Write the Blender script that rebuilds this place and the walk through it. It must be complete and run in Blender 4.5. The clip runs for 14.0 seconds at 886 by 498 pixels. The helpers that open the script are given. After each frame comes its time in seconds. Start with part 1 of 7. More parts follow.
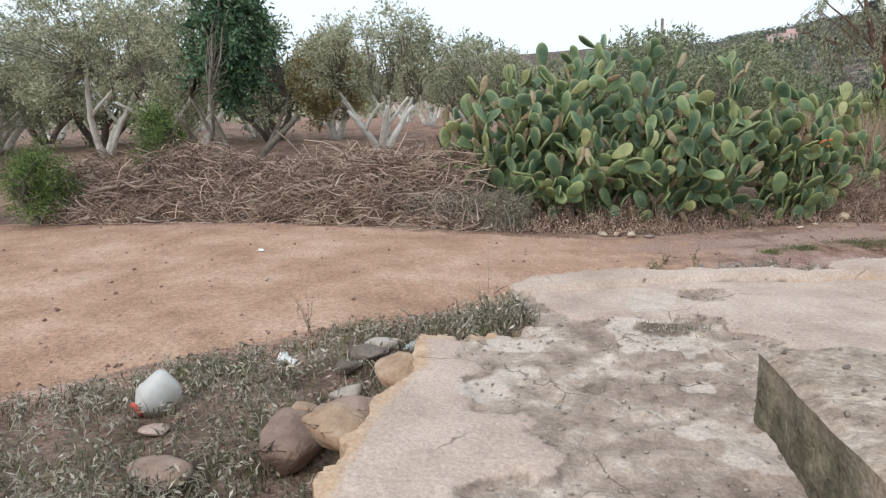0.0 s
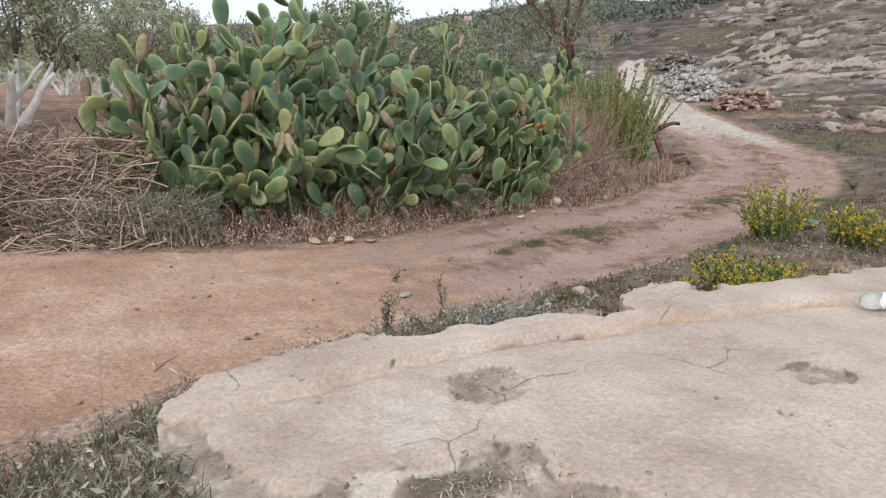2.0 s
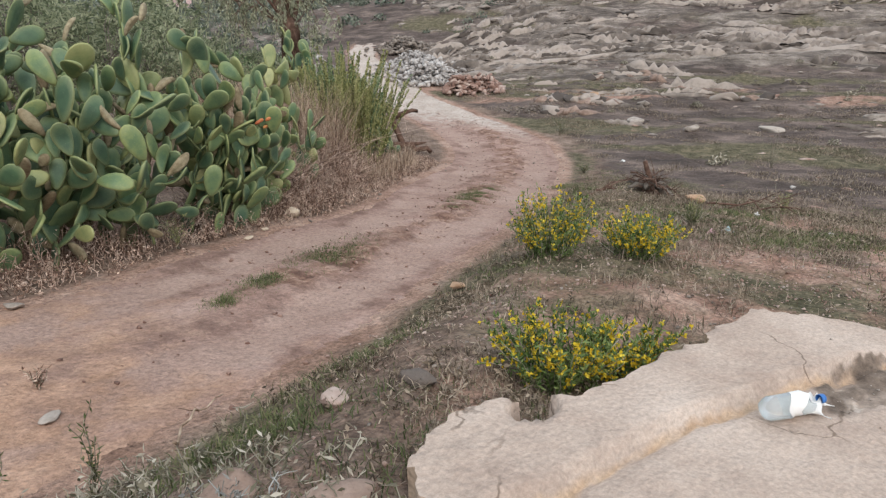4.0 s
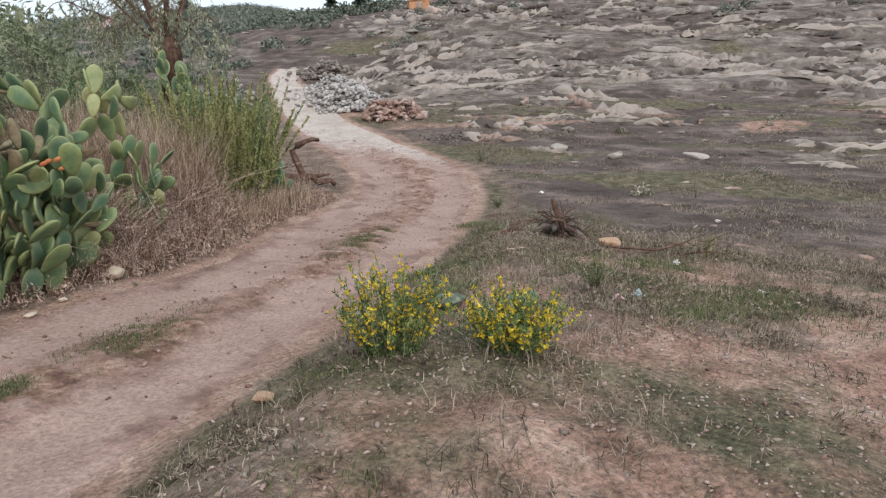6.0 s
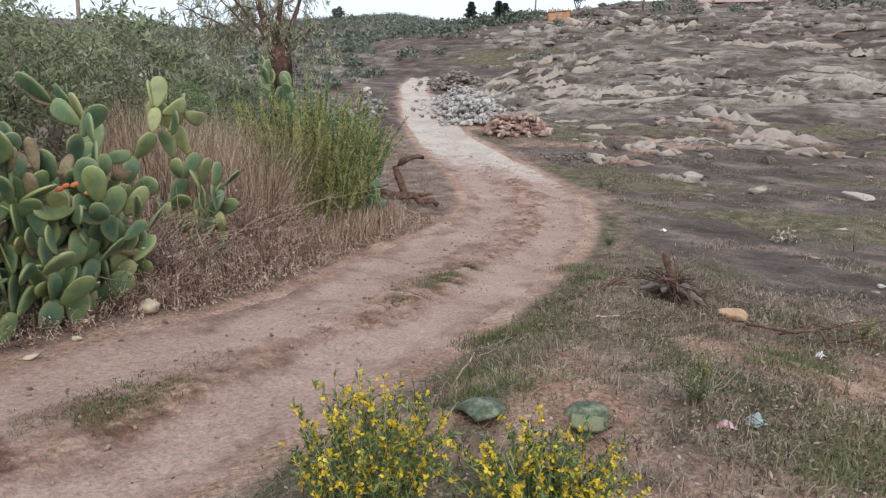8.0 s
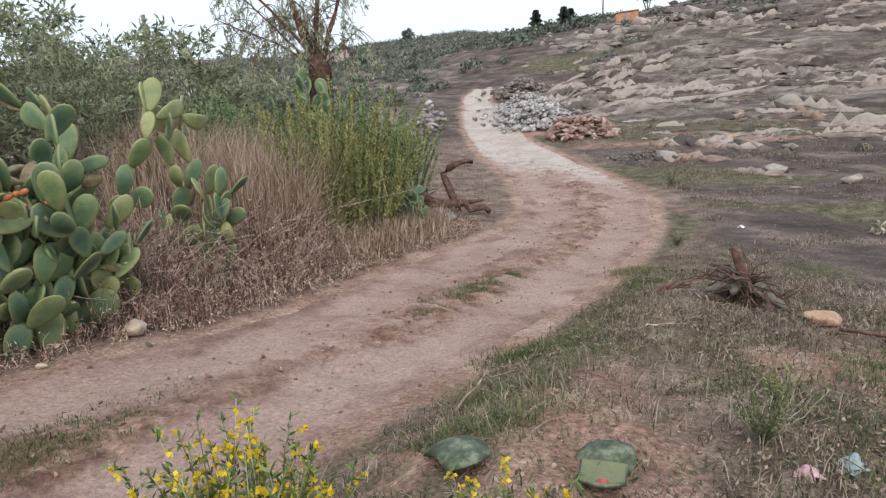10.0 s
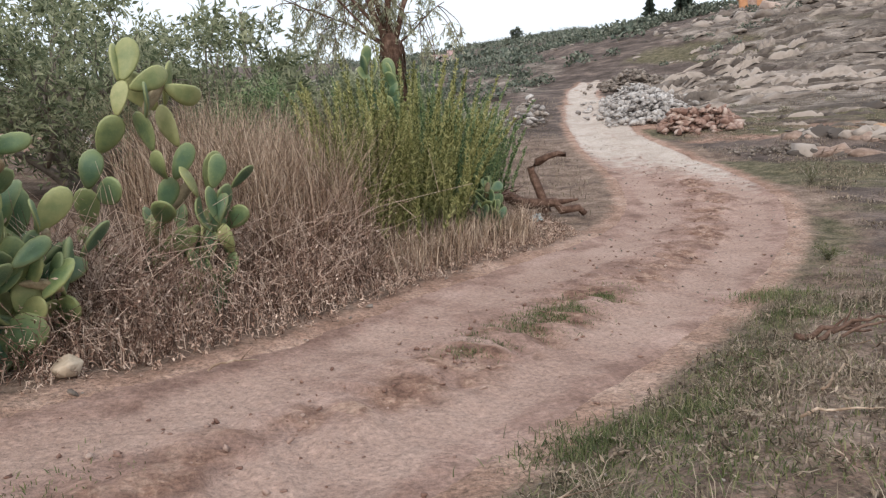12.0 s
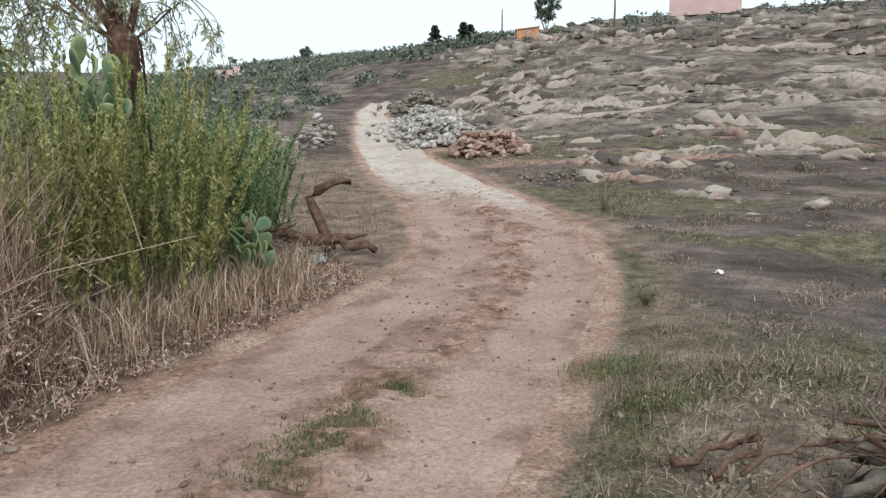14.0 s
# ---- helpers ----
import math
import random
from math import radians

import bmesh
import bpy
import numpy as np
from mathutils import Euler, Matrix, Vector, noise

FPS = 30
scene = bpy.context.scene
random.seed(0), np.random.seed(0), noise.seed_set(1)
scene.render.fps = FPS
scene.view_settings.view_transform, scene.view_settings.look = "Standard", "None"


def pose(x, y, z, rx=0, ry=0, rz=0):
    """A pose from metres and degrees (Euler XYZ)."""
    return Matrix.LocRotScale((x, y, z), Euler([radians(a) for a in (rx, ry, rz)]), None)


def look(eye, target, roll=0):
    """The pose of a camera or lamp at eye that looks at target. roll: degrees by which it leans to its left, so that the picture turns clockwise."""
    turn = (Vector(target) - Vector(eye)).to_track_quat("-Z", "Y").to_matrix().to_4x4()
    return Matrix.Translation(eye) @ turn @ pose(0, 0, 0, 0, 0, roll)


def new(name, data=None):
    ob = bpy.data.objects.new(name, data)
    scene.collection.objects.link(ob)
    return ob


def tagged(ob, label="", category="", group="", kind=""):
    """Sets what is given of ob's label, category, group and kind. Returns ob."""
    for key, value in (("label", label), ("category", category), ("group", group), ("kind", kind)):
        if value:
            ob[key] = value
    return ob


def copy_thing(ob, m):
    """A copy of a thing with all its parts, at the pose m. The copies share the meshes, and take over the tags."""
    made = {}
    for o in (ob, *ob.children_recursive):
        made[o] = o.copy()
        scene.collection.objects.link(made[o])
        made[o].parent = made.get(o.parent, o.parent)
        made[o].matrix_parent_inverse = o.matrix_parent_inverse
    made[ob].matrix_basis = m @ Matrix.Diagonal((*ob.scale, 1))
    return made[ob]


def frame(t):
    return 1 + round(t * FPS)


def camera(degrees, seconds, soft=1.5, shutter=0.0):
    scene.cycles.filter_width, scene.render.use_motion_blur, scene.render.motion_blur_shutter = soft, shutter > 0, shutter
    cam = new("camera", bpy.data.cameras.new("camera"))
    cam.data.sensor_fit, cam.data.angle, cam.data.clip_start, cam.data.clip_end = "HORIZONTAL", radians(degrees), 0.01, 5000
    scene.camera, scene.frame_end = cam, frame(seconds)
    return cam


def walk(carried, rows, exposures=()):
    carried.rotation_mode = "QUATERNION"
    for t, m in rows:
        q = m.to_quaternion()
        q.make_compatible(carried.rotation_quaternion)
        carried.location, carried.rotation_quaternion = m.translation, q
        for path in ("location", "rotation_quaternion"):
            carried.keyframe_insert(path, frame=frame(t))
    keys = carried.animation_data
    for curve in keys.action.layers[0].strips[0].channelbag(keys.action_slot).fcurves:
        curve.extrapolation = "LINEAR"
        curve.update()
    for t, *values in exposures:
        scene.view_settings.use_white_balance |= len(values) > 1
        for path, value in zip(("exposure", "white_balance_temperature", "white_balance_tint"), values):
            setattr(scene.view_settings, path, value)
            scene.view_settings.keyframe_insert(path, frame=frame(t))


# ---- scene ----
cam = camera(66.2, 14.0, 1.25)
PATH = [
    (0, (0.181, 0.208, 1.383), (0.138, 2.164, 0.969), -2.1),
    (0.5, (0.264, 0.771, 1.347), (0.413, 2.722, 0.936), -1.0),
    (1, (0.323, 1.3, 1.339), (0.684, 3.207, 0.856), -0.0),
    (1.5, (0.466, 1.768, 1.334), (0.943, 3.639, 0.811), -0.6),
    (2, (0.619, 2.348, 1.341), (1.389, 4.125, 0.844), -0.3),
    (2.5, (0.85, 2.784, 1.316), (1.864, 4.441, 0.84), -0.3),
    (3, (1.172, 3.268, 1.326), (2.223, 4.879, 0.778), -1.0),
    (3.5, (1.512, 3.689, 1.35), (2.816, 5.122, 0.855), 0.0),
    (3.7, (1.62, 3.833, 1.332), (2.962, 5.216, 0.797), 0.5),
    (5.8, (3.478, 4.437, 1.317), (4.92, 5.726, 0.808), -1.3),
    (6, (3.701, 4.547, 1.318), (5.195, 5.79, 0.845), 0.2),
    (6.5, (4.172, 4.704, 1.364), (5.682, 5.931, 0.901), 1.1),
    (7, (4.575, 4.815, 1.394), (5.944, 6.207, 0.958), -0.8),
    (7.5, (4.912, 4.99, 1.484), (6.265, 6.389, 1.026), 0.4),
    (8, (5.163, 5.121, 1.496), (6.398, 6.628, 1.043), 2.2),
    (8.5, (5.302, 5.279, 1.405), (6.382, 6.9, 0.954), 0.0),
    (8.7, (5.363, 5.319, 1.39), (6.458, 6.943, 0.986), -1.3),
    (10.8, (6.972, 6.06, 0.972), (7.969, 7.748, 0.575), -0.3),
    (11, (7.137, 6.261, 0.944), (8.134, 7.962, 0.609), 0.9),
    (11.5, (7.489, 6.711, 0.899), (8.453, 8.437, 0.598), -1.8),
    (12, (7.735, 7.122, 0.825), (8.518, 8.918, 0.425), -2.3),
    (12.5, (7.996, 7.712, 0.821), (8.825, 9.486, 0.414), -3.4),
    (13, (8.336, 8.185, 0.837), (9.187, 9.946, 0.423), -5.2),
    (13.5, (8.773, 8.601, 0.893), (9.867, 10.229, 0.503), -2.3),
    (14, (9.139, 8.937, 0.781), (10.428, 10.423, 0.423), -0.7),
]
walk(cam, [(t, look(eye, target, roll)) for t, eye, target, roll in PATH],
     [(0, 0.31, 6400, 10), (3.5, 0.28, 6500, 11), (6, 0.28, 6380, 11.5), (8.5, 0.31, 6350, 12), (11, 0.31, 6430, 12), (12.3, 0.32, 6680, 13), (13.1, 0.32, 6680, 12.5), (13.6, 0.31, 6500, 8), (14, 0.33, 6420, 5.5)])

# ---- light ----
world = bpy.data.worlds.new("world")
scene.world = world
world.use_nodes = True
wn = world.node_tree
sky = wn.nodes.new("ShaderNodeTexSky")
sky.sky_type, sky.sun_disc = "NISHITA", False
sky.sun_elevation, sky.sun_rotation = radians(38), radians(215)
sky.air_density, sky.dust_density, sky.ozone_density = 1.0, 6.0, 1.5
# thin high cloud: the clear sky mixed with an even pale layer
cloud = wn.nodes.new("ShaderNodeMix")
cloud.data_type = "RGBA"
cloud.inputs["Factor"].default_value = 0.72
cloud.inputs["B"].default_value = (8.4, 9.5, 10.5, 1)
wn.links.new(sky.outputs[0], cloud.inputs["A"])
wn.links.new(cloud.outputs["Result"], wn.nodes["Background"].inputs[0])
wn.nodes["Background"].inputs[1].default_value = 0.12
sun = new("sun", bpy.data.lights.new("sun", "SUN"))
sun.data.energy, sun.data.angle, sun.data.color = 1.0, radians(25), (1.0, 0.97, 0.94)
sun.matrix_world = look((0, 0, 30), (0 + 30 * math.sin(radians(35)), 30 * math.cos(radians(35)), 30 - 30 * math.tan(radians(42))))

# ---- number helpers ----
rng = np.random.default_rng(7)


def smooth(a, lo, hi):
    u = np.clip((np.asarray(a, float) - lo) / (hi - lo), 0, 1)
    return u * u * (3 - 2 * u)


def vnoise(x, y, seed=0):
    """Value noise in -1..1."""
    x, y = np.asarray(x, float), np.asarray(y, float)
    ix, iy = np.floor(x), np.floor(y)
    u, v = x - ix, y - iy
    u, v = u * u * (3 - 2 * u), v * v * (3 - 2 * v)

    def h(i, j):
        q = np.sin(i * 127.1 + j * 311.7 + seed * 74.7) * 43758.5453
        return (q - np.floor(q)) * 2 - 1
    a, b, c, d = h(ix, iy), h(ix + 1, iy), h(ix, iy + 1), h(ix + 1, iy + 1)
    return (a * (1 - u) + b * u) * (1 - v) + (c * (1 - u) + d * u) * v


def fbm(x, y, octaves=4, seed=0):
    total, amp = 0, 1.0
    for k in range(octaves):
        total = total + amp * vnoise(x * 2 ** k, y * 2 ** k, seed + k)
        amp *= 0.5
    return total


# ---- the lie of the land ----
EDGE_L = [(-16, 13.4), (-8, 11.9), (-4.5, 11.5), (-2.5, 11.1), (-0.8, 10.5), (0.8, 10.2), (2.4, 10.15), (3.9, 10.6), (5.4, 11.3),
          (7.1, 12.05), (8.7, 12.75), (11.0, 14.4), (13.6, 16.0), (15.6, 17.5), (17.4, 19.4), (19.2, 22.0), (21.0, 25.2), (23.3, 29.6), (25.6, 33.6), (28.2, 37.6), (32.9, 44.4), (35.4, 47.8), (39.2, 51.3), (44, 55), (62, 70)]
EDGE_R = [(-16, 2.2), (-8, 3.5), (-4.5, 4.0), (-3.0, 4.3), (-1.8, 5.05), (-0.4, 5.95), (1.2, 6.8), (3.0, 7.35), (4.9, 8.0),
          (7.0, 9.0), (9.6, 10.1), (12.8, 11.8), (15.3, 13.3), (18.0, 15.2), (20.6, 17.8), (22.4, 20.8), (24.0, 24.2), (25.9, 28.6), (27.6, 31.4), (29.6, 34.8), (34.0, 42.4), (36.9, 45.7), (41.0, 49.0), (45.5, 52.6), (63.5, 67)]


def dense(points, n=12):
    p = np.array(points, float)
    out = []
    for i in range(len(p) - 1):
        a, b, c, d = p[max(i - 1, 0)], p[i], p[i + 1], p[min(i + 2, len(p) - 1)]
        for u in np.linspace(0, 1, n, endpoint=False):
            out.append(0.5 * (2 * b + (c - a) * u + (2 * a - 5 * b + 4 * c - d) * u * u + (3 * b - a - 3 * c + d) * u ** 3))
    out.append(p[-1])
    return np.array(out)


ROAD_L, ROAD_R = dense(EDGE_L), dense(EDGE_R)
ROAD_C = (ROAD_L + ROAD_R) / 2
ROAD_W = np.linalg.norm(ROAD_L - ROAD_R, axis=1) / 2
ROAD_A = (ROAD_L - ROAD_R) / (2 * ROAD_W[:, None])      # unit vector across, to the left


def road_at(x, y):
    """How far outside the road's edge (minus: inside), and the side: +1 left, -1 right."""
    x, y = np.asarray(x, float), np.asarray(y, float)
    shape = x.shape
    p = np.stack([x.ravel(), y.ravel()], -1)
    out, side = np.empty(len(p)), np.empty(len(p))
    for k in range(0, len(p), 20000):
        q = p[k:k + 20000]
        dv = q[:, None] - ROAD_C[None]
        d2 = (dv ** 2).sum(-1)
        along = np.abs(dv[..., 0] * -ROAD_A[None, :, 1] + dv[..., 1] * ROAD_A[None, :, 0])
        j = (d2 + 12 * along ** 2).argmin(1)
        lat = (dv[np.arange(len(q)), j] * ROAD_A[j]).sum(-1)
        out[k:k + 20000] = np.abs(lat) - ROAD_W[j]
        side[k:k + 20000] = np.sign(lat)
    return out.reshape(shape), side.reshape(shape)


def land(x, y, off=None, side=None):
    """The ground's height without small relief."""
    x, y = np.asarray(x, float), np.asarray(y, float)
    if off is None:
        off, side = road_at(x, y)
    base = -0.60 - 0.062 * (np.clip(x, -1, 15) - 2)
    s = 0.9 * x + 0.43 * y
    rise = np.interp(s, [0, 23, 31, 40, 55, 58, 70, 90, 121, 200, 330, 700, 1500], [0, 0.0, 0.42, 1.5, 3.7, 4.6, 8.6, 12.6, 17.8, 26, 46, 62, 70])
    t = -0.43 * x + 0.9 * y
    rise = rise * (1 - 0.4 * smooth(t, 20, 70) * (1 - smooth(t, 150, 350)))
    # the far ridge dips in the north and climbs towards the north-east
    ridge = np.interp(np.degrees(np.arctan2(x - 9, y - 9)), [-30, 3, 12, 19, 24, 29, 35, 41, 50], [0.9, 1.0, 0.86, 0.72, 0.86, 1.02, 1.22, 1.22, 1.0])
    rise = rise * (1 + (ridge - 1) * smooth(np.hypot(x - 9, y - 9), 120, 330))
    left = np.where(side > 0, smooth(off, 0.2, 7.0), 0) * np.interp(x, [-3, 4, 9, 14], [0.95, 0.9, 0.55, 0.3])
    fade = np.interp(x, [-1.5, 1.0, 3, 9, 12, 16], [0.12, 0.25, 0.5, 0.5, 0.34, 0.0])
    right = np.where(side < 0, smooth(off, -0.1, 1.5), 0) * fade
    return base + rise + left + right


def height(x, y, off=None, side=None):
    """The ground's height with its small relief."""
    x, y = np.asarray(x, float), np.asarray(y, float)
    if off is None:
        off, side = road_at(x, y)
    s = 0.9 * x + 0.43 * y
    z = land(x, y, off, side)
    rough = smooth(off, -0.3, 0.8)
    z = z + (0.012 + 0.035 * rough) * fbm(x * 1.6, y * 1.6, 4, 3)
    # wheel tracks
    w = np.where(off < 0, np.exp(-((off + 0.75) / 0.4) ** 2), 0) * smooth(x, 2, 6)
    z = z - 0.045 * w
    # ledges of rock on the slope
    t = -0.43 * x + 0.9 * y
    rock = smooth(s, 36, 48) * (1 - 0.5 * smooth(s, 110, 160)) * smooth(off, 1.0, 5.0)
    ledge = fbm(s * 0.42 + 0.5 * vnoise(t * 0.1, s * 0.1, 5), t * 0.16, 4, 11)
    ledge = np.floor(ledge * 3) / 3 * 0.3 + ledge * 0.7
    z = z + rock * 0.3 * ledge
    lump = smooth(s, 20, 30) * smooth(off, 0.5, 3.0)
    z = z + lump * 0.10 * fbm(s * 0.7, t * 0.45, 3, 17)
    return z


# ---- materials ----
def material(name, stops, scale=6.0, rough=0.85, bump=0.3, bump_scale=60.0, detail=6.0, coords="Object", island=0.0, obj=0.0, spec=0.3, metal=0.0, trans=0.0, upright=False):
    """Colour from a ramp over two sizes of noise, shifted by island or object chance; relief from fine noise."""
    m = bpy.data.materials.new(name)
    m.use_nodes = True
    nt = m.node_tree
    n, ln = nt.nodes, nt.links
    b = n["Principled BSDF"]
    b.inputs["Roughness"].default_value, b.inputs["Metallic"].default_value = rough, metal
    b.inputs["Specular IOR Level"].default_value = spec
    tc = n.new("ShaderNodeTexCoord")
    big = n.new("ShaderNodeTexNoise")
    big.inputs["Scale"].default_value, big.inputs["Detail"].default_value, big.inputs["Roughness"].default_value = scale, detail, 0.65
    if upright:                             # tone that follows each standing stem
        mp = n.new("ShaderNodeMapping")
        mp.inputs["Scale"].default_value = (1, 1, 0.07)
        ln.new(tc.outputs[coords], mp.inputs["Vector"])
        ln.new(mp.outputs[0], big.inputs["Vector"])
    else:
        ln.new(tc.outputs[coords], big.inputs["Vector"])
    value = big.outputs["Fac"]
    for weight, node, out in ((island, "ShaderNodeNewGeometry", "Random Per Island"), (obj, "ShaderNodeObjectInfo", "Random")):
        if weight:
            g, k = n.new(node), n.new("ShaderNodeMath")
            k.operation = "MULTIPLY_ADD"
            sub = n.new("ShaderNodeMath")
            sub.operation = "SUBTRACT"
            ln.new(g.outputs[out], sub.inputs[0])
            sub.inputs[1].default_value = 0.5
            ln.new(sub.outputs[0], k.inputs[0])
            k.inputs[1].default_value = weight
            ln.new(value, k.inputs[2])
            value = k.outputs[0]
    ramp = n.new("ShaderNodeValToRGB")
    while len(ramp.color_ramp.elements) < len(stops):
        ramp.color_ramp.elements.new(0.5)
    for e, (p, c) in zip(ramp.color_ramp.elements, stops):
        e.position, e.color = p, (*c, 1)
    ln.new(value, ramp.inputs[0])
    ln.new(ramp.outputs[0], b.inputs["Base Color"])
    if bump:
        fine, bp = n.new("ShaderNodeTexNoise"), n.new("ShaderNodeBump")
        fine.inputs["Scale"].default_value, fine.inputs["Detail"].default_value = bump_scale, 5
        bp.inputs["Strength"].default_value, bp.inputs["Distance"].default_value = bump, 0.02
        ln.new(tc.outputs[coords], fine.inputs["Vector"])
        ln.new(fine.outputs["Fac"], bp.inputs["Height"])
        ln.new(bp.outputs[0], b.inputs["Normal"])
    if trans:
        tr, mx = n.new("ShaderNodeBsdfTranslucent"), n.new("ShaderNodeMixShader")
        ln.new(ramp.outputs[0], tr.inputs[0])
        mx.inputs[0].default_value = trans
        ln.new(b.outputs[0], mx.inputs[1])
        ln.new(tr.outputs[0], mx.inputs[2])
        ln.new(mx.outputs[0], n["Material Output"].inputs[0])
    return m


def mixed_ground(name, layers, rough=0.95, grit_scale=26, grit_range=(0.62, 1.3), relief=1.0):
    """Ground of several soils: each layer is (attribute or None, ramp, noise scale); a later layer covers where its attribute says so."""
    m = bpy.data.materials.new(name)
    m.use_nodes = True
    nt = m.node_tree
    n, ln = nt.nodes, nt.links
    b = n["Principled BSDF"]
    b.inputs["Roughness"].default_value = rough
    b.inputs["Specular IOR Level"].default_value = 0.15
    tc = n.new("ShaderNodeTexCoord")
    colour = None
    lie = n.new("ShaderNodeMapping")        # streaks that run along the slope
    lie.vector_type = "TEXTURE"
    lie.inputs["Rotation"].default_value[2] = math.atan2(0.43, 0.9)
    lie.inputs["Scale"].default_value = (1, 1.9, 1)
    ln.new(tc.outputs["Object"], lie.inputs["Vector"])
    for attr, stops, scale, *streaked in layers:
        nz, ramp = n.new("ShaderNodeTexNoise"), n.new("ShaderNodeValToRGB")
        nz.inputs["Scale"].default_value, nz.inputs["Detail"].default_value, nz.inputs["Roughness"].default_value = scale, 9, 0.7
        ln.new(lie.outputs[0] if streaked else tc.outputs["Object"], nz.inputs["Vector"])
        while len(ramp.color_ramp.elements) < len(stops):
            ramp.color_ramp.elements.new(0.5)
        for e, (p, c) in zip(ramp.color_ramp.elements, stops):
            e.position, e.color = p, (*c, 1)
        ln.new(nz.outputs["Fac"], ramp.inputs[0])
        if colour is None:
            colour = ramp.outputs[0]
            continue
        at, ad, edge, mx = n.new("ShaderNodeAttribute"), n.new("ShaderNodeMath"), n.new("ShaderNodeTexNoise"), n.new("ShaderNodeMix")
        at.attribute_name = attr
        edge.inputs["Scale"].default_value, edge.inputs["Detail"].default_value = 3.5, 8
        ln.new(tc.outputs["Object"], edge.inputs["Vector"])
        ad.operation = "MULTIPLY_ADD"
        ln.new(edge.outputs["Fac"], ad.inputs[0])
        ad.inputs[1].default_value = 0.9
        ln.new(at.outputs["Fac"], ad.inputs[2])
        mr = n.new("ShaderNodeMapRange")
        mr.inputs["From Min"].default_value, mr.inputs["From Max"].default_value = 0.75, 1.1
        ln.new(ad.outputs[0], mr.inputs["Value"])
        mx.data_type = "RGBA"
        ln.new(mr.outputs[0], mx.inputs["Factor"])
        ln.new(colour, mx.inputs["A"])
        ln.new(ramp.outputs[0], mx.inputs["B"])
        colour = mx.outputs["Result"]
    grit, gr, mul = n.new("ShaderNodeTexNoise"), n.new("ShaderNodeMapRange"), n.new("ShaderNodeMix")
    grit.inputs["Scale"].default_value, grit.inputs["Detail"].default_value, grit.inputs["Roughness"].default_value = grit_scale, 10, 0.75
    ln.new(tc.outputs["Object"], grit.inputs["Vector"])
    gr.inputs["From Min"].default_value, gr.inputs["From Max"].default_value = 0.33, 0.67
    gr.inputs["To Min"].default_value, gr.inputs["To Max"].default_value = grit_range
    ln.new(grit.outputs["Fac"], gr.inputs["Value"])
    mul.data_type, mul.blend_type = "RGBA", "MULTIPLY"
    mul.inputs["Factor"].default_value = 1.0
    ln.new(colour, mul.inputs["A"])
    ln.new(gr.outputs[0], mul.inputs["B"])
    ln.new(mul.outputs["Result"], b.inputs["Base Color"])
    prev = None
    for scale, strength, dist in ((7, 0.7, 0.06), (40, 0.9, 0.02)):
        fine, bp = n.new("ShaderNodeTexNoise"), n.new("ShaderNodeBump")
        fine.inputs["Scale"].default_value, fine.inputs["Detail"].default_value = scale, 6
        bp.inputs["Strength"].default_value, bp.inputs["Distance"].default_value = strength * relief, dist
        ln.new(tc.outputs["Object"], fine.inputs["Vector"])
        ln.new(fine.outputs["Fac"], bp.inputs["Height"])
        if prev:
            ln.new(prev, bp.inputs["Normal"])
        prev = bp.outputs[0]
    ln.new(prev, b.inputs["Normal"])
    return m


M_GROUND = mixed_ground("soil_and_slope", [
    (None, [(0.36, (0.105, 0.072, 0.055)), (0.5, (0.195, 0.138, 0.105)), (0.64, (0.31, 0.23, 0.18))], 1.7),
    ("slope", [(0.36, (0.058, 0.044, 0.037)), (0.46, (0.095, 0.072, 0.061)), (0.54, (0.138, 0.105, 0.089)), (0.64, (0.228, 0.172, 0.143))], 0.9, True),
    ("red", [(0.36, (0.20, 0.115, 0.082)), (0.5, (0.315, 0.195, 0.145)), (0.64, (0.42, 0.29, 0.222))], 2.2),
    ("green", [(0.36, (0.06, 0.056, 0.03)), (0.5, (0.115, 0.10, 0.06)), (0.64, (0.19, 0.155, 0.10))], 3.0),
    ("rock", [(0.36, (0.07, 0.056, 0.047)), (0.47, (0.145, 0.118, 0.098)), (0.55, (0.235, 0.196, 0.164)), (0.66, (0.36, 0.305, 0.262))], 0.9, True),
    ("road", [(0.36, (0.22, 0.132, 0.095)), (0.5, (0.33, 0.212, 0.158)), (0.64, (0.43, 0.30, 0.235))], 1.2),
], grit_scale=24, grit_range=(0.42, 1.62), relief=1.6)
M_ROAD = mixed_ground("packed_dirt", [
    (None, [(0.34, (0.31, 0.185, 0.122)), (0.5, (0.43, 0.272, 0.19)), (0.66, (0.53, 0.37, 0.275))], 0.9),
    ("pale", [(0.36, (0.195, 0.12, 0.095)), (0.5, (0.315, 0.205, 0.165)), (0.64, (0.42, 0.294, 0.243))], 1.3),
    ("track", [(0.34, (0.315, 0.21, 0.168)), (0.66, (0.42, 0.298, 0.243))], 0.8),
    ("dust", [(0.34, (0.40, 0.33, 0.275)), (0.66, (0.55, 0.475, 0.415))], 0.8),
    ("clods", [(0.38, (0.125, 0.07, 0.052)), (0.5, (0.24, 0.142, 0.104)), (0.62, (0.40, 0.272, 0.205))], 5.0),
    ("verge", [(0.3, (0.09, 0.062, 0.045)), (0.5, (0.18, 0.13, 0.095)), (0.7, (0.28, 0.21, 0.16))], 2.5),
])
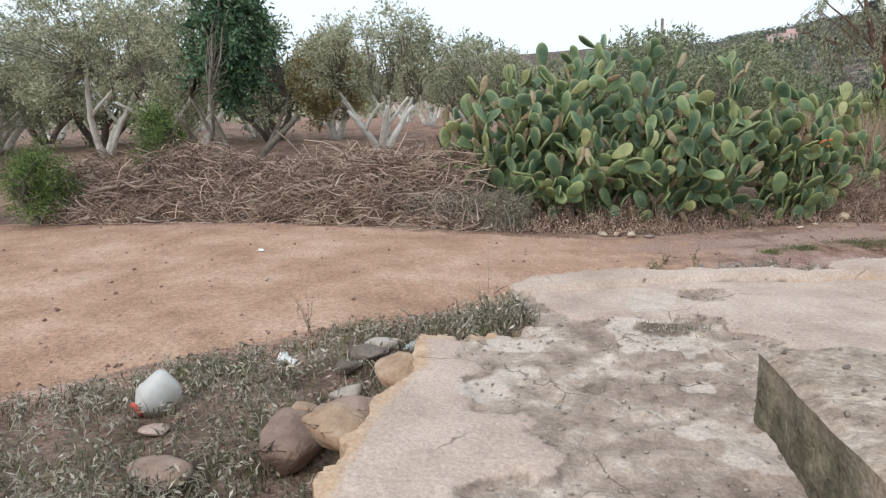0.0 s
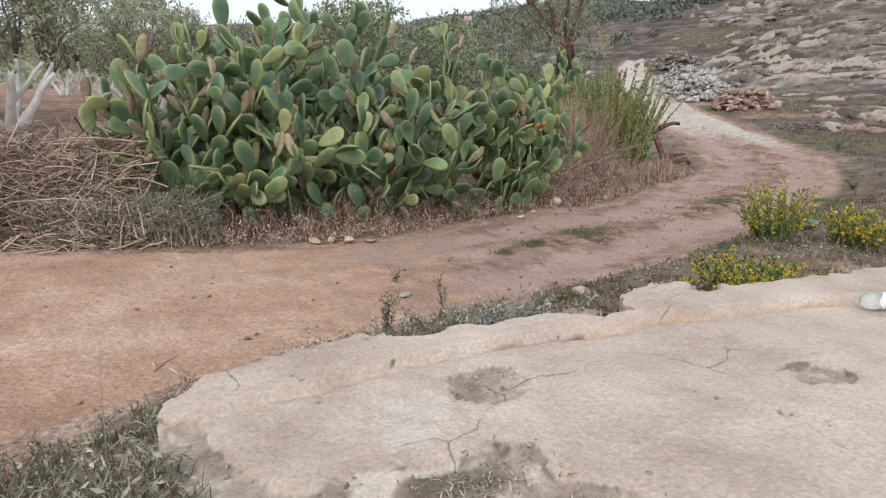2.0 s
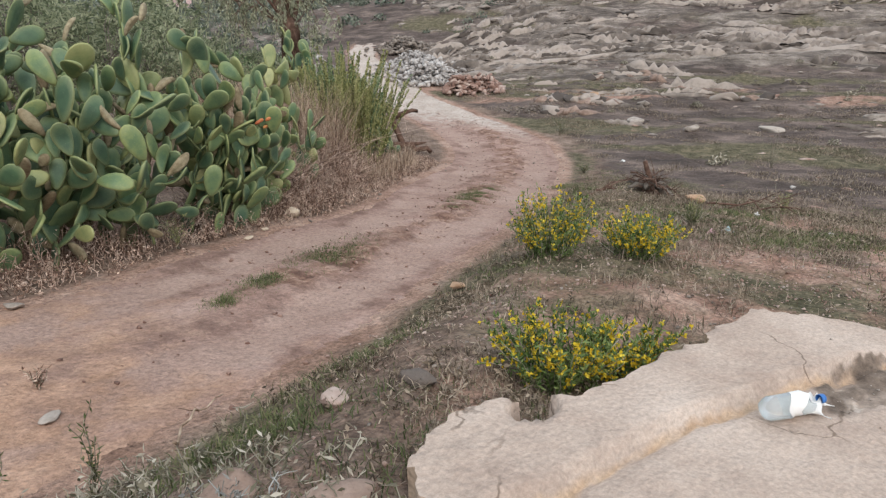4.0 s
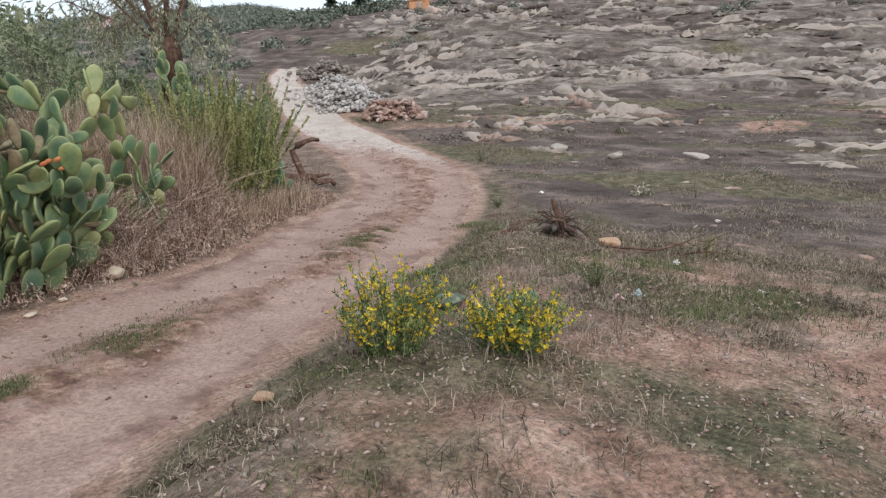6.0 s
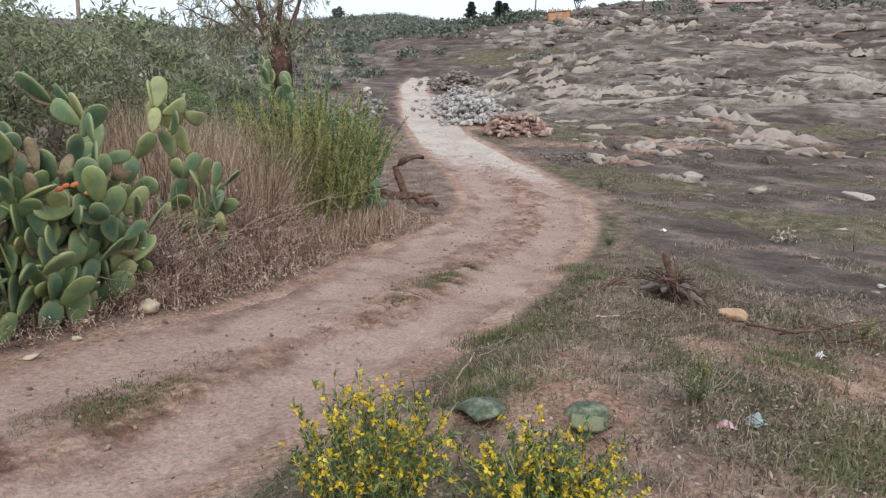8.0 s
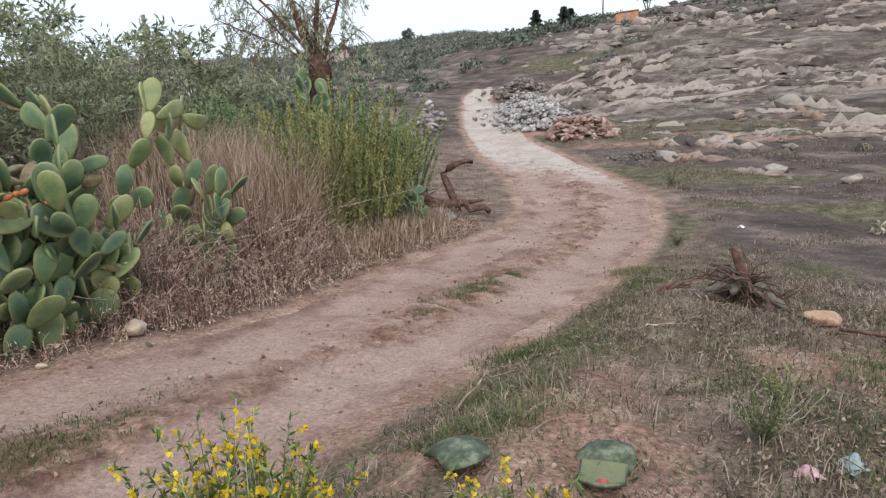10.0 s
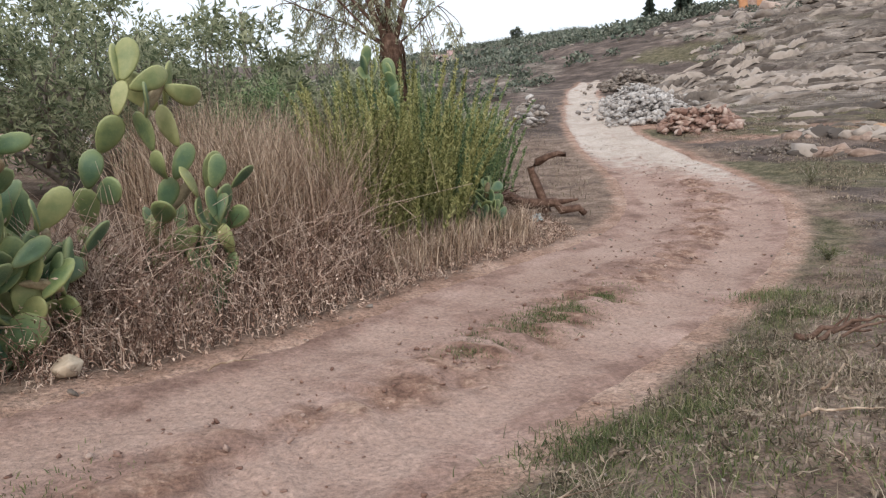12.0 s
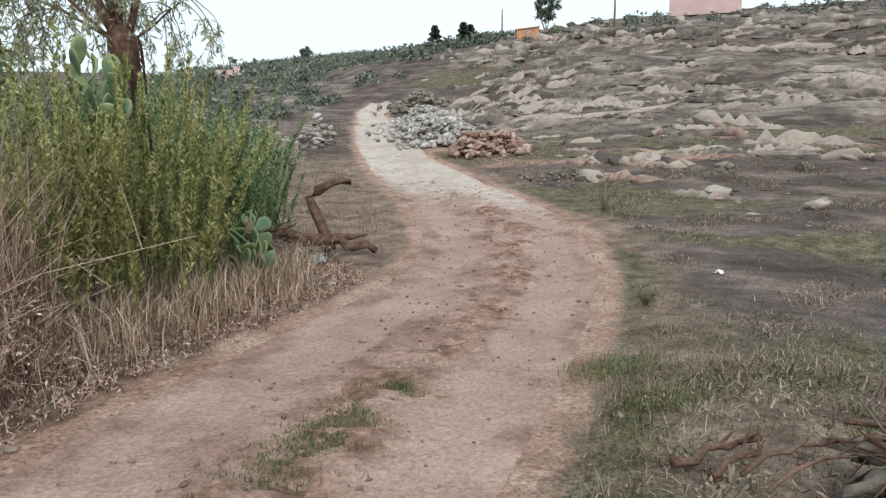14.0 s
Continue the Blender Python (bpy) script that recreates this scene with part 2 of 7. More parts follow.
M_SLAB = mixed_ground("weathered_concrete", [
    (None, [(0.34, (0.37, 0.28, 0.225)), (0.5, (0.46, 0.362, 0.295)), (0.68, (0.545, 0.445, 0.372))], 1.4),
    ("worn", [(0.36, (0.20, 0.15, 0.118)), (0.47, (0.31, 0.24, 0.19)), (0.55, (0.39, 0.31, 0.25)), (0.64, (0.55, 0.465, 0.39))], 3.6),
    ("fresh", [(0.3, (0.42, 0.345, 0.285)), (0.6, (0.535, 0.455, 0.39))], 5.0),
    ("ochre", [(0.3, (0.38, 0.245, 0.15)), (0.6, (0.53, 0.385, 0.27))], 6.0),
    ("dirt", [(0.36, (0.10, 0.075, 0.058)), (0.62, (0.24, 0.185, 0.145))], 9.0),
], rough=0.88, grit_scale=55, grit_range=(0.74, 1.2), relief=0.6)


def add_cracks(m, scale=1.1, width=0.007, dark=0.5):
    """Thin dark wandering cracks, broken off here and there."""
    n, ln = m.node_tree.nodes, m.node_tree.links
    b = n["Principled BSDF"]
    src = b.inputs["Base Color"].links[0].from_socket
    tc, wob, add, vo, mr, mask, gate, mul, mx = (n.new("ShaderNode" + k) for k in ("TexCoord", "TexNoise", "MixRGB", "TexVoronoi", "MapRange", "TexNoise", "MapRange", "Math", "MixRGB"))
    wob.inputs["Scale"].default_value, wob.inputs["Detail"].default_value = 2.5, 6
    ln.new(tc.outputs["Object"], wob.inputs["Vector"])
    add.blend_type = "ADD"
    add.inputs[0].default_value = 0.35
    ln.new(tc.outputs["Object"], add.inputs[1])
    ln.new(wob.outputs["Color"], add.inputs[2])
    vo.feature = "DISTANCE_TO_EDGE"
    vo.inputs["Scale"].default_value = scale
    ln.new(add.outputs[0], vo.inputs["Vector"])
    mr.inputs["From Min"].default_value, mr.inputs["From Max"].default_value = width, width * 0.3
    ln.new(vo.outputs["Distance"], mr.inputs["Value"])
    mask.inputs["Scale"].default_value = 1.7
    ln.new(tc.outputs["Object"], mask.inputs["Vector"])
    gate.inputs["From Min"].default_value, gate.inputs["From Max"].default_value = 0.48, 0.56
    ln.new(mask.outputs["Fac"], gate.inputs["Value"])
    mul.operation = "MULTIPLY"
    ln.new(mr.outputs[0], mul.inputs[0])
    ln.new(gate.outputs[0], mul.inputs[1])
    mx.blend_type = "MULTIPLY"
    ln.new(mul.outputs[0], mx.inputs[0])
    ln.new(src, mx.inputs[1])
    mx.inputs[2].default_value = (dark, dark * 0.95, dark * 0.9, 1)
    ln.new(mx.outputs[0], b.inputs["Base Color"])


add_cracks(M_SLAB)
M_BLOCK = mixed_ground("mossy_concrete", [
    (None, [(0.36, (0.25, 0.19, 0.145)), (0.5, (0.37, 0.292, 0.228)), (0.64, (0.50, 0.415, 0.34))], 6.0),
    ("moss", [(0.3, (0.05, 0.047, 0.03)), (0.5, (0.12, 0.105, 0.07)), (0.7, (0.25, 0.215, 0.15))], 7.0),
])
M_STONE = material("limestone", [(0.25, (0.13, 0.105, 0.088)), (0.5, (0.255, 0.215, 0.18)), (0.75, (0.42, 0.365, 0.315))], 5, 0.9, 0.6, 40, obj=0.3, island=0.35)
M_LEDGE = material("pale_bedrock", [(0.25, (0.08, 0.065, 0.055)), (0.5, (0.175, 0.146, 0.123)), (0.75, (0.36, 0.306, 0.262))], 1.5, 0.9, 0.8, 7, island=0.7)
M_RUBBLE = material("buff_rubble", [(0.25, (0.24, 0.19, 0.15)), (0.5, (0.42, 0.345, 0.28)), (0.75, (0.57, 0.49, 0.41))], 5, 0.9, 0.6, 40, obj=0.3)
M_SHEET = material("buff_bedrock_sheet", [(0.25, (0.09, 0.072, 0.06)), (0.5, (0.19, 0.157, 0.133)), (0.75, (0.345, 0.293, 0.252))], 1.2, 0.9, 0.9, 6, island=0.45, obj=0.3)
M_CREAM = material("cream_stone", [(0.25, (0.42, 0.335, 0.245)), (0.5, (0.56, 0.465, 0.355)), (0.75, (0.68, 0.59, 0.48))], 6, 0.9, 0.6, 40, obj=0.3)
M_PALE = material("pale_rubble", [(0.25, (0.20, 0.18, 0.165)), (0.5, (0.36, 0.33, 0.305)), (0.75, (0.55, 0.515, 0.485))], 4, 0.9, 0.5, 30, island=0.35)
M_REDSTONE = material("red_earthy_stone", [(0.25, (0.17, 0.095, 0.072)), (0.5, (0.30, 0.195, 0.155)), (0.75, (0.46, 0.36, 0.305))], 4, 0.9, 0.6, 30, island=0.4, obj=0.3)
M_ORANGESTONE = material("orange_stone", [(0.3, (0.30, 0.17, 0.10)), (0.55, (0.46, 0.31, 0.20)), (0.8, (0.58, 0.46, 0.36))], 7, 0.9, 0.6, 40)
M_DRYWOOD = material("weathered_twigs", [(0.2, (0.12, 0.077, 0.055)), (0.5, (0.32, 0.225, 0.165)), (0.8, (0.60, 0.475, 0.385))], 3, 0.9, 0.0, island=0.85)
M_BARK = material("dry_brown_bark", [(0.3, (0.058, 0.032, 0.022)), (0.5, (0.12, 0.068, 0.048)), (0.7, (0.22, 0.145, 0.108))], 9, 0.9, 0.8, 50)
M_GREYBRANCH = material("grey_branch_bark", [(0.3, (0.17, 0.125, 0.095)), (0.55, (0.31, 0.245, 0.20)), (0.75, (0.44, 0.37, 0.31))], 9, 0.9, 0.6, 50, obj=0.3)
M_LIME = material("limewashed_bark", [(0.25, (0.30, 0.26, 0.22)), (0.42, (0.66, 0.63, 0.58)), (0.6, (0.80, 0.78, 0.74))], 5, 0.9, 0.6, 30)
M_OLIVEBARK = material("olive_bark", [(0.3, (0.09, 0.075, 0.06)), (0.6, (0.21, 0.18, 0.15))], 8, 0.9, 0.7, 40)
M_OLIVE = material("olive_leaves", [(0.2, (0.20, 0.215, 0.13)), (0.5, (0.40, 0.405, 0.27)), (0.8, (0.60, 0.59, 0.43))], 0.7, 0.6, 0.0, island=0.75, trans=0.5)
M_OLIVEY = material("yellowing_olive_leaves", [(0.2, (0.17, 0.15, 0.07)), (0.5, (0.33, 0.28, 0.14)), (0.8, (0.50, 0.42, 0.23))], 0.7, 0.6, 0.0, island=0.75, trans=0.5)
M_OLIVEG = material("greener_olive_leaves", [(0.2, (0.11, 0.135, 0.075)), (0.5, (0.26, 0.285, 0.165)), (0.8, (0.44, 0.45, 0.29))], 0.7, 0.6, 0.0, island=0.75, trans=0.5)
M_VERGEDRY = material("dull_dry_grass", [(0.2, (0.08, 0.06, 0.042)), (0.5, (0.20, 0.155, 0.11)), (0.8, (0.42, 0.34, 0.255))], 0.8, 0.85, 0.0, island=0.7, trans=0.15)
M_GREENLEAF = material("dark_green_leaves", [(0.2, (0.028, 0.062, 0.036)), (0.5, (0.085, 0.165, 0.09)), (0.8, (0.20, 0.30, 0.16))], 0.8, 0.55, 0.0, island=0.7, trans=0.35)
M_SHRUB = material("shrub_leaves", [(0.25, (0.075, 0.09, 0.03)), (0.5, (0.27, 0.28, 0.105)), (0.72, (0.55, 0.525, 0.25))], 11, 0.65, 0.0, island=0.4, trans=0.3, upright=True, detail=2)
M_SHRUBDARK = material("deep_green_shrub_leaves", [(0.25, (0.04, 0.075, 0.035)), (0.5, (0.15, 0.23, 0.105)), (0.72, (0.35, 0.42, 0.21))], 9, 0.65, 0.0, island=0.45, trans=0.3, upright=True, detail=2)
M_DRYGRASS = material("dry_grass", [(0.25, (0.11, 0.068, 0.045)), (0.5, (0.37, 0.26, 0.18)), (0.72, (0.66, 0.52, 0.40))], 9, 0.8, 0.0, island=0.5, trans=0.2, upright=True, detail=2)
M_DRYWEED = material("dry_brown_weeds", [(0.24, (0.10, 0.054, 0.038)), (0.5, (0.41, 0.265, 0.195)), (0.74, (0.72, 0.56, 0.45))], 4.0, 0.85, 0.0, island=0.7, trans=0.1)
M_FRESHLEAF = material("fresh_green_leaves", [(0.2, (0.05, 0.09, 0.025)), (0.5, (0.14, 0.21, 0.06)), (0.8, (0.28, 0.35, 0.13))], 0.9, 0.6, 0.0, island=0.7, trans=0.35)
M_BROWNSTONE = material("brown_field_stone", [(0.25, (0.15, 0.10, 0.077)), (0.5, (0.265, 0.185, 0.143)), (0.75, (0.39, 0.295, 0.24))], 5, 0.9, 0.6, 40, obj=0.25)
M_CRUMB = material("crumbling_ochre_concrete", [(0.25, (0.22, 0.135, 0.085)), (0.5, (0.35, 0.24, 0.16)), (0.75, (0.48, 0.365, 0.27))], 9, 0.9, 0.8, 35)
M_GRASS = material("short_grass", [(0.2, (0.045, 0.062, 0.02)), (0.5, (0.105, 0.125, 0.047)), (0.8, (0.225, 0.215, 0.105))], 0.9, 0.7, 0.0, island=0.6, trans=0.2)
M_GREYWEED = material("grey_green_weeds", [(0.2, (0.125, 0.115, 0.078)), (0.5, (0.265, 0.24, 0.172)), (0.8, (0.50, 0.45, 0.365))], 0.9, 0.8, 0.0, island=0.7, trans=0.1)
M_SILVER = material("silvery_dead_stems", [(0.2, (0.11, 0.107, 0.095)), (0.5, (0.22, 0.215, 0.195)), (0.8, (0.40, 0.39, 0.36))], 0.9, 0.8, 0.0, island=0.7)
M_FLOWER = material("yellow_petals", [(0.2, (0.55, 0.36, 0.015)), (0.5, (0.72, 0.52, 0.03)), (0.8, (0.80, 0.64, 0.08))], 3, 0.6, 0.0, island=0.6, trans=0.25)
# far foliage: leaf tones lightened, distance haze put into the colour
M_HAZYLEAF = material("haze_paled_scrub_leaves", [(0.2, (0.062, 0.08, 0.062)), (0.5, (0.125, 0.148, 0.11)), (0.8, (0.22, 0.23, 0.18))], 0.4, 0.8, 0.0, island=0.6)
M_CONIFER = material("conifer_needles", [(0.2, (0.055, 0.08, 0.06)), (0.7, (0.13, 0.16, 0.125))], 0.6, 0.8, 0.0, island=0.6)


PAD_GREEN = [(0.12, (0.038, 0.078, 0.046)), (0.45, (0.075, 0.135, 0.072)), (0.68, (0.125, 0.19, 0.085)), (0.92, (0.27, 0.31, 0.11))]
PAD_YELLOW = [(0.15, (0.085, 0.13, 0.06)), (0.45, (0.18, 0.22, 0.09)), (0.7, (0.29, 0.30, 0.13)), (0.92, (0.40, 0.38, 0.20))]


def pad_material(name, stops):
    m = material(name, stops, 2.5, 0.5, 0.25, 45, obj=0.5, spec=0.4)
    nt = m.node_tree
    n, ln = nt.nodes, nt.links
    b = n["Principled BSDF"]
    src = b.inputs["Base Color"].links[0].from_socket
    # pale spiny rim, with the highlight along the pad's edge painted in
    at, mx = n.new("ShaderNodeAttribute"), n.new("ShaderNodeMix")
    at.attribute_name = "rim"
    mx.data_type = "RGBA"
    pw = n.new("ShaderNodeMath")
    pw.operation = "MULTIPLY"
    ln.new(at.outputs["Fac"], pw.inputs[0])
    pw.inputs[1].default_value = 0.55
    ln.new(pw.outputs[0], mx.inputs["Factor"])
    ln.new(src, mx.inputs["A"])
    mx.inputs["B"].default_value = (0.40, 0.40, 0.17, 1)
    # rows of pale spine spots
    vo, cr, mx2, tc = n.new("ShaderNodeTexVoronoi"), n.new("ShaderNodeMapRange"), n.new("ShaderNodeMix"), n.new("ShaderNodeTexCoord")
    vo.inputs["Scale"].default_value = 24
    ln.new(tc.outputs["Object"], vo.inputs["Vector"])
    cr.inputs["From Min"].default_value, cr.inputs["From Max"].default_value = 0.14, 0.08
    cr.inputs["To Max"].default_value = 0.6
    ln.new(vo.outputs["Distance"], cr.inputs["Value"])
    mx2.data_type = "RGBA"
    ln.new(cr.outputs[0], mx2.inputs["Factor"])
    ln.new(mx.outputs["Result"], mx2.inputs["A"])
    mx2.inputs["B"].default_value = (0.36, 0.36, 0.22, 1)
    ln.new(mx2.outputs["Result"], b.inputs["Base Color"])
    return m


M_PAD, M_PADY = pad_material("prickly_pear_skin", PAD_GREEN), pad_material("yellowed_pear_skin", PAD_YELLOW)
M_PADDRY = material("withered_pad", [(0.2, (0.13, 0.095, 0.055)), (0.5, (0.25, 0.20, 0.12)), (0.8, (0.40, 0.35, 0.23))], 6, 0.8, 0.5, 40, obj=0.4)
M_FRUIT = material("orange_cactus_fruit", [(0.2, (0.36, 0.10, 0.04)), (0.5, (0.50, 0.19, 0.07)), (0.8, (0.58, 0.30, 0.10))], 6, 0.5, 0.3, 60, obj=0.5)


# ---- mesh helpers ----
def mesh_of(name, verts, tris, mat=None, smooth_shade=False, attrs=None):
    """A mesh from arrays of corners and triangles (or quads)."""
    verts, tris = np.asarray(verts, np.float32), np.asarray(tris, np.int32)
    me = bpy.data.meshes.new(name)
    k = tris.shape[1]
    me.vertices.add(len(verts))
    me.vertices.foreach_set("co", verts.ravel())
    me.loops.add(tris.size)
    me.loops.foreach_set("vertex_index", tris.ravel())
    me.polygons.add(len(tris))
    me.polygons.foreach_set("loop_start", np.arange(0, tris.size, k, dtype=np.int32))
    if smooth_shade:
        me.polygons.foreach_set("use_smooth", np.ones(len(tris), bool))
    for key, vals in (attrs or {}).items():
        me.attributes.new(key, "FLOAT", "POINT").data.foreach_set("value", np.asarray(vals, np.float32))
    me.update(calc_edges=True)
    me.validate()
    if mat:
        me.materials.append(mat)
    return me


def join(parts):
    """Several (verts, tris) as one."""
    vs, ts, n = [], [], 0
    for v, t in parts:
        vs.append(v)
        ts.append(np.asarray(t) + n)
        n += len(v)
    return np.concatenate(vs), np.concatenate(ts)


def part(name, me, parent, label="", at=None):
    ob = new(name, me)
    ob.parent = parent
    if at is not None:
        ob.matrix_basis = at
    if label:
        ob["label"] = label
    return ob


def empty(name, at, label, category, group=""):
    ob = new(name)
    ob.empty_display_size = 0.2
    ob.matrix_basis = at
    return tagged(ob, label, category, group)


def tubes(paths, radii, sides=3, caps=True):
    """Round sticks along paths (N, K, 3) with radii (N, K)."""
    p, r = np.asarray(paths, float), np.asarray(radii, float)
    n, k, _ = p.shape
    d = np.gradient(p, axis=1)
    d /= np.linalg.norm(d, axis=-1, keepdims=True) + 1e-9
    ref = np.where(np.abs(d[..., 2:3]) > 0.9, [1.0, 0, 0], [0, 0, 1.0])
    a = np.cross(d, ref)
    a /= np.linalg.norm(a, axis=-1, keepdims=True) + 1e-9
    b = np.cross(d, a)
    ang = np.arange(sides) * 2 * np.pi / sides
    ring = p[:, :, None] + r[:, :, None, None] * (np.cos(ang)[None, None, :, None] * a[:, :, None] + np.sin(ang)[None, None, :, None] * b[:, :, None])
    v = ring.reshape(-1, 3)
    base = (np.arange(n) * k * sides)[:, None, None]
    i = (np.arange(k - 1) * sides)[None, :, None]
    j, j2 = np.arange(sides)[None, None], ((np.arange(sides) + 1) % sides)[None, None]
    q = np.stack([base + i + j, base + i + j2, base + i + sides + j2, base + i + sides + j], -1).reshape(-1, 4)
    t = np.concatenate([q[:, [0, 1, 2]], q[:, [0, 2, 3]]])
    if caps:
        fan = np.stack([np.zeros(sides - 2, int), np.arange(1, sides - 1), np.arange(2, sides)], -1)
        ends = (np.arange(n) * k * sides)[:, None, None]
        t = np.concatenate([t, (ends + fan[None, :, ::-1]).reshape(-1, 3), (ends + (k - 1) * sides + fan[None]).reshape(-1, 3)])
    return v, t


def unit(v):
    return v / (np.linalg.norm(v, axis=-1, keepdims=True) + 1e-9)


def leaves(p, d, length, width, nrm=None):
    """Pointed leaves: each two triangles folded a little along the rib."""
    n = len(p)
    d = unit(d)
    if nrm is None:
        nrm = rng.normal(size=(n, 3))
    side = unit(np.cross(d, nrm))
    up = np.cross(side, d)
    length, width = np.broadcast_to(length, n)[:, None], np.broadcast_to(width, n)[:, None]
    mid = p + d * length * 0.45
    v = np.stack([p, mid + side * width / 2 + up * width * 0.15, p + d * length, mid - side * width / 2 + up * width * 0.15], 1).reshape(-1, 3)
    o = np.arange(n)[:, None] * 4
    return v, np.concatenate([o + [0, 1, 2], o + [0, 2, 3]])


def blades(p, length, width, lean=0.5, droop=0.4):
    """Grass blades: three triangles each, bent outwards."""
    n = len(p)
    th = rng.uniform(0, 2 * np.pi, n)
    out = np.stack([np.cos(th), np.sin(th), np.zeros(n)], -1)
    side = np.stack([-np.sin(th + rng.normal(0, 0.6, n)), np.cos(th), np.zeros(n)], -1)
    ln = np.abs(rng.normal(0, 1, n))[:, None] * lean
    length, width = np.broadcast_to(length, n)[:, None], np.broadcast_to(width, n)[:, None]
    d1 = unit(np.array([0, 0, 1.0]) + out * ln)
    d2 = unit(d1 + out * droop * rng.uniform(0, 2, (n, 1)) - [0, 0, 0.2])
    m = p + d1 * length * 0.55
    e = m + d2 * length * 0.45
    v = np.stack([p - side * width / 2, p + side * width / 2, m - side * width * 0.4, m + side * width * 0.4, e], 1).reshape(-1, 3)
    o = np.arange(n)[:, None] * 5
    return v, np.concatenate([o + [0, 1, 3], o + [0, 3, 2], o + [2, 3, 4]])


def stuff(name, vt, mat, label, category, smooth_shade=False):
    ob = new(name, mesh_of(name, vt[0], vt[1], mat, smooth_shade))
    return tagged(ob, label, category, "", "stuff")


def stone_shape(seed, points=16, flat=0.7, detail=0):
    """An angular stone about 1 m across: the hull of chance points, its faces split and roughened for large ones."""
    r = np.random.default_rng(seed)
    bm = bmesh.new()
    for q in unit(r.normal(size=(points, 3))) * r.uniform(0.36, 0.55, (points, 1)):
        bm.verts.new(q * [1, 1, flat])
    bmesh.ops.convex_hull(bm, input=bm.verts[:])
    bmesh.ops.delete(bm, geom=[v for v in bm.verts if not v.link_faces], context="VERTS")
    if detail:
        bmesh.ops.bevel(bm, geom=bm.edges[:], offset=0.035, segments=1, affect="EDGES")
        bmesh.ops.triangulate(bm, faces=bm.faces[:])
        bmesh.ops.subdivide_edges(bm, edges=bm.edges[:], cuts=detail, use_grid_fill=True)
    bmesh.ops.triangulate(bm, faces=bm.faces[:])
    bm.verts.index_update()
    v = np.array([x.co[:] for x in bm.verts])
    t = np.array([[x.index for x in f.verts] for f in bm.faces])
    bm.free()
    if detail:
        n = fbm(v[:, 0] * 4 + seed, v[:, 1] * 4 + v[:, 2] * 3.1, 4, seed)
        v = v * (1 + 0.07 * n)[:, None]
    return v, t


STONES = [stone_shape(k, n, f) for k, (n, f) in enumerate([(14, 0.6), (12, 0.75), (18, 0.5), (11, 0.85), (16, 0.65), (13, 0.5), (20, 0.7), (12, 0.6)])]
STONES_FINE = [stone_shape(k + 20, n, f, 2) for k, (n, f) in enumerate([(22, 0.7), (16, 0.8), (26, 0.65)])]


def strewn(p, size, sink=0.2, squash=(0.6, 1.0), shapes=None):
    """Stones at places p of the sizes given, turned by chance, as one array pair."""
    out = []
    shapes = shapes or STONES
    for q, s in zip(p, size):
        v, t = shapes[rng.integers(len(shapes))]
        a = rng.uniform(0, 2 * np.pi)
        c, sn = np.cos(a), np.sin(a)
        w = v * [s, s * rng.uniform(*squash), s * rng.uniform(0.7, 1.1)]
        w = w @ np.array([[c, sn, 0], [-sn, c, 0], [0, 0, 1]]).T
        tl = rng.normal(0, 0.25)
        w[:, 2] += w[:, 0] * tl
        out.append((w + q + [0, 0, s * (0.3 - sink)], t))
    return join(out)


def on_ground(xy):
    xy = np.asarray(xy, float).reshape(-1, 2)
    return np.column_stack([xy, height(xy[:, 0], xy[:, 1])])


def gz(x, y):
    return float(height(np.array([x]), np.array([y]))[0])


# ---- slab outline (its edge is broken) ----
SLAB = [(-0.5, -2.6), (-0.36, 0.5), (-0.36, 2.3), (-0.31, 2.75), (-0.24, 3.1), (-0.06, 3.6), (-0.08, 4.06), (0.15, 4.02), (0.46, 4.08), (0.66, 4.32), (0.5, 4.88), (0.66, 5.22),
        (1.2, 5.38), (1.65, 5.41), (1.86, 5.31), (2.15, 5.32), (2.53, 5.35), (2.78, 5.18), (2.95, 5.22), (3.08, 5.43), (3.32, 5.52), (3.62, 5.5), (3.85, 5.3),
        (4.56, 5.2), (5.25, 5.18), (5.5, 4.78), (5.3, 4.0), (5.35, 2.0), (5.3, -2.6)]
SLAB_Z = 0.05


def inside(x, y, poly):
    x, y = np.asarray(x), np.asarray(y)
    hit = np.zeros(x.shape, bool)
    for (x0, y0), (x1, y1) in zip(poly, poly[1:] + poly[:1]):
        hit ^= ((y0 > y) != (y1 > y)) & (x < (x1 - x0) * (y - y0) / (y1 - y0 + 1e-12) + x0)
    return hit


def to_edge(x, y, poly, closed=True):
    best = np.full(np.shape(x), 1e9)
    for (x0, y0), (x1, y1) in zip(poly, poly[1:] + (poly[:1] if closed else [])):
        dx, dy = x1 - x0, y1 - y0
        u = np.clip(((x - x0) * dx + (y - y0) * dy) / (dx * dx + dy * dy + 1e-12), 0, 1)
        best = np.minimum(best, np.hypot(x - x0 - u * dx, y - y0 - u * dy))
    return best


# ---- ground ----
def spread(lo, hi, step, reach, growth):
    mid = list(np.arange(lo, hi + 1e-6, step))
    a, b, w = [], [], step
    x = hi
    while x < reach:
        w *= growth
        x += w
        b.append(x)
    w, x = step, lo
    while x > -reach:
        w *= growth
        x -= w
        a.append(x)
    return np.array(a[::-1] + mid + b)


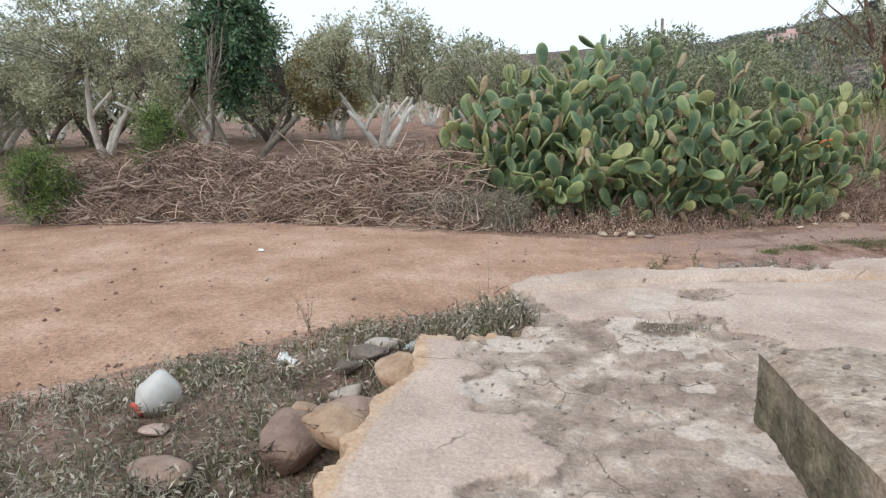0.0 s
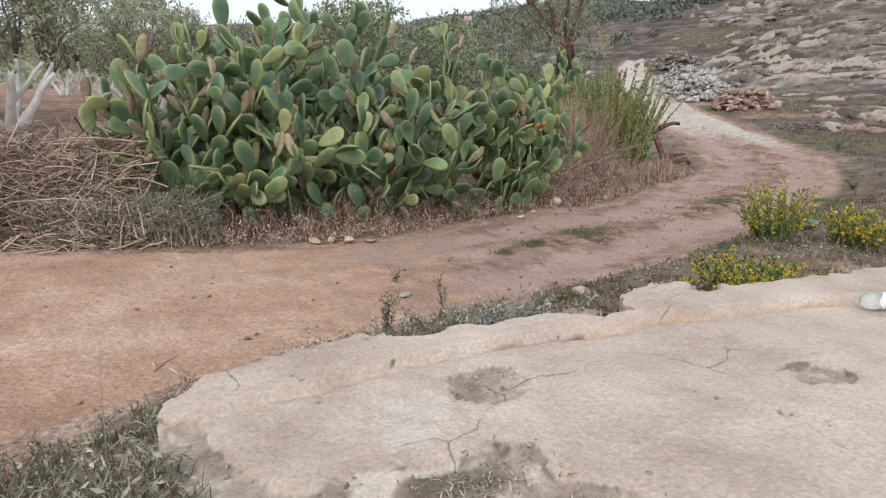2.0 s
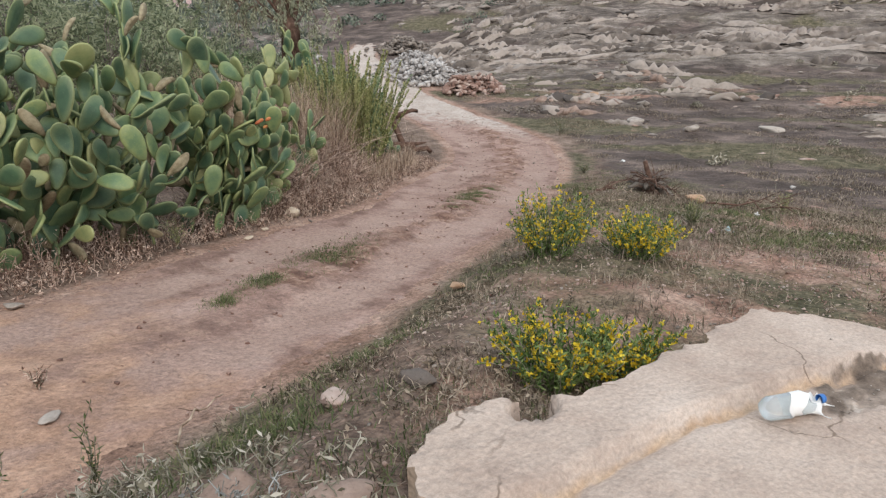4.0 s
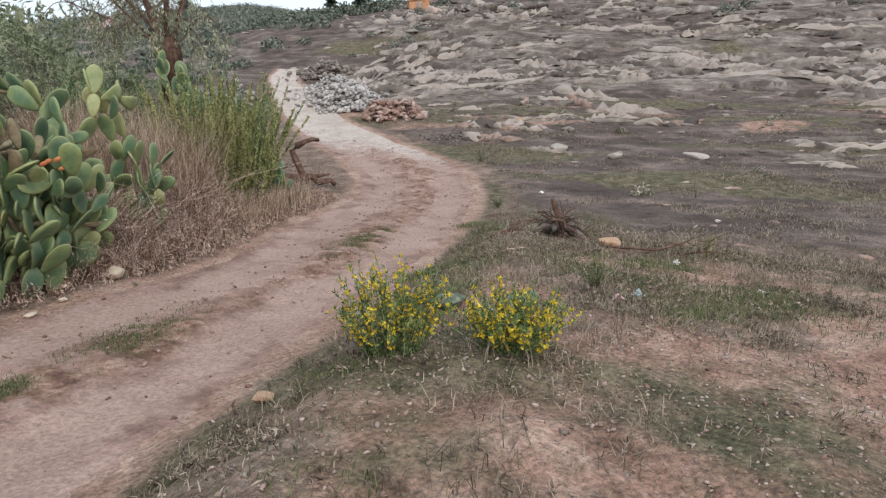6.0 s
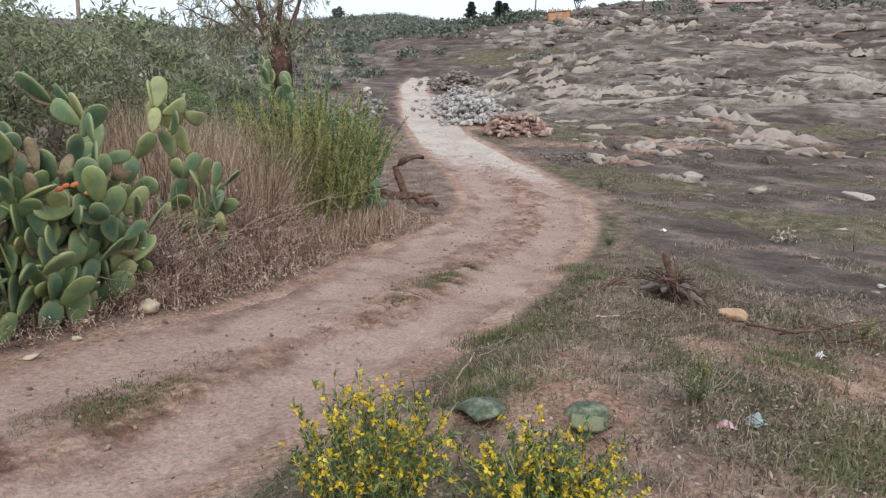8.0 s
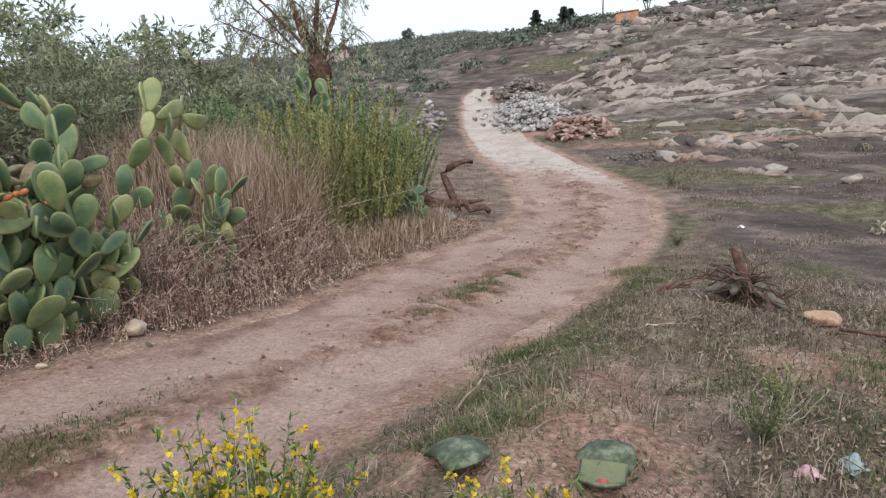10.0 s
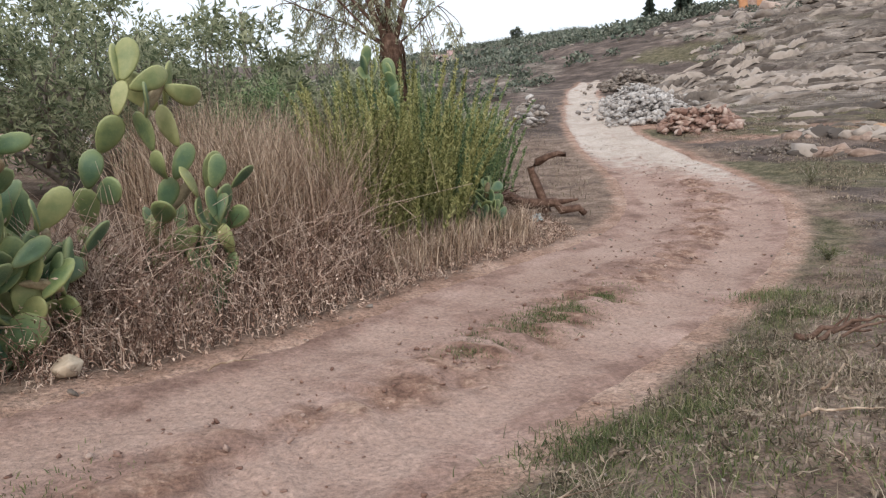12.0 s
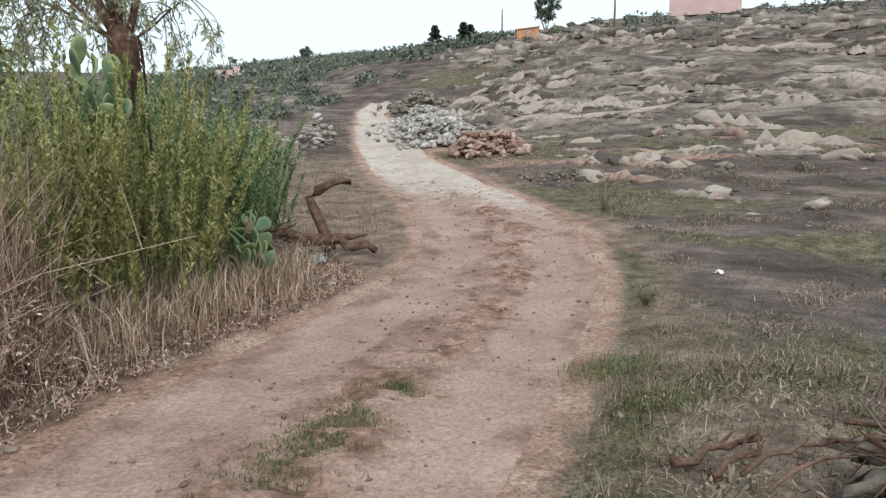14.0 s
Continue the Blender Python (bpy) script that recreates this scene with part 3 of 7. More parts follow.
def ground():
    gx, gy = np.meshgrid(spread(-8, 20, 0.14, 1600, 1.052), spread(-1.5, 20, 0.14, 1600, 1.052))
    off, side = road_at(gx, gy)
    z = height(gx, gy, off, side)
    on_road = smooth(-off, 0.1, 0.5) * (gx < 38)
    z = z - 0.06 * on_road
    under = inside(gx, gy, SLAB)
    deep = to_edge(gx, gy, SLAB)
    z = np.where(under, np.minimum(z, SLAB_Z - 0.1 - np.clip(deep, 0, 0.15)), z)
    s = 0.9 * gx + 0.43 * gy
    t = -0.43 * gx + 0.9 * gy
    road = smooth(-off, -0.6, 0.4) * (gx < 38)
    slope = smooth(s, 14, 22) * smooth(off, 0, 2) * (side < 0) + smooth(s, 30, 40)
    ledge = fbm(s * 0.42 + 0.5 * vnoise(t * 0.1, s * 0.1, 5), t * 0.16, 4, 11)
    rock = smooth(s, 36, 46) * (1 - 0.75 * smooth(s, 90, 140)) * (0.35 + 0.75 * ledge) * smooth(off, 0.5, 3) + 0.6 * np.exp(-((s - np.interp(t, [8, 17, 30], [55, 45, 42])) / 4.5) ** 2) * smooth(off, 2, 6) * (side < 0)
    patch = fbm(gx * 0.55, gy * 0.55, 3, 31)
    verge = (side < 0) * smooth(off, 0.1, 0.6) * (1 - smooth(s, 20, 27)) * (gx > 3)
    green = verge * (0.06 + 0.48 * patch) + 0.5 * (side < 0) * np.exp(-((off - 0.3) / 0.5) ** 2) * (gx > 2) * (s < 24)
    red = np.where(side < 0, smooth(fbm(gx * 0.5 + 9, gy * 0.5, 3, 41), 0.0, 0.7), 0) * (1 - smooth(s, 13, 22)) * 0.8 + 0.3 * (side < 0) * (off > 0.3) * (1 - smooth(s, 11, 17)) + (side > 0) * smooth(s, 4, 12) * 0.2
    red = red + 0.9 * np.exp(-((s - 36.5) / 2.5) ** 2) * smooth(fbm(gx * .2, gy * .2, 2, 47), 0.35, 0.8) * (side < 0)
    red = red + 0.75 * (side < 0) * smooth(s, 21, 27) * (1 - smooth(s, 42, 50)) * smooth(fbm(s * 0.22, t * 0.09, 3, 45), 0.15, 0.75)
    red = red + (side > 0) * (off > 1) * (gx < 5) * 0.45
    red = red + 0.55 * (side < 0) * (gx < 0.5) * smooth(-off, -1.2, 0.2)
    slopegreen = (side < 0) * smooth(s, 18, 26) * smooth(fbm(s * 0.5, t * 0.12, 3, 49), -0.1, 0.7) * (1 - smooth(s, 60, 80)) * 0.75
    green = green + slopegreen
    i = np.arange(gx.size).reshape(gx.shape)
    q = np.stack([i[:-1, :-1], i[:-1, 1:], i[1:, 1:], i[1:, :-1]], -1).reshape(-1, 4)
    me = mesh_of("ground", np.stack([gx, gy, z], -1).reshape(-1, 3), q, M_GROUND, True,
                 {k: np.clip(v, 0, 1).ravel() for k, v in (("road", road), ("slope", slope), ("green", green), ("red", red), ("rock", rock))})
    return tagged(new("ground", me), "bare brown earth with sparse grass rising to a rocky slope", "ground", "", "structure")


ground()


def road():
    n = 26
    v = np.linspace(-0.12, 1.12, n)
    idx = dense([(k, 0) for k in range(len(ROAD_L))], 4)[:, 0]
    L = np.stack([np.interp(idx, np.arange(len(ROAD_L)), ROAD_L[:, k]) for k in (0, 1)], -1)
    R = np.stack([np.interp(idx, np.arange(len(ROAD_R)), ROAD_R[:, k]) for k in (0, 1)], -1)
    keep = L[:, 0] < 38
    L, R = L[keep], R[keep]
    p = R[:, None] + (L - R)[:, None] * v[None, :, None]
    x, y = p[..., 0], p[..., 1]
    off, side = road_at(x, y)
    z = height(x, y, off, side) - 0.08 * (1 - smooth(-off, -0.12, 0.2))
    lump = fbm(x * 5, y * 5, 3, 61)
    mid = np.exp(-((v - 0.45) / 0.17) ** 2)[None] * smooth(x, 3, 6)
    z = z + 0.028 * lump * (0.25 + 1.4 * mid)
    pale = 0.15 + 0.85 * smooth(x, 0.5, 7)
    wob = 0.12 * fbm(x * 0.7, y * 0.7, 2, 67)
    track = np.exp(-((-off - 0.8 + wob) / 0.42) ** 4) * smooth(x, 0, 5) * (0.75 + 0.35 * fbm(x * 1.5, y * 1.5, 3, 68))
    dust = 0.7 * smooth(x, 17.5, 24) * smooth(-off, -0.2, 0.4)
    clods = mid * (0.5 + 0.45 * fbm(x * 2.6, y * 2.6, 3, 71)) * (1 - 0.6 * smooth(x, 20, 24)) + 0.1 * np.exp(-((v - 0.05) / 0.15) ** 2)[None]
    verge = 0.22 * (1 - smooth(-off, 0.0, 0.5))
    i = np.arange(x.size).reshape(x.shape)
    q = np.stack([i[:-1, :-1], i[1:, :-1], i[1:, 1:], i[:-1, 1:]], -1).reshape(-1, 4)
    me = mesh_of("road", np.stack([x, y, z], -1).reshape(-1, 3), q[:, ::-1], M_ROAD, True, {"pale": pale.ravel(), "track": np.clip(track, 0, 1).ravel(), "dust": dust.ravel(), "clods": np.clip(clods, 0, 1).ravel(), "verge": verge.ravel()})
    return tagged(new("road", me), "winding rutted dirt track of orange and grey earth", "road", "", "structure")


road()

RIM = [(-0.2, 4.9), (0.5, 4.8), (0.95, 4.98), (1.53, 5.05), (2.04, 5.11), (2.39, 5.13), (2.79, 5.06), (3.31, 5.06), (3.9, 4.95), (4.4, 4.82), (5.0, 4.6), (5.6, 4.3)]


def slab_top(x, y):
    d = to_edge(x, y, SLAB)
    worn = np.maximum.reduce([
        1.12 - (np.abs((x - 1.0) / 0.8) ** 3 + np.abs((y - 3.0) / 1.4) ** 3) ** (1 / 3),
        0.72 - np.hypot((x - 1.85) / 0.24, (y - 4.74) / 0.28),
        0.75 - np.hypot((x - 3.26) / 0.3, (y - 4.2) / 0.17),
        0.9 - np.hypot((x - 4.75) / 0.5, (y - 4.55) / 0.13),
        0.8 - np.hypot((x - 2.35) / 0.06, (y - 3.55) / 0.05)])
    worn = smooth(worn + 0.38 * fbm(x * 3.1, y * 3.1, 4, 9), 0.12, 0.22)
    ry = np.interp(x, [p[0] for p in RIM], [p[1] for p in RIM]) + 0.035 * fbm(x * 3, y, 3, 13)
    rim = smooth(y - ry, -0.01, 0.02) * smooth(x, 0.4, 0.8)
    groove = np.exp(-((y - ry + 0.03) / 0.028) ** 2) * (0.7 + 0.3 * smooth(x, 1.6, 2.8)) * smooth(x, 0.7, 1.2)
    z = SLAB_Z + 0.012 * fbm(x * 1.1, y * 1.1, 3, 15) - 0.022 * worn + 0.017 * worn * fbm(x * 11, y * 11, 3, 19) + 0.04 * rim - 0.022 * groove
    z = z - 0.012 * (1 - smooth(d, 0.0, 0.03)) * (1 + 0.8 * fbm(x * 9, y * 9, 2, 21))
    z = z + 0.004 * fbm(x * 22, y * 22, 2, 23)
    # hairline cracks across
    crack = np.zeros_like(x)
    for ax, ay, bx, by, sd in ((2.5, 4.55, 2.85, 3.95, 1), (1.5, 5.4, 1.58, 5.0, 2), (4.2, 4.7, 4.1, 3.6, 3), (1.0, 5.35, 1.15, 4.95, 4), (2.0, 3.2, 3.3, 2.9, 5), (3.1, 5.0, 3.6, 3.9, 6)):
        dx, dy = bx - ax, by - ay
        u = np.clip(((x - ax) * dx + (y - ay) * dy) / (dx * dx + dy * dy), 0, 1)
        dd = np.hypot(x - ax - u * dx + 0.05 * vnoise(u * 7, u * 0 + sd, sd), y - ay - u * dy + 0.05 * vnoise(u * 9, u * 0 + sd + 3, sd))
        crack = np.maximum(crack, 1 - smooth(dd, 0.004, 0.02))
    z = z - 0.02 * crack
    fresh = 0.8 * worn * smooth(fbm(x * 2.3, y * 2.3, 4, 29), 0.25, 0.5) + smooth(1 - np.hypot((x - 1.5) / 0.3, (y - 4.64) / 0.3) + 0.4 * fbm(x * 5, y * 5, 3, 27), 0.1, 0.4) + smooth(1 - np.hypot((x - 0.35) / 0.35, (y - 3.3) / 0.6) + 0.5 * fbm(x * 4, y * 4, 3, 28), 0.3, 0.8) * 0.7
    ochre = groove * smooth(x, 1.2, 3.0) * 0.75 + 0.7 * (1 - smooth(d, 0.02, 0.14)) * (x < 0.4)
    weedy = np.maximum.reduce([1 - np.hypot((x - 1.5) / 0.3, (y - 4.13) / 0.2), 1 - np.hypot((x - 4.8) / 0.45, (y - 4.55) / 0.12), 1 - np.hypot((x - 3.3) / 0.3, (y - 4.34) / 0.05), 1 - np.hypot((x - 0.75) / 0.22, (y - 3.3) / 0.1)])
    dirt = 0.8 * crack + 0.55 * worn * (1 - worn) * 4 + 0.75 * smooth(weedy + 0.5 * fbm(x * 6, y * 6, 3, 33), 0.1, 0.7) + groove * 0.6 * (x < 2.6)
    hole = 1 - smooth(np.hypot((x - 3.66) / 1.25, y - 5.36), 0.06, 0.085)
    z = z - 0.3 * hole
    dirt = np.maximum(dirt, hole)
    return z, worn, fresh, ochre, dirt


def slab():
    step = 0.03
    gx, gy = np.meshgrid(np.arange(-0.55, 5.6, step), np.arange(-2.6, 5.62, step))
    jag = 0.045 * fbm(gx * 6, gy * 6, 4, 77)
    d = to_edge(gx, gy, SLAB)
    sd = np.where(inside(gx, gy, SLAB), d, -d) + jag
    keep = sd > 0
    z, worn, fresh, ochre, dirt = slab_top(gx, gy)
    face = keep[:-1, :-1] & keep[:-1, 1:] & keep[1:, 1:] & keep[1:, :-1]
    i = np.arange(gx.size).reshape(gx.shape)
    q = np.stack([i[:-1, :-1], i[:-1, 1:], i[1:, 1:], i[1:, :-1]], -1)[face]
    # skirt down the broken edge
    edges = {}
    for a in q:
        for u, w in zip(a, np.roll(a, -1)):
            edges[(u, w)] = 1
    border = [(u, w) for (u, w) in edges if (w, u) not in edges]
    verts = np.stack([gx, gy, z], -1).reshape(-1, 3)
    dy, dx = np.gradient(sd, step)
    slope_ = np.maximum(np.hypot(dx, dy), 0.4)
    rim_ids = np.unique(np.array(border))
    for axis, dv in ((0, dx), (1, dy)):
        verts[rim_ids, axis] -= np.clip(sd * dv / slope_ ** 2, -0.045, 0.045).ravel()[rim_ids]
    low, rim_ = {}, {}
    extra, quads = [], []
    for u, w in border:
        for k in (u, w):
            if k not in low:
                x, y, zz = verts[k]
                rim_[k] = len(verts) + len(extra)
                extra.append((x, y, zz))
                low[k] = len(verts) + len(extra)
                extra.append((x + 0.04 * vnoise(x * 6, y * 6, 3), y - 0.05 + 0.04 * vnoise(x * 6, y * 6, 4), -0.55))
        quads.append((rim_[w], rim_[u], low[u], low[w]))
    allv = np.concatenate([verts, np.array(extra)])
    pad = np.zeros(len(extra))
    at = {k: np.concatenate([np.clip(v, 0, 1).ravel(), pad + fill]) for k, v, fill in (("worn", worn, 0.4), ("fresh", fresh, 0), ("ochre", ochre, 0.6), ("dirt", dirt, 0))}
    faces = np.concatenate([q, np.array(quads)])
    used = np.unique(faces)
    back = np.full(len(allv), -1)
    back[used] = np.arange(len(used))
    me = mesh_of("concrete_slab", allv[used], back[faces], M_SLAB, True, {k: v[used] for k, v in at.items()})
    return tagged(new("concrete_slab", me), "cracked weathered concrete slab with a broken edge beside the track", "slab", "", "structure")


slab()


def block():
    """The raised concrete block whose upright face is stained with moss."""
    nx, ny = 56, 60
    gx, gy = np.meshgrid(np.linspace(0, 1, nx), np.linspace(0, 1, ny))
    # corner at (1.42, 2.90); long face runs back towards the start, far face runs off across the slab
    c, a, b = np.array([1.42, 2.90]), np.array([-0.24, -2.6]), np.array([2.3, 0.42])
    p = c + gx[..., None] * b + gy[..., None] * a
    x, y = p[..., 0], p[..., 1]
    e = np.minimum(gx * 2.3, gy * 2.6)
    z = 0.35 + 0.009 * fbm(x * 3, y * 3, 4, 91) - 0.022 * (1 - smooth(e, 0, 0.05)) - 0.29 * smooth(gx, 0.12, 0.55) * smooth(1 - gy, 0.2, 1.0)
    x = x + 0.005 * fbm(y * 6, y * 0, 3, 92) * (1 - smooth(gx, 0, 0.05))
    top = np.stack([x, y, z], -1)
    i = np.arange(x.size).reshape(x.shape)
    q = np.stack([i[:-1, :-1], i[1:, :-1], i[1:, 1:], i[:-1, 1:]], -1).reshape(-1, 4)
    vs, fs, moss = [top.reshape(-1, 3)], [q], [np.zeros(x.size)]
    n = x.size
    for line, way in ((i[:, 0], 1), (i[0, :], -1)):
        rim = top.reshape(-1, 3)[line]
        rows = 14
        f = np.linspace(0, 1, rows)[None, :, None]
        foot = rim.copy()
        foot[:, 2] = -0.1
        wall = rim[:, None] * (1 - f) + foot[:, None] * f
        bulge = 0.012 * fbm(wall[..., 1] * 7 + wall[..., 0] * 5, wall[..., 2] * 5, 3, 95)
        wall[..., 0] += bulge * (f[..., 0] > 0)
        wall[..., 1] += bulge * (f[..., 0] > 0)
        k = np.arange(wall[..., 0].size).reshape(wall.shape[:2]) + n
        w = np.stack([k[:-1, :-1], k[1:, :-1], k[1:, 1:], k[:-1, 1:]], -1).reshape(-1, 4)
        vs.append(wall.reshape(-1, 3))
        fs.append(w if way < 0 else w[:, ::-1])
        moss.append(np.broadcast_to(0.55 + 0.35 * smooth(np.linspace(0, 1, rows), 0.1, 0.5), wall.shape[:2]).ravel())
        n += wall[..., 0].size
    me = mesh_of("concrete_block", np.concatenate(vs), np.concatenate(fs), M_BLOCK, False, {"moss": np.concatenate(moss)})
    return tagged(new("concrete_block", me), "raised rough concrete block with a moss-stained face on the slab", "block", "", "structure")


block()


# ---- prickly pears ----
def pad_mesh(seed):
    """One flat, egg-shaped pad 1 long, standing on its narrow end."""
    r = np.random.default_rng(seed)
    n = 16
    a = np.arange(n) / n * 2 * np.pi
    wide = 0.30 * r.uniform(0.9, 1.12)
    y = 0.5 - 0.5 * np.cos(a)
    x = wide * np.sin(a) * (0.62 + 0.62 * y - 0.12 * y ** 4)
    bend = 0.06 * r.normal()

    def ring(k, th):
        yy = 0.52 + (y - 0.52) * k
        xx = x * k
        return np.stack([xx, th + bend * np.sin(np.pi * yy) + 0.05 * xx * r.normal(), yy], -1)
    v = np.concatenate([ring(1, 0), ring(0.9, 0.034), ring(0.5, 0.048), ring(0.9, -0.034), ring(0.5, -0.048), [[0, 0.05 + bend, 0.52], [0, -0.05 + bend, 0.52]]])
    t = []
    for i in range(n):
        j = (i + 1) % n
        for o, c, flip in ((n, 5 * n, False), (3 * n, 5 * n + 1, True)):
            quad = [(i, j, o + j), (i, o + j, o + i), (o + i, o + j, o + n + j), (o + i, o + n + j, o + n + i), (o + n + i, o + n + j, c)]
            t += [q[::-1] if flip else q for q in quad]
    rim = np.concatenate([np.ones(n), np.full(n, 0.35), np.zeros(n), np.full(n, 0.35), np.zeros(n), [0, 0]])
    return v, np.array(t)[:, ::-1], rim


PADS, PADS_DRY, PADS_YELLOW = [], [], []
for k in range(5):
    v_, t_, r_ = pad_mesh(k)
    PADS.append(mesh_of("pad", v_, t_, M_PAD, True, {"rim": r_}))
    PADS_YELLOW.append(mesh_of("pad", v_, t_, M_PADY, True, {"rim": r_}))
    if k < 2:
        PADS_DRY.append(mesh_of("withered_pad", v_ * [0.55, 1.5, 0.9], t_, M_PADDRY, True, {"rim": r_}))


def fruit_mesh():
    bm = bmesh.new()
    bmesh.ops.create_icosphere(bm, subdivisions=2, radius=0.5)
    for q in bm.verts:
        q.co.z = q.co.z * 1.5 + 0.7
        q.co.x *= 0.75 + 0.2 * q.co.z / 1.4
        q.co.y *= 0.75 + 0.2 * q.co.z / 1.4
    me = bpy.data.meshes.new("fruit")
    bm.to_mesh(me)
    bm.free()
    for p in me.polygons:
        p.use_smooth = True
    me.materials.append(M_FRUIT)
    return me


FRUIT = fruit_mesh()


def pear(name, feet, top, count, label, seed, size=(0.3, 0.42), fruits=0, dry=0.05, spread_=0.9, lift=0.25, group="prickly pears beside the track", climb=0.0, yellow=0.06):
    """A prickly pear grown pad on pad from its feet; top(x, y) is the height that it may reach."""
    r = np.random.default_rng(seed)
    f0 = np.array(feet, float)
    c = f0[:, :2].mean(0)
    root = Matrix.Translation((c[0], c[1], gz(*c)))
    thing = empty(name, root, label, "cactus", group)
    inv = root.inverted()
    heads, made, fruit_at = [], 0, []
    for x, y in feet:
        az = r.uniform(0, np.pi)
        heads.append((Vector((x, y, gz(x, y) - 0.05)), Vector((r.normal(0, 0.25), r.normal(0, 0.25), 1)).normalized(), az, 0))
    k = 0
    tries = 0
    while made < count and heads and tries < count * 30:
        tries += 1
        j = int(r.integers(len(heads))) if r.random() < 0.6 else len(heads) - 1 - int(r.integers(min(len(heads), 30)))
        if r.random() < climb:
            j = max(range(len(heads)), key=lambda q: heads[q][0].z)
        p, d, az, gen = heads[j]
        s = r.uniform(*size) * (1.12 if gen == 0 else 1)
        e = p + d * s
        if e.z > top(e.x, e.y) or (gen > 0 and e.z < gz(e.x, e.y) + 0.05):
            heads.pop(j)
            if not heads:
                break
            continue
        nrm = Vector((math.cos(az), math.sin(az), r.normal(0, 0.3)))
        nrm = (nrm - d * nrm.dot(d)).normalized()
        side = nrm.cross(d)
        m = Matrix((side, nrm, d)).transposed().to_4x4()
        is_dry = r.random() < dry
        me = PADS_DRY[int(r.integers(2))] if is_dry else (PADS_YELLOW if r.random() < yellow else PADS)[int(r.integers(5))]
        w = s * r.uniform(0.82, 1.08)
        part("pad", me, thing, "", inv @ Matrix.Translation(p) @ m @ Matrix.Diagonal((w, s, s, 1)))
        made += 1
        heads.pop(j)
        if is_dry and r.random() < 0.7:
            continue
        for a in r.permutation([-0.95, -0.45, 0.0, 0.5, 1.0])[:int(r.integers(1, 4)) + (gen < 2)]:
            a = a + r.normal(0, 0.12)
            q = p + d * s * (0.52 + 0.44 * math.cos(a)) + side * w * 0.30 * math.sin(a)
            nd = (d * math.cos(a * spread_) + side * math.sin(a * spread_) + nrm * r.normal(0, 0.5) + Vector((0, 0, lift))).normalized()
            heads.append((q, nd, az + r.normal(0, 0.9), gen + 1))
        if fruits and e.z > top(e.x, e.y) - 0.8:
            fruit_at.append((e, d))
    for e, d in fruit_at[:fruits]:
        for q in range(3):
            m = Matrix.Translation(e + Vector((r.normal(0, 0.05), r.normal(0, 0.05), -0.01 - 0.02 * q))) @ d.to_track_quat("Z", "Y").to_matrix().to_4x4() @ Matrix.Diagonal((0.055, 0.055, 0.055, 1))
            part("fruit", FRUIT, thing, "", inv @ m)
    return thing


def dome(points):
    """Least upper bound of round domes (x, y, radius, top)."""
    feet = [gz(x, y) for x, y, _, _ in points]

    def top(x, y):
        best = -9
        for (cx, cy, rad, z), low in zip(points, feet):
            u = ((x - cx) ** 2 + (y - cy) ** 2) / rad ** 2
            if u < 1:
                best = max(best, low + (z - low) * (1 - u) ** 0.45)
        return best
    return top


def clump_feet(cx, cy, n, sx, sy, seed):
    r = np.random.default_rng(seed)
    return [(cx + sx * r.uniform(-1, 1), cy + sy * r.uniform(-1, 1)) for _ in range(n)]


for k, (cx, cy, sx, rad, top_) in enumerate([(0.75, 11.5, 0.6, 1.15, 2.1), (1.7, 11.4, 0.6, 1.3, 2.55), (2.7, 11.45, 0.6, 1.35, 2.7), (3.7, 11.6, 0.6, 1.3, 2.65), (1.3, 12.2, 0.7, 1.3, 2.2), (2.3, 12.3, 0.8, 1.4, 2.5), (3.3, 12.4, 0.8, 1.4, 2.75)]):
    pear("prickly_pear", clump_feet(cx, cy, 9, sx, 0.4, k), dome([(cx, cy + 0.1, rad, top_)]), 185, ("tall dense green prickly pear with bluish pads beside the track", "tall green prickly pear crowded behind others")[k > 3],
         60 + k, size=(0.29, 0.43), dry=0.17 if k < 4 else 0.03, yellow=0.1)
for k, (cx, cy, sx, rad, top_) in enumerate([(4.7, 12.0, 0.6, 1.2, 2.2), (5.5, 12.3, 0.6, 1.15, 2.5), (6.3, 12.5, 0.5, 1.05, 2.05), (6.85, 12.75, 0.35, 0.72, 1.5)]):
    pear("prickly_pear", clump_feet(cx, cy, 8, sx, 0.35, 20 + k), dome([(cx, cy + 0.1, rad, top_)]), 150 if k < 3 else 55, "spreading green prickly pear with orange fruit and withered pads" if k == 1 else "spreading green prickly pear with some yellowed pads",
         80 + k, size=(0.29, 0.41) if k < 3 else (0.34, 0.45), fruits=4 if k == 1 else 0, dry=0.12, yellow=(0.06, 0.1, 0.16, 0.3)[k])
pear("prickly_pear", [(7.5, 13.8), (7.8, 13.75), (8.0, 13.85), (7.65, 13.9)], dome([(7.8, 13.8, 0.75, 1.75)]), 40,
     "yellowish prickly pear leaning out of dry weeds", 8, size=(0.32, 0.43), dry=0.1, spread_=1.0, lift=0.35, climb=0.45, yellow=0.7)
pear("prickly_pear", [(8.2, 13.7), (8.5, 13.75), (8.4, 13.85)], dome([(8.4, 13.75, 0.6, 0.95)]), 20,
     "low pale green prickly pear among brown weeds", 12, size=(0.30, 0.40), dry=0.18, climb=0.3, yellow=0.45, lift=0.2)
pear("prickly_pear", [(12.6, 16.85), (12.75, 17.1), (12.95, 17.35), (13.05, 17.0), (12.7, 16.6), (12.85, 16.8)], dome([(12.95, 17.25, 0.6, -0.2), (12.75, 16.75, 0.5, -0.6)]), 44,
     "low dark green prickly pear beside the shrub", 9, size=(0.28, 0.38), dry=0.05, spread_=1.2, lift=0.1, yellow=0)
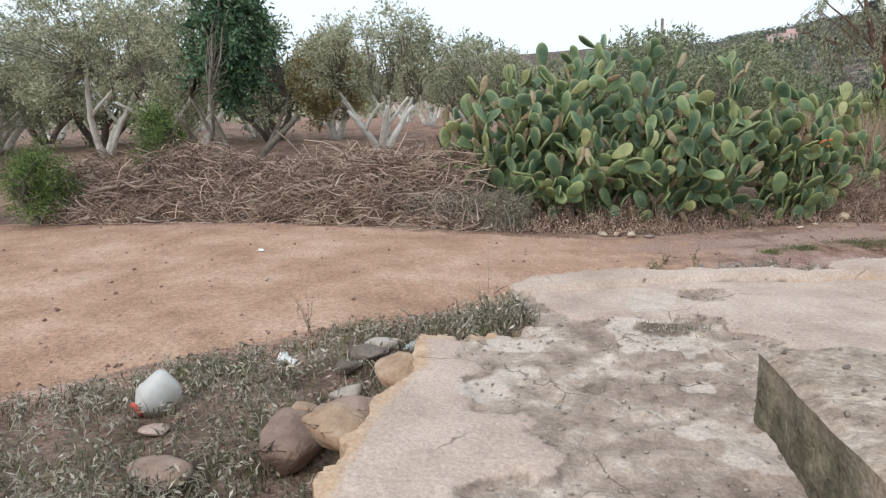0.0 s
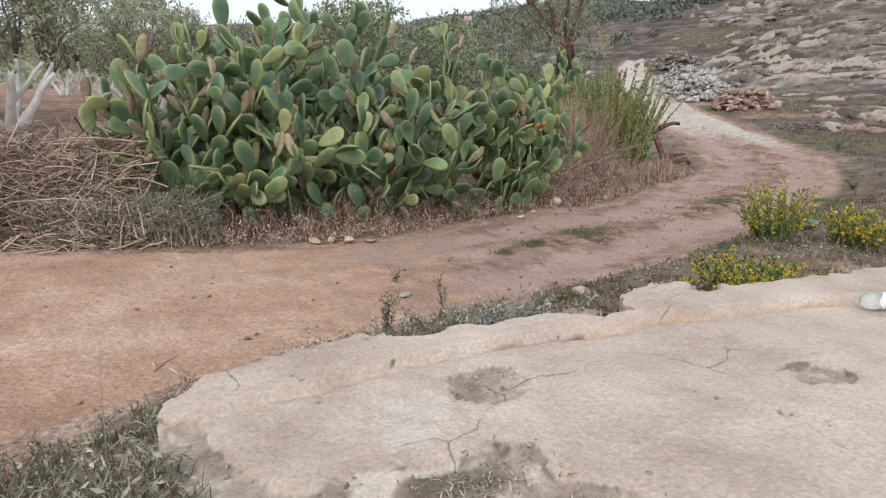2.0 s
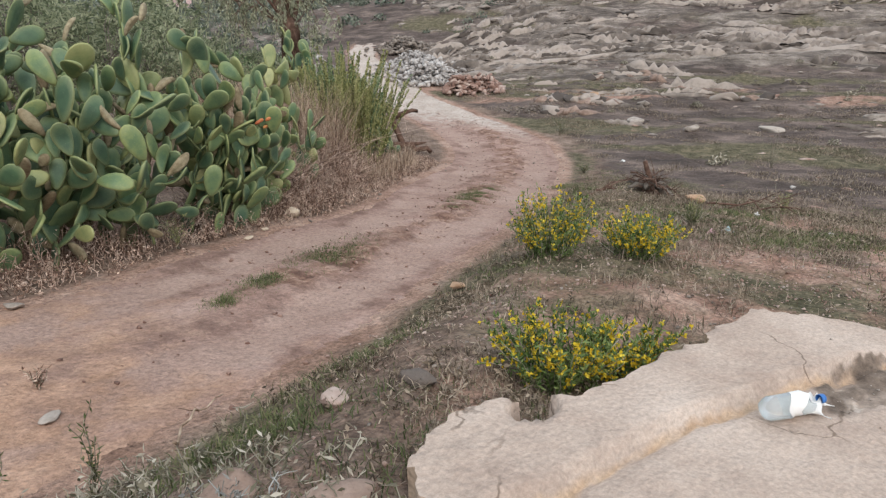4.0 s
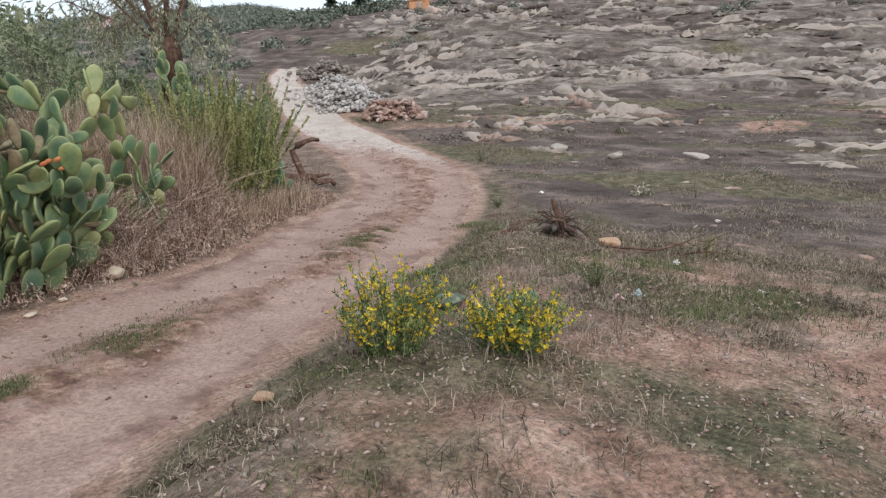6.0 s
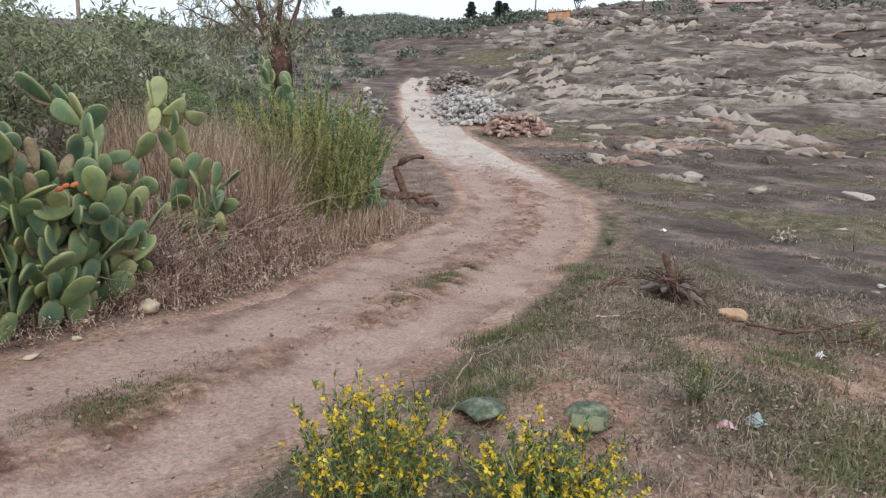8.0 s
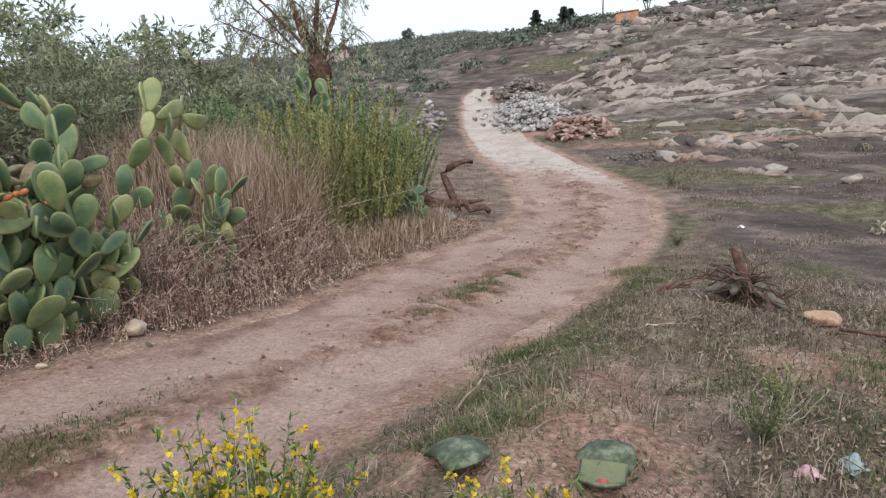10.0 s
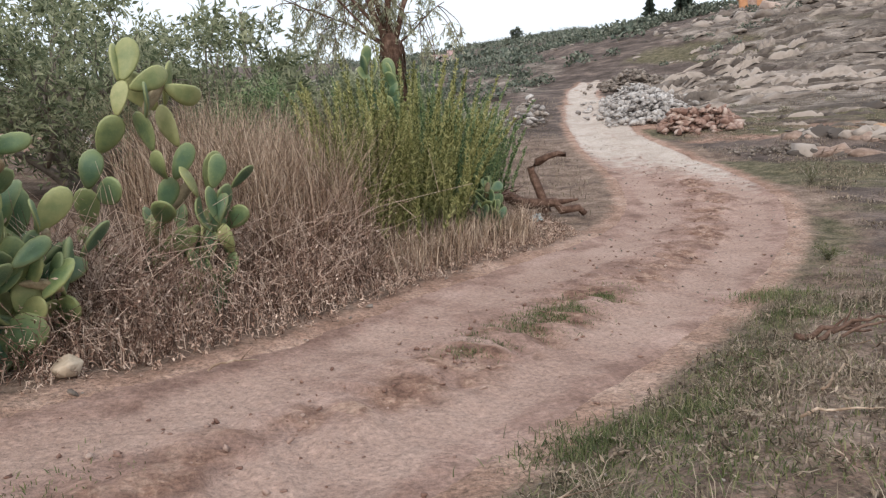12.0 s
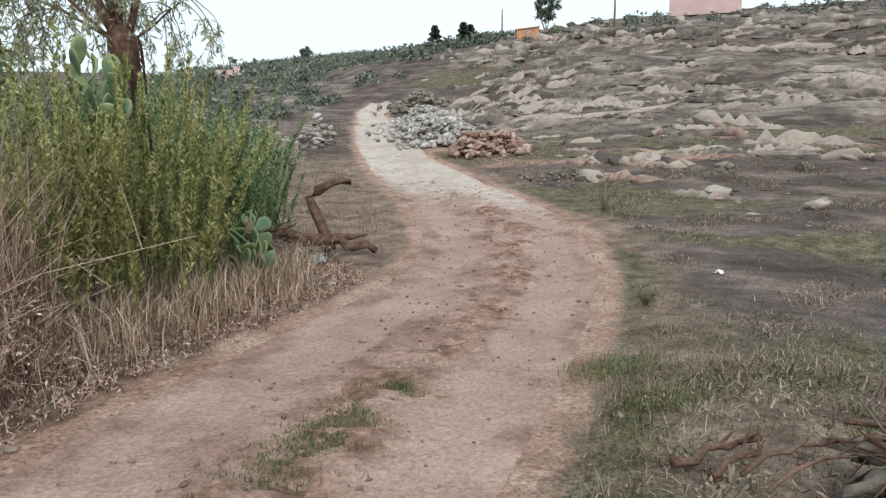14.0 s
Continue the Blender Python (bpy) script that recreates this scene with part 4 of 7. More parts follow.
pear("prickly_pear", [(11.0, 19.4), (11.5, 19.5), (11.9, 19.6), (12.1, 19.5)], dome([(11.6, 19.5, 1.1, 2.25)]), 60,
     "tall pale prickly pear below the leaning tree", 10, size=(0.38, 0.48), dry=0.02, climb=0.4, lift=0.7, yellow=0.3)
pear("prickly_pear", [(0.3, 10.7), (0.7, 10.5)], dome([(0.5, 10.6, 0.5, 0.05)]), 8,
     "stunted pale prickly pear shoots in dry weeds", 14, size=(0.2, 0.28), dry=0.1)


# ---- trees ----
def limb(r, start, way, length, n=6, wander=0.25, lift=0.15):
    """A wandering path."""
    p, d = [np.array(start, float)], unit(np.array(way, float))
    for _ in range(n - 1):
        d = unit(d + r.normal(0, wander, 3) / n * 2 + [0, 0, lift / n])
        p.append(p[-1] + d * length / (n - 1))
    return np.array(p)


def olive(name, x, y, label, seed, tall=2.9, wide=2.0, low=0.9, limbs=4, clumps=70, per=120, leaf=M_OLIVE, lime=True, leaf_size=(0.08, 0.155), lw=0.3, hang=0.0, category="tree", group="olive trees"):
    r = np.random.default_rng(seed)
    thing = empty(name, pose(x, y, gz(x, y) - 0.04), label, category, group)
    low_p, low_r, up_p, up_r, tips = [], [], [], [], []
    for k in range(limbs):
        a = k * 2 * np.pi / limbs + r.normal(0, 0.35)
        p = limb(r, (0.1 * math.cos(a), 0.1 * math.sin(a), 0), (math.cos(a) * r.uniform(0.35, 0.9), math.sin(a) * r.uniform(0.35, 0.9), 1.0), tall * r.uniform(0.4, 0.5), 7, 0.35)
        low_p.append(p)
        low_r.append(np.linspace(0.105, 0.042, 7) * r.uniform(0.8, 1.2))
        tips.append(p[-1])
        if r.random() < 0.7:
            q = limb(r, p[3], (math.cos(a + 1.2), math.sin(a + 1.2), 1.1), tall * 0.3, 7, 0.3)
            low_p.append(q)
            low_r.append(np.linspace(0.05, 0.03, 7))
            tips.append(q[-1])
    cz = (tall + low) / 2
    cl = []
    while len(cl) < clumps:
        q = r.normal(size=3)
        q = q / np.linalg.norm(q) * r.uniform(0.35, 1.0) ** 0.6
        lumpy = 0.82 + 0.3 * math.sin(3 * math.atan2(q[1], q[0]) + seed) * math.cos(4 * q[2])
        cl.append([q[0] * wide * lumpy, q[1] * wide * lumpy, cz + q[2] * (tall - low) / 2 * (0.9 + 0.2 * r.random())])
    cl = np.array(cl)
    for c in cl:
        s = tips[int(np.argmin(((np.array(tips) - c) ** 2).sum(1)))]
        u = np.linspace(0, 1, 5)[:, None]
        up_p.append(s * (1 - u) + c * u + r.normal(0, 0.06, (5, 3)) * (u * (1 - u) * 4) + [0, 0, 0.15] * (u * (1 - u) * 4))
        up_r.append(np.linspace(0.018, 0.005, 5))
    n = clumps * per
    base = np.repeat(cl, per, 0)
    spray = unit(r.normal(size=(clumps * 8, 3)) + [0, 0, 0.35 - hang])
    pick = np.repeat(np.arange(clumps), per) * 8 + r.integers(0, 8, n)
    along = r.uniform(0, 1, n)[:, None] * (0.34 + 0.12 * r.random((n, 1)))
    d = spray[pick]
    p = base + d * along + r.normal(0, 0.045, (n, 3)) - np.array([0, 0, 1.0]) * hang * along ** 2 * 2
    lv = leaves(p, d * 0.6 + r.normal(0, 0.6, (n, 3)) - [0, 0, hang], r.uniform(*leaf_size, n), r.uniform(*leaf_size, n) * lw, r.normal(size=(n, 3)))
    trunk = part("trunk", mesh_of("trunk", *tubes(low_p, low_r, 7), M_LIME if lime else M_OLIVEBARK, True), thing, "limewashed white trunk and lower limbs" if lime else "")
    part("branchwork", mesh_of("branchwork", *tubes(up_p, up_r, 4), M_OLIVEBARK, True), thing)
    part("crown", mesh_of("crown", *lv, leaf), thing)
    return thing


o1 = olive("olive_tree", -1.55, 16.7, "olive tree with limewashed forked trunk in bare soil", 21, 3.1, 2.1, 1.25, 5, 95, 95)
o2 = olive("olive_tree", -8.6, 17.4, "large dusty olive tree with limewashed trunk", 22, 4.6, 2.9, 0.75, 3, 140, 105)
o3 = olive("olive_tree", -6.0, 15.9, "olive tree with peeling limewash behind a brush pile", 23, 4.3, 2.5, 0.65, 3, 125, 105)
o4 = olive("olive_tree", -3.2, 19.5, "yellowing olive tree with dense low crown", 24, 2.9, 1.6, 0.5, 3, 90, 150, M_OLIVEY)
o5 = olive("olive_tree", 5.0, 17.8, "olive tree with thin upright shoots", 25, 3.0, 1.6, 0.3, 4, 82, 78, M_OLIVEG, lime=False)
o6 = olive("olive_tree", -4.3, 27, "olive tree with limewashed trunk in a far row", 26, 3.0, 2.0, 1.2, 4, 55, 60, leaf_size=(0.13, 0.24))
o7 = olive("olive_tree", 11.5, 26, "dusty olive tree in a far row", 27, 3.4, 1.8, 0.4, 4, 60, 60, M_OLIVEG, lime=False, leaf_size=(0.13, 0.24))
for k, (x, y, sc, turn_) in enumerate([(-0.8, 28, 0.95, 100), (-6.5, 23.5, 0.95, 200), (-12.4, 18.5, 1.0, 70), (-9.5, 25, 1.0, 10), (2.6, 25, 1.0, 160), (-13, 20, 1.1, 250),
                                       (0.9, 19.5, 0.85, 300), (-2.2, 35, 1.0, 20), (2.2, 37, 1.0, 80), (-6.6, 36, 1.0, 140), (-12, 33, 1.1, 190), (6.5, 33, 1.0, 240), (-16, 28, 1.15, 280), (-11, 42, 1.1, 0), (-1, 46, 1.1, 50), (5, 45, 1.1, 90)]):
    copy_thing((o1, o2, o3)[k % 3] if y < 22 else o6, Matrix.Translation((x, y, gz(x, y) - 0.05)) @ pose(0, 0, 0, 0, 0, turn_) @ Matrix.Diagonal((sc, sc, sc * (0.82 if k % 3 else 1), 1)))
for k, (x, y, sc, turn_) in enumerate([(3.2, 18.5, 0.85, 40), (7.0, 18.4, 1.05, 130), (8.6, 20.6, 1.1, 220), (9.8, 23.0, 1.15, 300), (6.6, 22.0, 1.15, 80), (10.6, 20.6, 0.6, 10), (8.0, 27, 1.1, 250), (-10.2, 20.5, 1.15, 30), (-5.2, 20.5, 1.1, 210), (-12.5, 15.5, 1.1, 120), (-8.2, 21, 1.15, 300), (-14, 24, 1.2, 60), (0.8, 22.5, 0.95, 330), (12.6, 23, 0.8, 100), (14.5, 30, 1.0, 20), (15.5, 26.5, 0.8, 200)]):
    copy_thing(o5 if y < 22 and x > -4 else o7, Matrix.Translation((x, y, gz(x, y) - 0.05)) @ pose(0, 0, 0, 0, 0, turn_) @ Matrix.Diagonal((sc, sc, sc * 0.95, 1)))
olive("green_tree", -4.1, 13.7, "young tree with dense dark green leaves", 31, 4.3, 0.8, 1.75, 3, 70, 130, M_GREENLEAF, False, (0.08, 0.14), 0.5, 0.3, group="roadside trees")
olive("shrub", -5.3, 12.9, "bright green upright shrub behind the brush", 32, 1.9, 0.5, 0.35, 3, 60, 130, M_FRESHLEAF, False, (0.05, 0.1), 0.25, 0.0, "shrub", "roadside shrubs")
olive("shrub", -7.0, 11.9, "green shrub at the end of the brush pile", 33, 1.35, 0.65, 0.1, 3, 60, 130, M_FRESHLEAF, False, (0.05, 0.1), 0.25, 0.0, "shrub", "roadside shrubs")
olive("shrub", 9.6, 18.8, "round green shrub behind dry grass", 34, 2.1, 1.0, 0.2, 4, 60, 130, M_SHRUBDARK, False, (0.05, 0.1), 0.35, 0.0, "shrub", "roadside shrubs")
olive("shrub", 15.2, 23.6, "grey-green bush at the bend", 35, 1.8, 1.4, 0.1, 4, 70, 130, M_OLIVE, False, (0.06, 0.12), 0.3, 0.0, "shrub", "roadside shrubs")
olive("shrub", 18.2, 28.5, "grey-green bush near the stone heap", 36, 1.7, 1.5, 0.1, 4, 70, 130, M_OLIVE, False, (0.06, 0.12), 0.3, 0.0, "shrub", "roadside shrubs")


def leaning_tree():
    """The tree with the shredded trunk and hanging, narrow leaves."""
    r = np.random.default_rng(41)
    x, y = 12.7, 20.7
    thing = empty("leaning_tree", pose(x, y, gz(x, y) - 0.1), "tree with shredded brown trunk and thin hanging foliage", "tree")
    main = np.array([(0.15, 0, 0), (0.1, 0.02, 0.9), (0.03, 0, 1.8), (0, 0, 2.6), (-0.02, 0, 3.2), (-0.08, 0, 3.5)])
    part("trunk", mesh_of("trunk", *tubes([main], [[0.26, 0.21, 0.19, 0.2, 0.23, 0.13]], 12), M_BARK, True), thing)
    strips_p = []
    for k in range(230):
        a, z = r.uniform(0, 6.28), r.uniform(1.7, 3.4)
        p0 = np.array([0.2 * math.cos(a), 0.2 * math.sin(a), z])
        strips_p.append([p0, p0 + [0.05 * math.cos(a), 0.05 * math.sin(a), -0.1], p0 + [0.07 * math.cos(a), 0.07 * math.sin(a), -r.uniform(0.3, 0.9)]])
    part("shredded_bark", mesh_of("shredded_bark", *tubes(strips_p, np.tile([0.014, 0.012, 0.005], (230, 1)), 3), M_BARK), thing, "hanging dry bark strips")
    bp, br, lp, ld = [], [], [], []
    for way, ln, rad in (((-0.55, 0.1, 1.0), 3.0, 0.09), ((0.02, 0.1, 1.0), 3.2, 0.08), ((0.3, -0.1, 1.0), 3.0, 0.07), ((-0.5, 0.3, 0.9), 2.8, 0.05), ((-0.2, 0.5, 0.9), 2.8, 0.06), ((-0.9, 0.4, 0.6), 2.6, 0.03), ((-0.6, 0.7, 0.8), 2.6, 0.035), ((0.8, 0.2, 0.6), 1.8, 0.025)):
        p = limb(r, (way[0] * 0.12, way[1] * 0.1, 3.25), way, ln, 9, 0.4, 0.1)
        bp.append(p)
        br.append(np.linspace(rad, rad * 0.35, 9))
        for q in range(11):
            s = p[int(r.integers(3, 9))]
            tw = limb(r, s, r.normal(0, 1, 3) * [1, 1, 0.4], r.uniform(0.5, 1.3), 9, 0.5, -1.6)
            bp.append(tw)
            br.append(np.linspace(0.012, 0.004, 9))
            for _ in range(3):
                s2 = tw[int(r.integers(4, 9))]
                hang = limb(r, s2, (r.normal(0, 0.4), r.normal(0, 0.4), -0.5), r.uniform(0.3, 0.9), 9, 0.3, -1.0)
                bp.append(hang)
                br.append(np.linspace(0.005, 0.002, 9))
                u = r.uniform(0, 8, 24)
                i = np.floor(u).astype(int).clip(0, 7)
                lp.append(hang[i] + (hang[i + 1] - hang[i]) * (u - i)[:, None])
                ld.append(unit(r.normal(0, 0.6, (24, 3)) + [0, 0, -0.8]))
    part("branchwork", mesh_of("branchwork", *tubes(bp, br, 5), M_BARK, True), thing)
    lp, ld = np.concatenate(lp), np.concatenate(ld)
    part("crown", mesh_of("crown", *leaves(lp, ld, r.uniform(0.09, 0.17, len(lp)), 0.028), M_OLIVE), thing)
    return thing


leaning_tree()


# ---- upright leafy shrub and dry thicket ----
def wand_shrub(name, spots, label, seed, mat, stems=420, tall=(1.5, 2.2), per=44, leaf=(0.05, 0.09), lean=0.22):
    """A thicket of upright leafy wands."""
    r = np.random.default_rng(seed)
    cx, cy = np.mean([q[0] for q in spots]), np.mean([q[1] for q in spots])
    thing = empty(name, pose(cx, cy, gz(cx, cy)), label, "shrub", "roadside shrubs")
    w = np.array([q[2] ** 2 for q in spots])
    which = r.choice(len(spots), stems, p=w / w.sum())
    c = np.array([(q[0], q[1]) for q in spots])[which]
    rad = np.array([q[2] for q in spots])[which]
    tl = np.array([q[3] for q in spots])[which]
    a, u = r.uniform(0, 2 * np.pi, stems), np.sqrt(r.uniform(0, 1, stems))
    xy = c + np.stack([np.cos(a), np.sin(a)], -1) * (u * rad)[:, None]
    foot = np.column_stack([xy, land(xy[:, 0], xy[:, 1])]) - [cx, cy, gz(cx, cy)]
    out = np.stack([np.cos(a), np.sin(a)], -1) * (u * lean)[:, None] + r.normal(0, 0.13, (stems, 2))
    h = tl * r.uniform(0.62, 1.0, stems) * (1 - 0.25 * u ** 2)
    k = np.linspace(0, 1, 6)
    path = foot[:, None] + np.concatenate([out[:, None] * (k ** 1.4)[None, :, None] * h[:, None, None], (k[None, :, None] * h[:, None, None])], -1)
    path = path + r.normal(0, 0.012, path.shape)
    part("stem_thicket", mesh_of("stem_thicket", *tubes(path, np.broadcast_to(np.linspace(0.009, 0.004, 6), (stems, 6)), 3), M_SHRUB), thing, "thin green stems")
    n = stems * per
    s = np.repeat(np.arange(stems), per)
    f = (0.2 + 0.8 * r.uniform(0, 1, n) ** 0.8) * 5
    i = np.floor(f).astype(int).clip(0, 4)
    p = path[s, i] + (path[s, i + 1] - path[s, i]) * (f - i)[:, None]
    turn_ = r.uniform(0, 2 * np.pi, n)
    d = 0.75 * unit(path[s, i + 1] - path[s, i]) + np.stack([np.cos(turn_), np.sin(turn_), r.normal(0, 0.25, n)], -1) * r.uniform(0.4, 1.0, (n, 1))
    part("foliage", mesh_of("foliage", *leaves(p, d, r.uniform(*leaf, n) * (1.25 - 0.12 * f), r.uniform(0.016, 0.027, n), r.normal(size=(n, 3))), mat), thing)
    return thing


wand_shrub("wand_shrub", [(10.85, 15.95, 0.7, 2.85), (11.45, 16.6, 0.75, 3.0), (10.4, 15.85, 0.6, 2.6), (11.8, 17.4, 0.5, 2.7)], "tall bushy yellow-green shrub of upright leafy wands", 51, M_SHRUB, 135, per=330, leaf=(0.055, 0.09))
wand_shrub("wand_shrub", [(12.6, 18.4, 0.85, 3.0), (13.5, 19.4, 0.8, 2.6), (14.2, 20.4, 0.9, 2.3), (12.2, 19.0, 0.9, 2.9)], "deep green shrub of upright leafy wands", 52, M_SHRUBDARK, 190, per=240, leaf=(0.06, 0.11))


def scatter(n, box, keep):
    """Places on the ground within a box, kept with the chance that keep(x, y, off, side) gives."""
    x, y = rng.uniform(box[0], box[2], n), rng.uniform(box[1], box[3], n)
    off, side = road_at(x, y)
    ok = rng.random(n) < keep(x, y, off, side)
    x, y, off, side = x[ok], y[ok], off[ok], side[ok]
    return np.column_stack([x, y, height(x, y, off, side)])


def near(x, y, cx, cy, rad):
    return np.clip(1.3 - ((x - cx) ** 2 + (y - cy) ** 2) / rad ** 2, 0, 1)


# tall dry grass behind the verge
p = scatter(52000, (7.5, 13.2, 11.5, 18.5), lambda x, y, o, s: (s > 0) * (o > 0.9) * np.maximum(near(x, y, 9.5, 15.4, 1.3), 0.7 * near(x, y, 9.0, 16.6, 1.6)) * 0.45 * (1 - smooth(x, 9.7, 10.5)))
stuff("dry_grass", blades(p, rng.uniform(0.8, 2.3, len(p)), 0.010, 0.25, 0.5), M_DRYGRASS, "tall tan dry grass thicket beside the track", "grass")
p = scatter(9000, (10.0, 14.4, 13.5, 17.5), lambda x, y, o, s: (s > 0) * (o > 0.3) * np.exp(-((o - 0.9) / 0.45) ** 2))
stuff("dry_grass", blades(p, rng.uniform(0.25, 0.7, len(p)), 0.010, 0.4, 0.5), M_DRYGRASS, "orange-tan dry grass at the foot of the shrub", "grass")


def tangle(p, size, mat, name, label, category, twigs=True):
    """Brown weeds: bent stalks with side shoots and curled leaves."""
    n = len(p)
    size = np.broadcast_to(size, n)
    k = np.linspace(0, 1, 4)
    a = rng.uniform(0, 2 * np.pi, n)
    out = np.stack([np.cos(a), np.sin(a)], -1) * (np.abs(rng.normal(0, 0.5, n)) * size)[:, None]
    path = np.concatenate([p[:, None, :2] + out[:, None] * (k ** 1.5)[None, :, None], p[:, None, 2:] + (k - 0.25 * k ** 3)[None, :, None] * size[:, None, None]], -1) + rng.normal(0, 0.015, (n, 4, 3))
    parts_ = [tubes(path, np.broadcast_to(np.linspace(0.0045, 0.002, 4), (n, 4)), 3, False)]
    m = n * 2
    s = np.tile(np.arange(n), 2)
    f = rng.uniform(0.2, 1, m) * 3
    i = np.floor(f).astype(int).clip(0, 2)
    q = path[s, i] + (path[s, i + 1] - path[s, i]) * (f - i)[:, None]
    d = unit(rng.normal(size=(m, 3)) + [0, 0, 0.3]) * (size[s] * 0.35)[:, None]
    u = np.array([0, 0.5, 1])[None, :, None]
    parts_.append(tubes(q[:, None] + d[:, None] * u + rng.normal(0, 0.012, (m, 3, 3)) * u, np.broadcast_to([0.003, 0.0022, 0.0012], (m, 3)), 3, False))
    m = n * 5
    s = rng.integers(0, n, m)
    f = rng.uniform(0.1, 1, m) * 3
    i = np.floor(f).astype(int).clip(0, 2)
    q = path[s, i] + (path[s, i + 1] - path[s, i]) * (f - i)[:, None] + rng.normal(0, 0.05, (m, 3)) * size[s][:, None] * 2
    parts_.append(leaves(q, rng.normal(size=(m, 3)), rng.uniform(0.02, 0.06, m), rng.uniform(0.008, 0.02, m)))
    return stuff(name, join(parts_), mat, label, category)


p = scatter(46000, (-7, 9.5, 14.5, 19), lambda x, y, o, s: (s > 0) * (x > 0) * smooth(o, -0.05, 0.25) * (1 - smooth(o, np.interp(x, [0, 5, 8, 10, 14], [0.9, 0.9, 1.3, 2.0, 0.6]), np.interp(x, [0, 5, 8, 10, 14], [1.4, 1.4, 2.2, 3.0, 1.2]))) * 0.95)
off_, _ = road_at(p[:, 0], p[:, 1])
tangle(p, (0.10 + 0.42 * smooth(off_, 0.0, 1.3) * np.interp(p[:, 0], [0, 6.5, 7.6, 9.2, 10.3, 14], [0.85, 0.95, 2.3, 1.9, 0.7, 0.4])) * rng.uniform(0.5, 1.3, len(p)), M_DRYWEED, "dry_weeds", "tangled dry brown weeds along the track", "weeds")
p = scatter(15000, (6.8, 11.8, 12, 17), lambda x, y, o, s: (s > 0) * smooth(o, 0.2, 0.6) * (1 - smooth(o, 1.6, 2.4)) * smooth(fbm(x * 1.2, y * 1.2, 2, 161), -0.4, 0.5) * (1 - smooth(x, 9.3, 10.4)))
off_, _ = road_at(p[:, 0], p[:, 1])
tangle(p, (0.4 + 0.8 * smooth(off_, 0.2, 1.0)) * rng.uniform(0.55, 1.15, len(p)), M_DRYWEED, "dry_weeds", "waist-high tangle of reddish dry weeds on the bank", "weeds")


# ---- brush pile ----
def brush():
    n = 15000
    x = -6.9 + 7.4 * rng.uniform(0, 1, n)
    front = np.interp(x, EDGE_X, EDGE_Y) + 0.05
    back = rng.uniform(0, 1, n) ** 1.3 * 1.9
    y = front + back
    ridge = (0.95 + 0.22 * np.sin(x * 1.7) * np.sin(x * 0.6 + 1) + 0.15 * np.exp(-((x + 0.6) / 0.9) ** 2)) * smooth(back, -0.15, 0.8) * (1 - 0.5 * smooth(back, 1.2, 1.9))
    z = land(x, y) + rng.uniform(0, 1, n) ** 0.55 * np.clip(ridge, 0.06, 1.3)
    k = np.linspace(-0.5, 0.5, 5)
    ln = rng.uniform(0.2, 0.95, n)
    a = rng.uniform(0, np.pi, n)
    d = np.stack([np.cos(a), 0.6 * np.sin(a), rng.normal(0, 0.4, n)], -1)
    bend = rng.normal(0, 0.28, (n, 1, 3)) * (1 - 4 * k[None, :, None] ** 2) * ln[:, None, None]
    path = np.stack([x, y, z], -1)[:, None] + d[:, None] * (k[None, :, None] * ln[:, None, None]) + bend * 0.6
    path[..., 2] = np.maximum(path[..., 2], (land(x, y) + 0.01)[:, None])
    path[..., 1] = np.maximum(path[..., 1], front[:, None] - 0.05)
    r0 = 0.0025 + 0.008 * rng.random(n) ** 1.6
    return tubes(path, r0[:, None] * np.array([1, 0.95, 0.85, 0.7, 0.45]), 3, False)


EDGE_X, EDGE_Y = ROAD_L[:, 0], ROAD_L[:, 1]
stuff("brush_pile", brush(), M_DRYWOOD, "long heap of cut dry brown twigs and branches", "brush")


def dead_branch(a, b, rad, label, sag=0.1, forks=3, mat=M_GREYBRANCH, seed=0, name="dead_branch"):
    r = np.random.default_rng(seed + 100)
    a, b = np.array(a, float), np.array(b, float)
    u = np.linspace(0, 1, 9)[:, None]
    ln = np.linalg.norm(b - a)
    path = a * (1 - u) + b * u + r.normal(0, 0.025, (9, 3)) * ln + np.array([0, 0, sag]) * 4 * u * (1 - u)
    sticks, radii = [path], [np.linspace(rad, rad * 0.45, 9)]
    for k in range(forks):
        s = path[int(r.integers(3, 9))]
        q = limb(r, s, unit(b - a) + r.normal(0, 0.6, 3), ln * r.uniform(0.2, 0.45), 9, 0.4, 0)
        sticks.append(q)
        radii.append(np.linspace(rad * 0.5, rad * 0.15, 9))
    v, t = tubes(sticks, radii, 7)
    c = a
    ob = new(name, mesh_of(name, v - c, t, mat, True))
    ob.location = c
    return tagged(ob, label, "branch", "dead branches")


def gp(x, y, up=0.0):
    return (x, y, gz(x, y) + up)


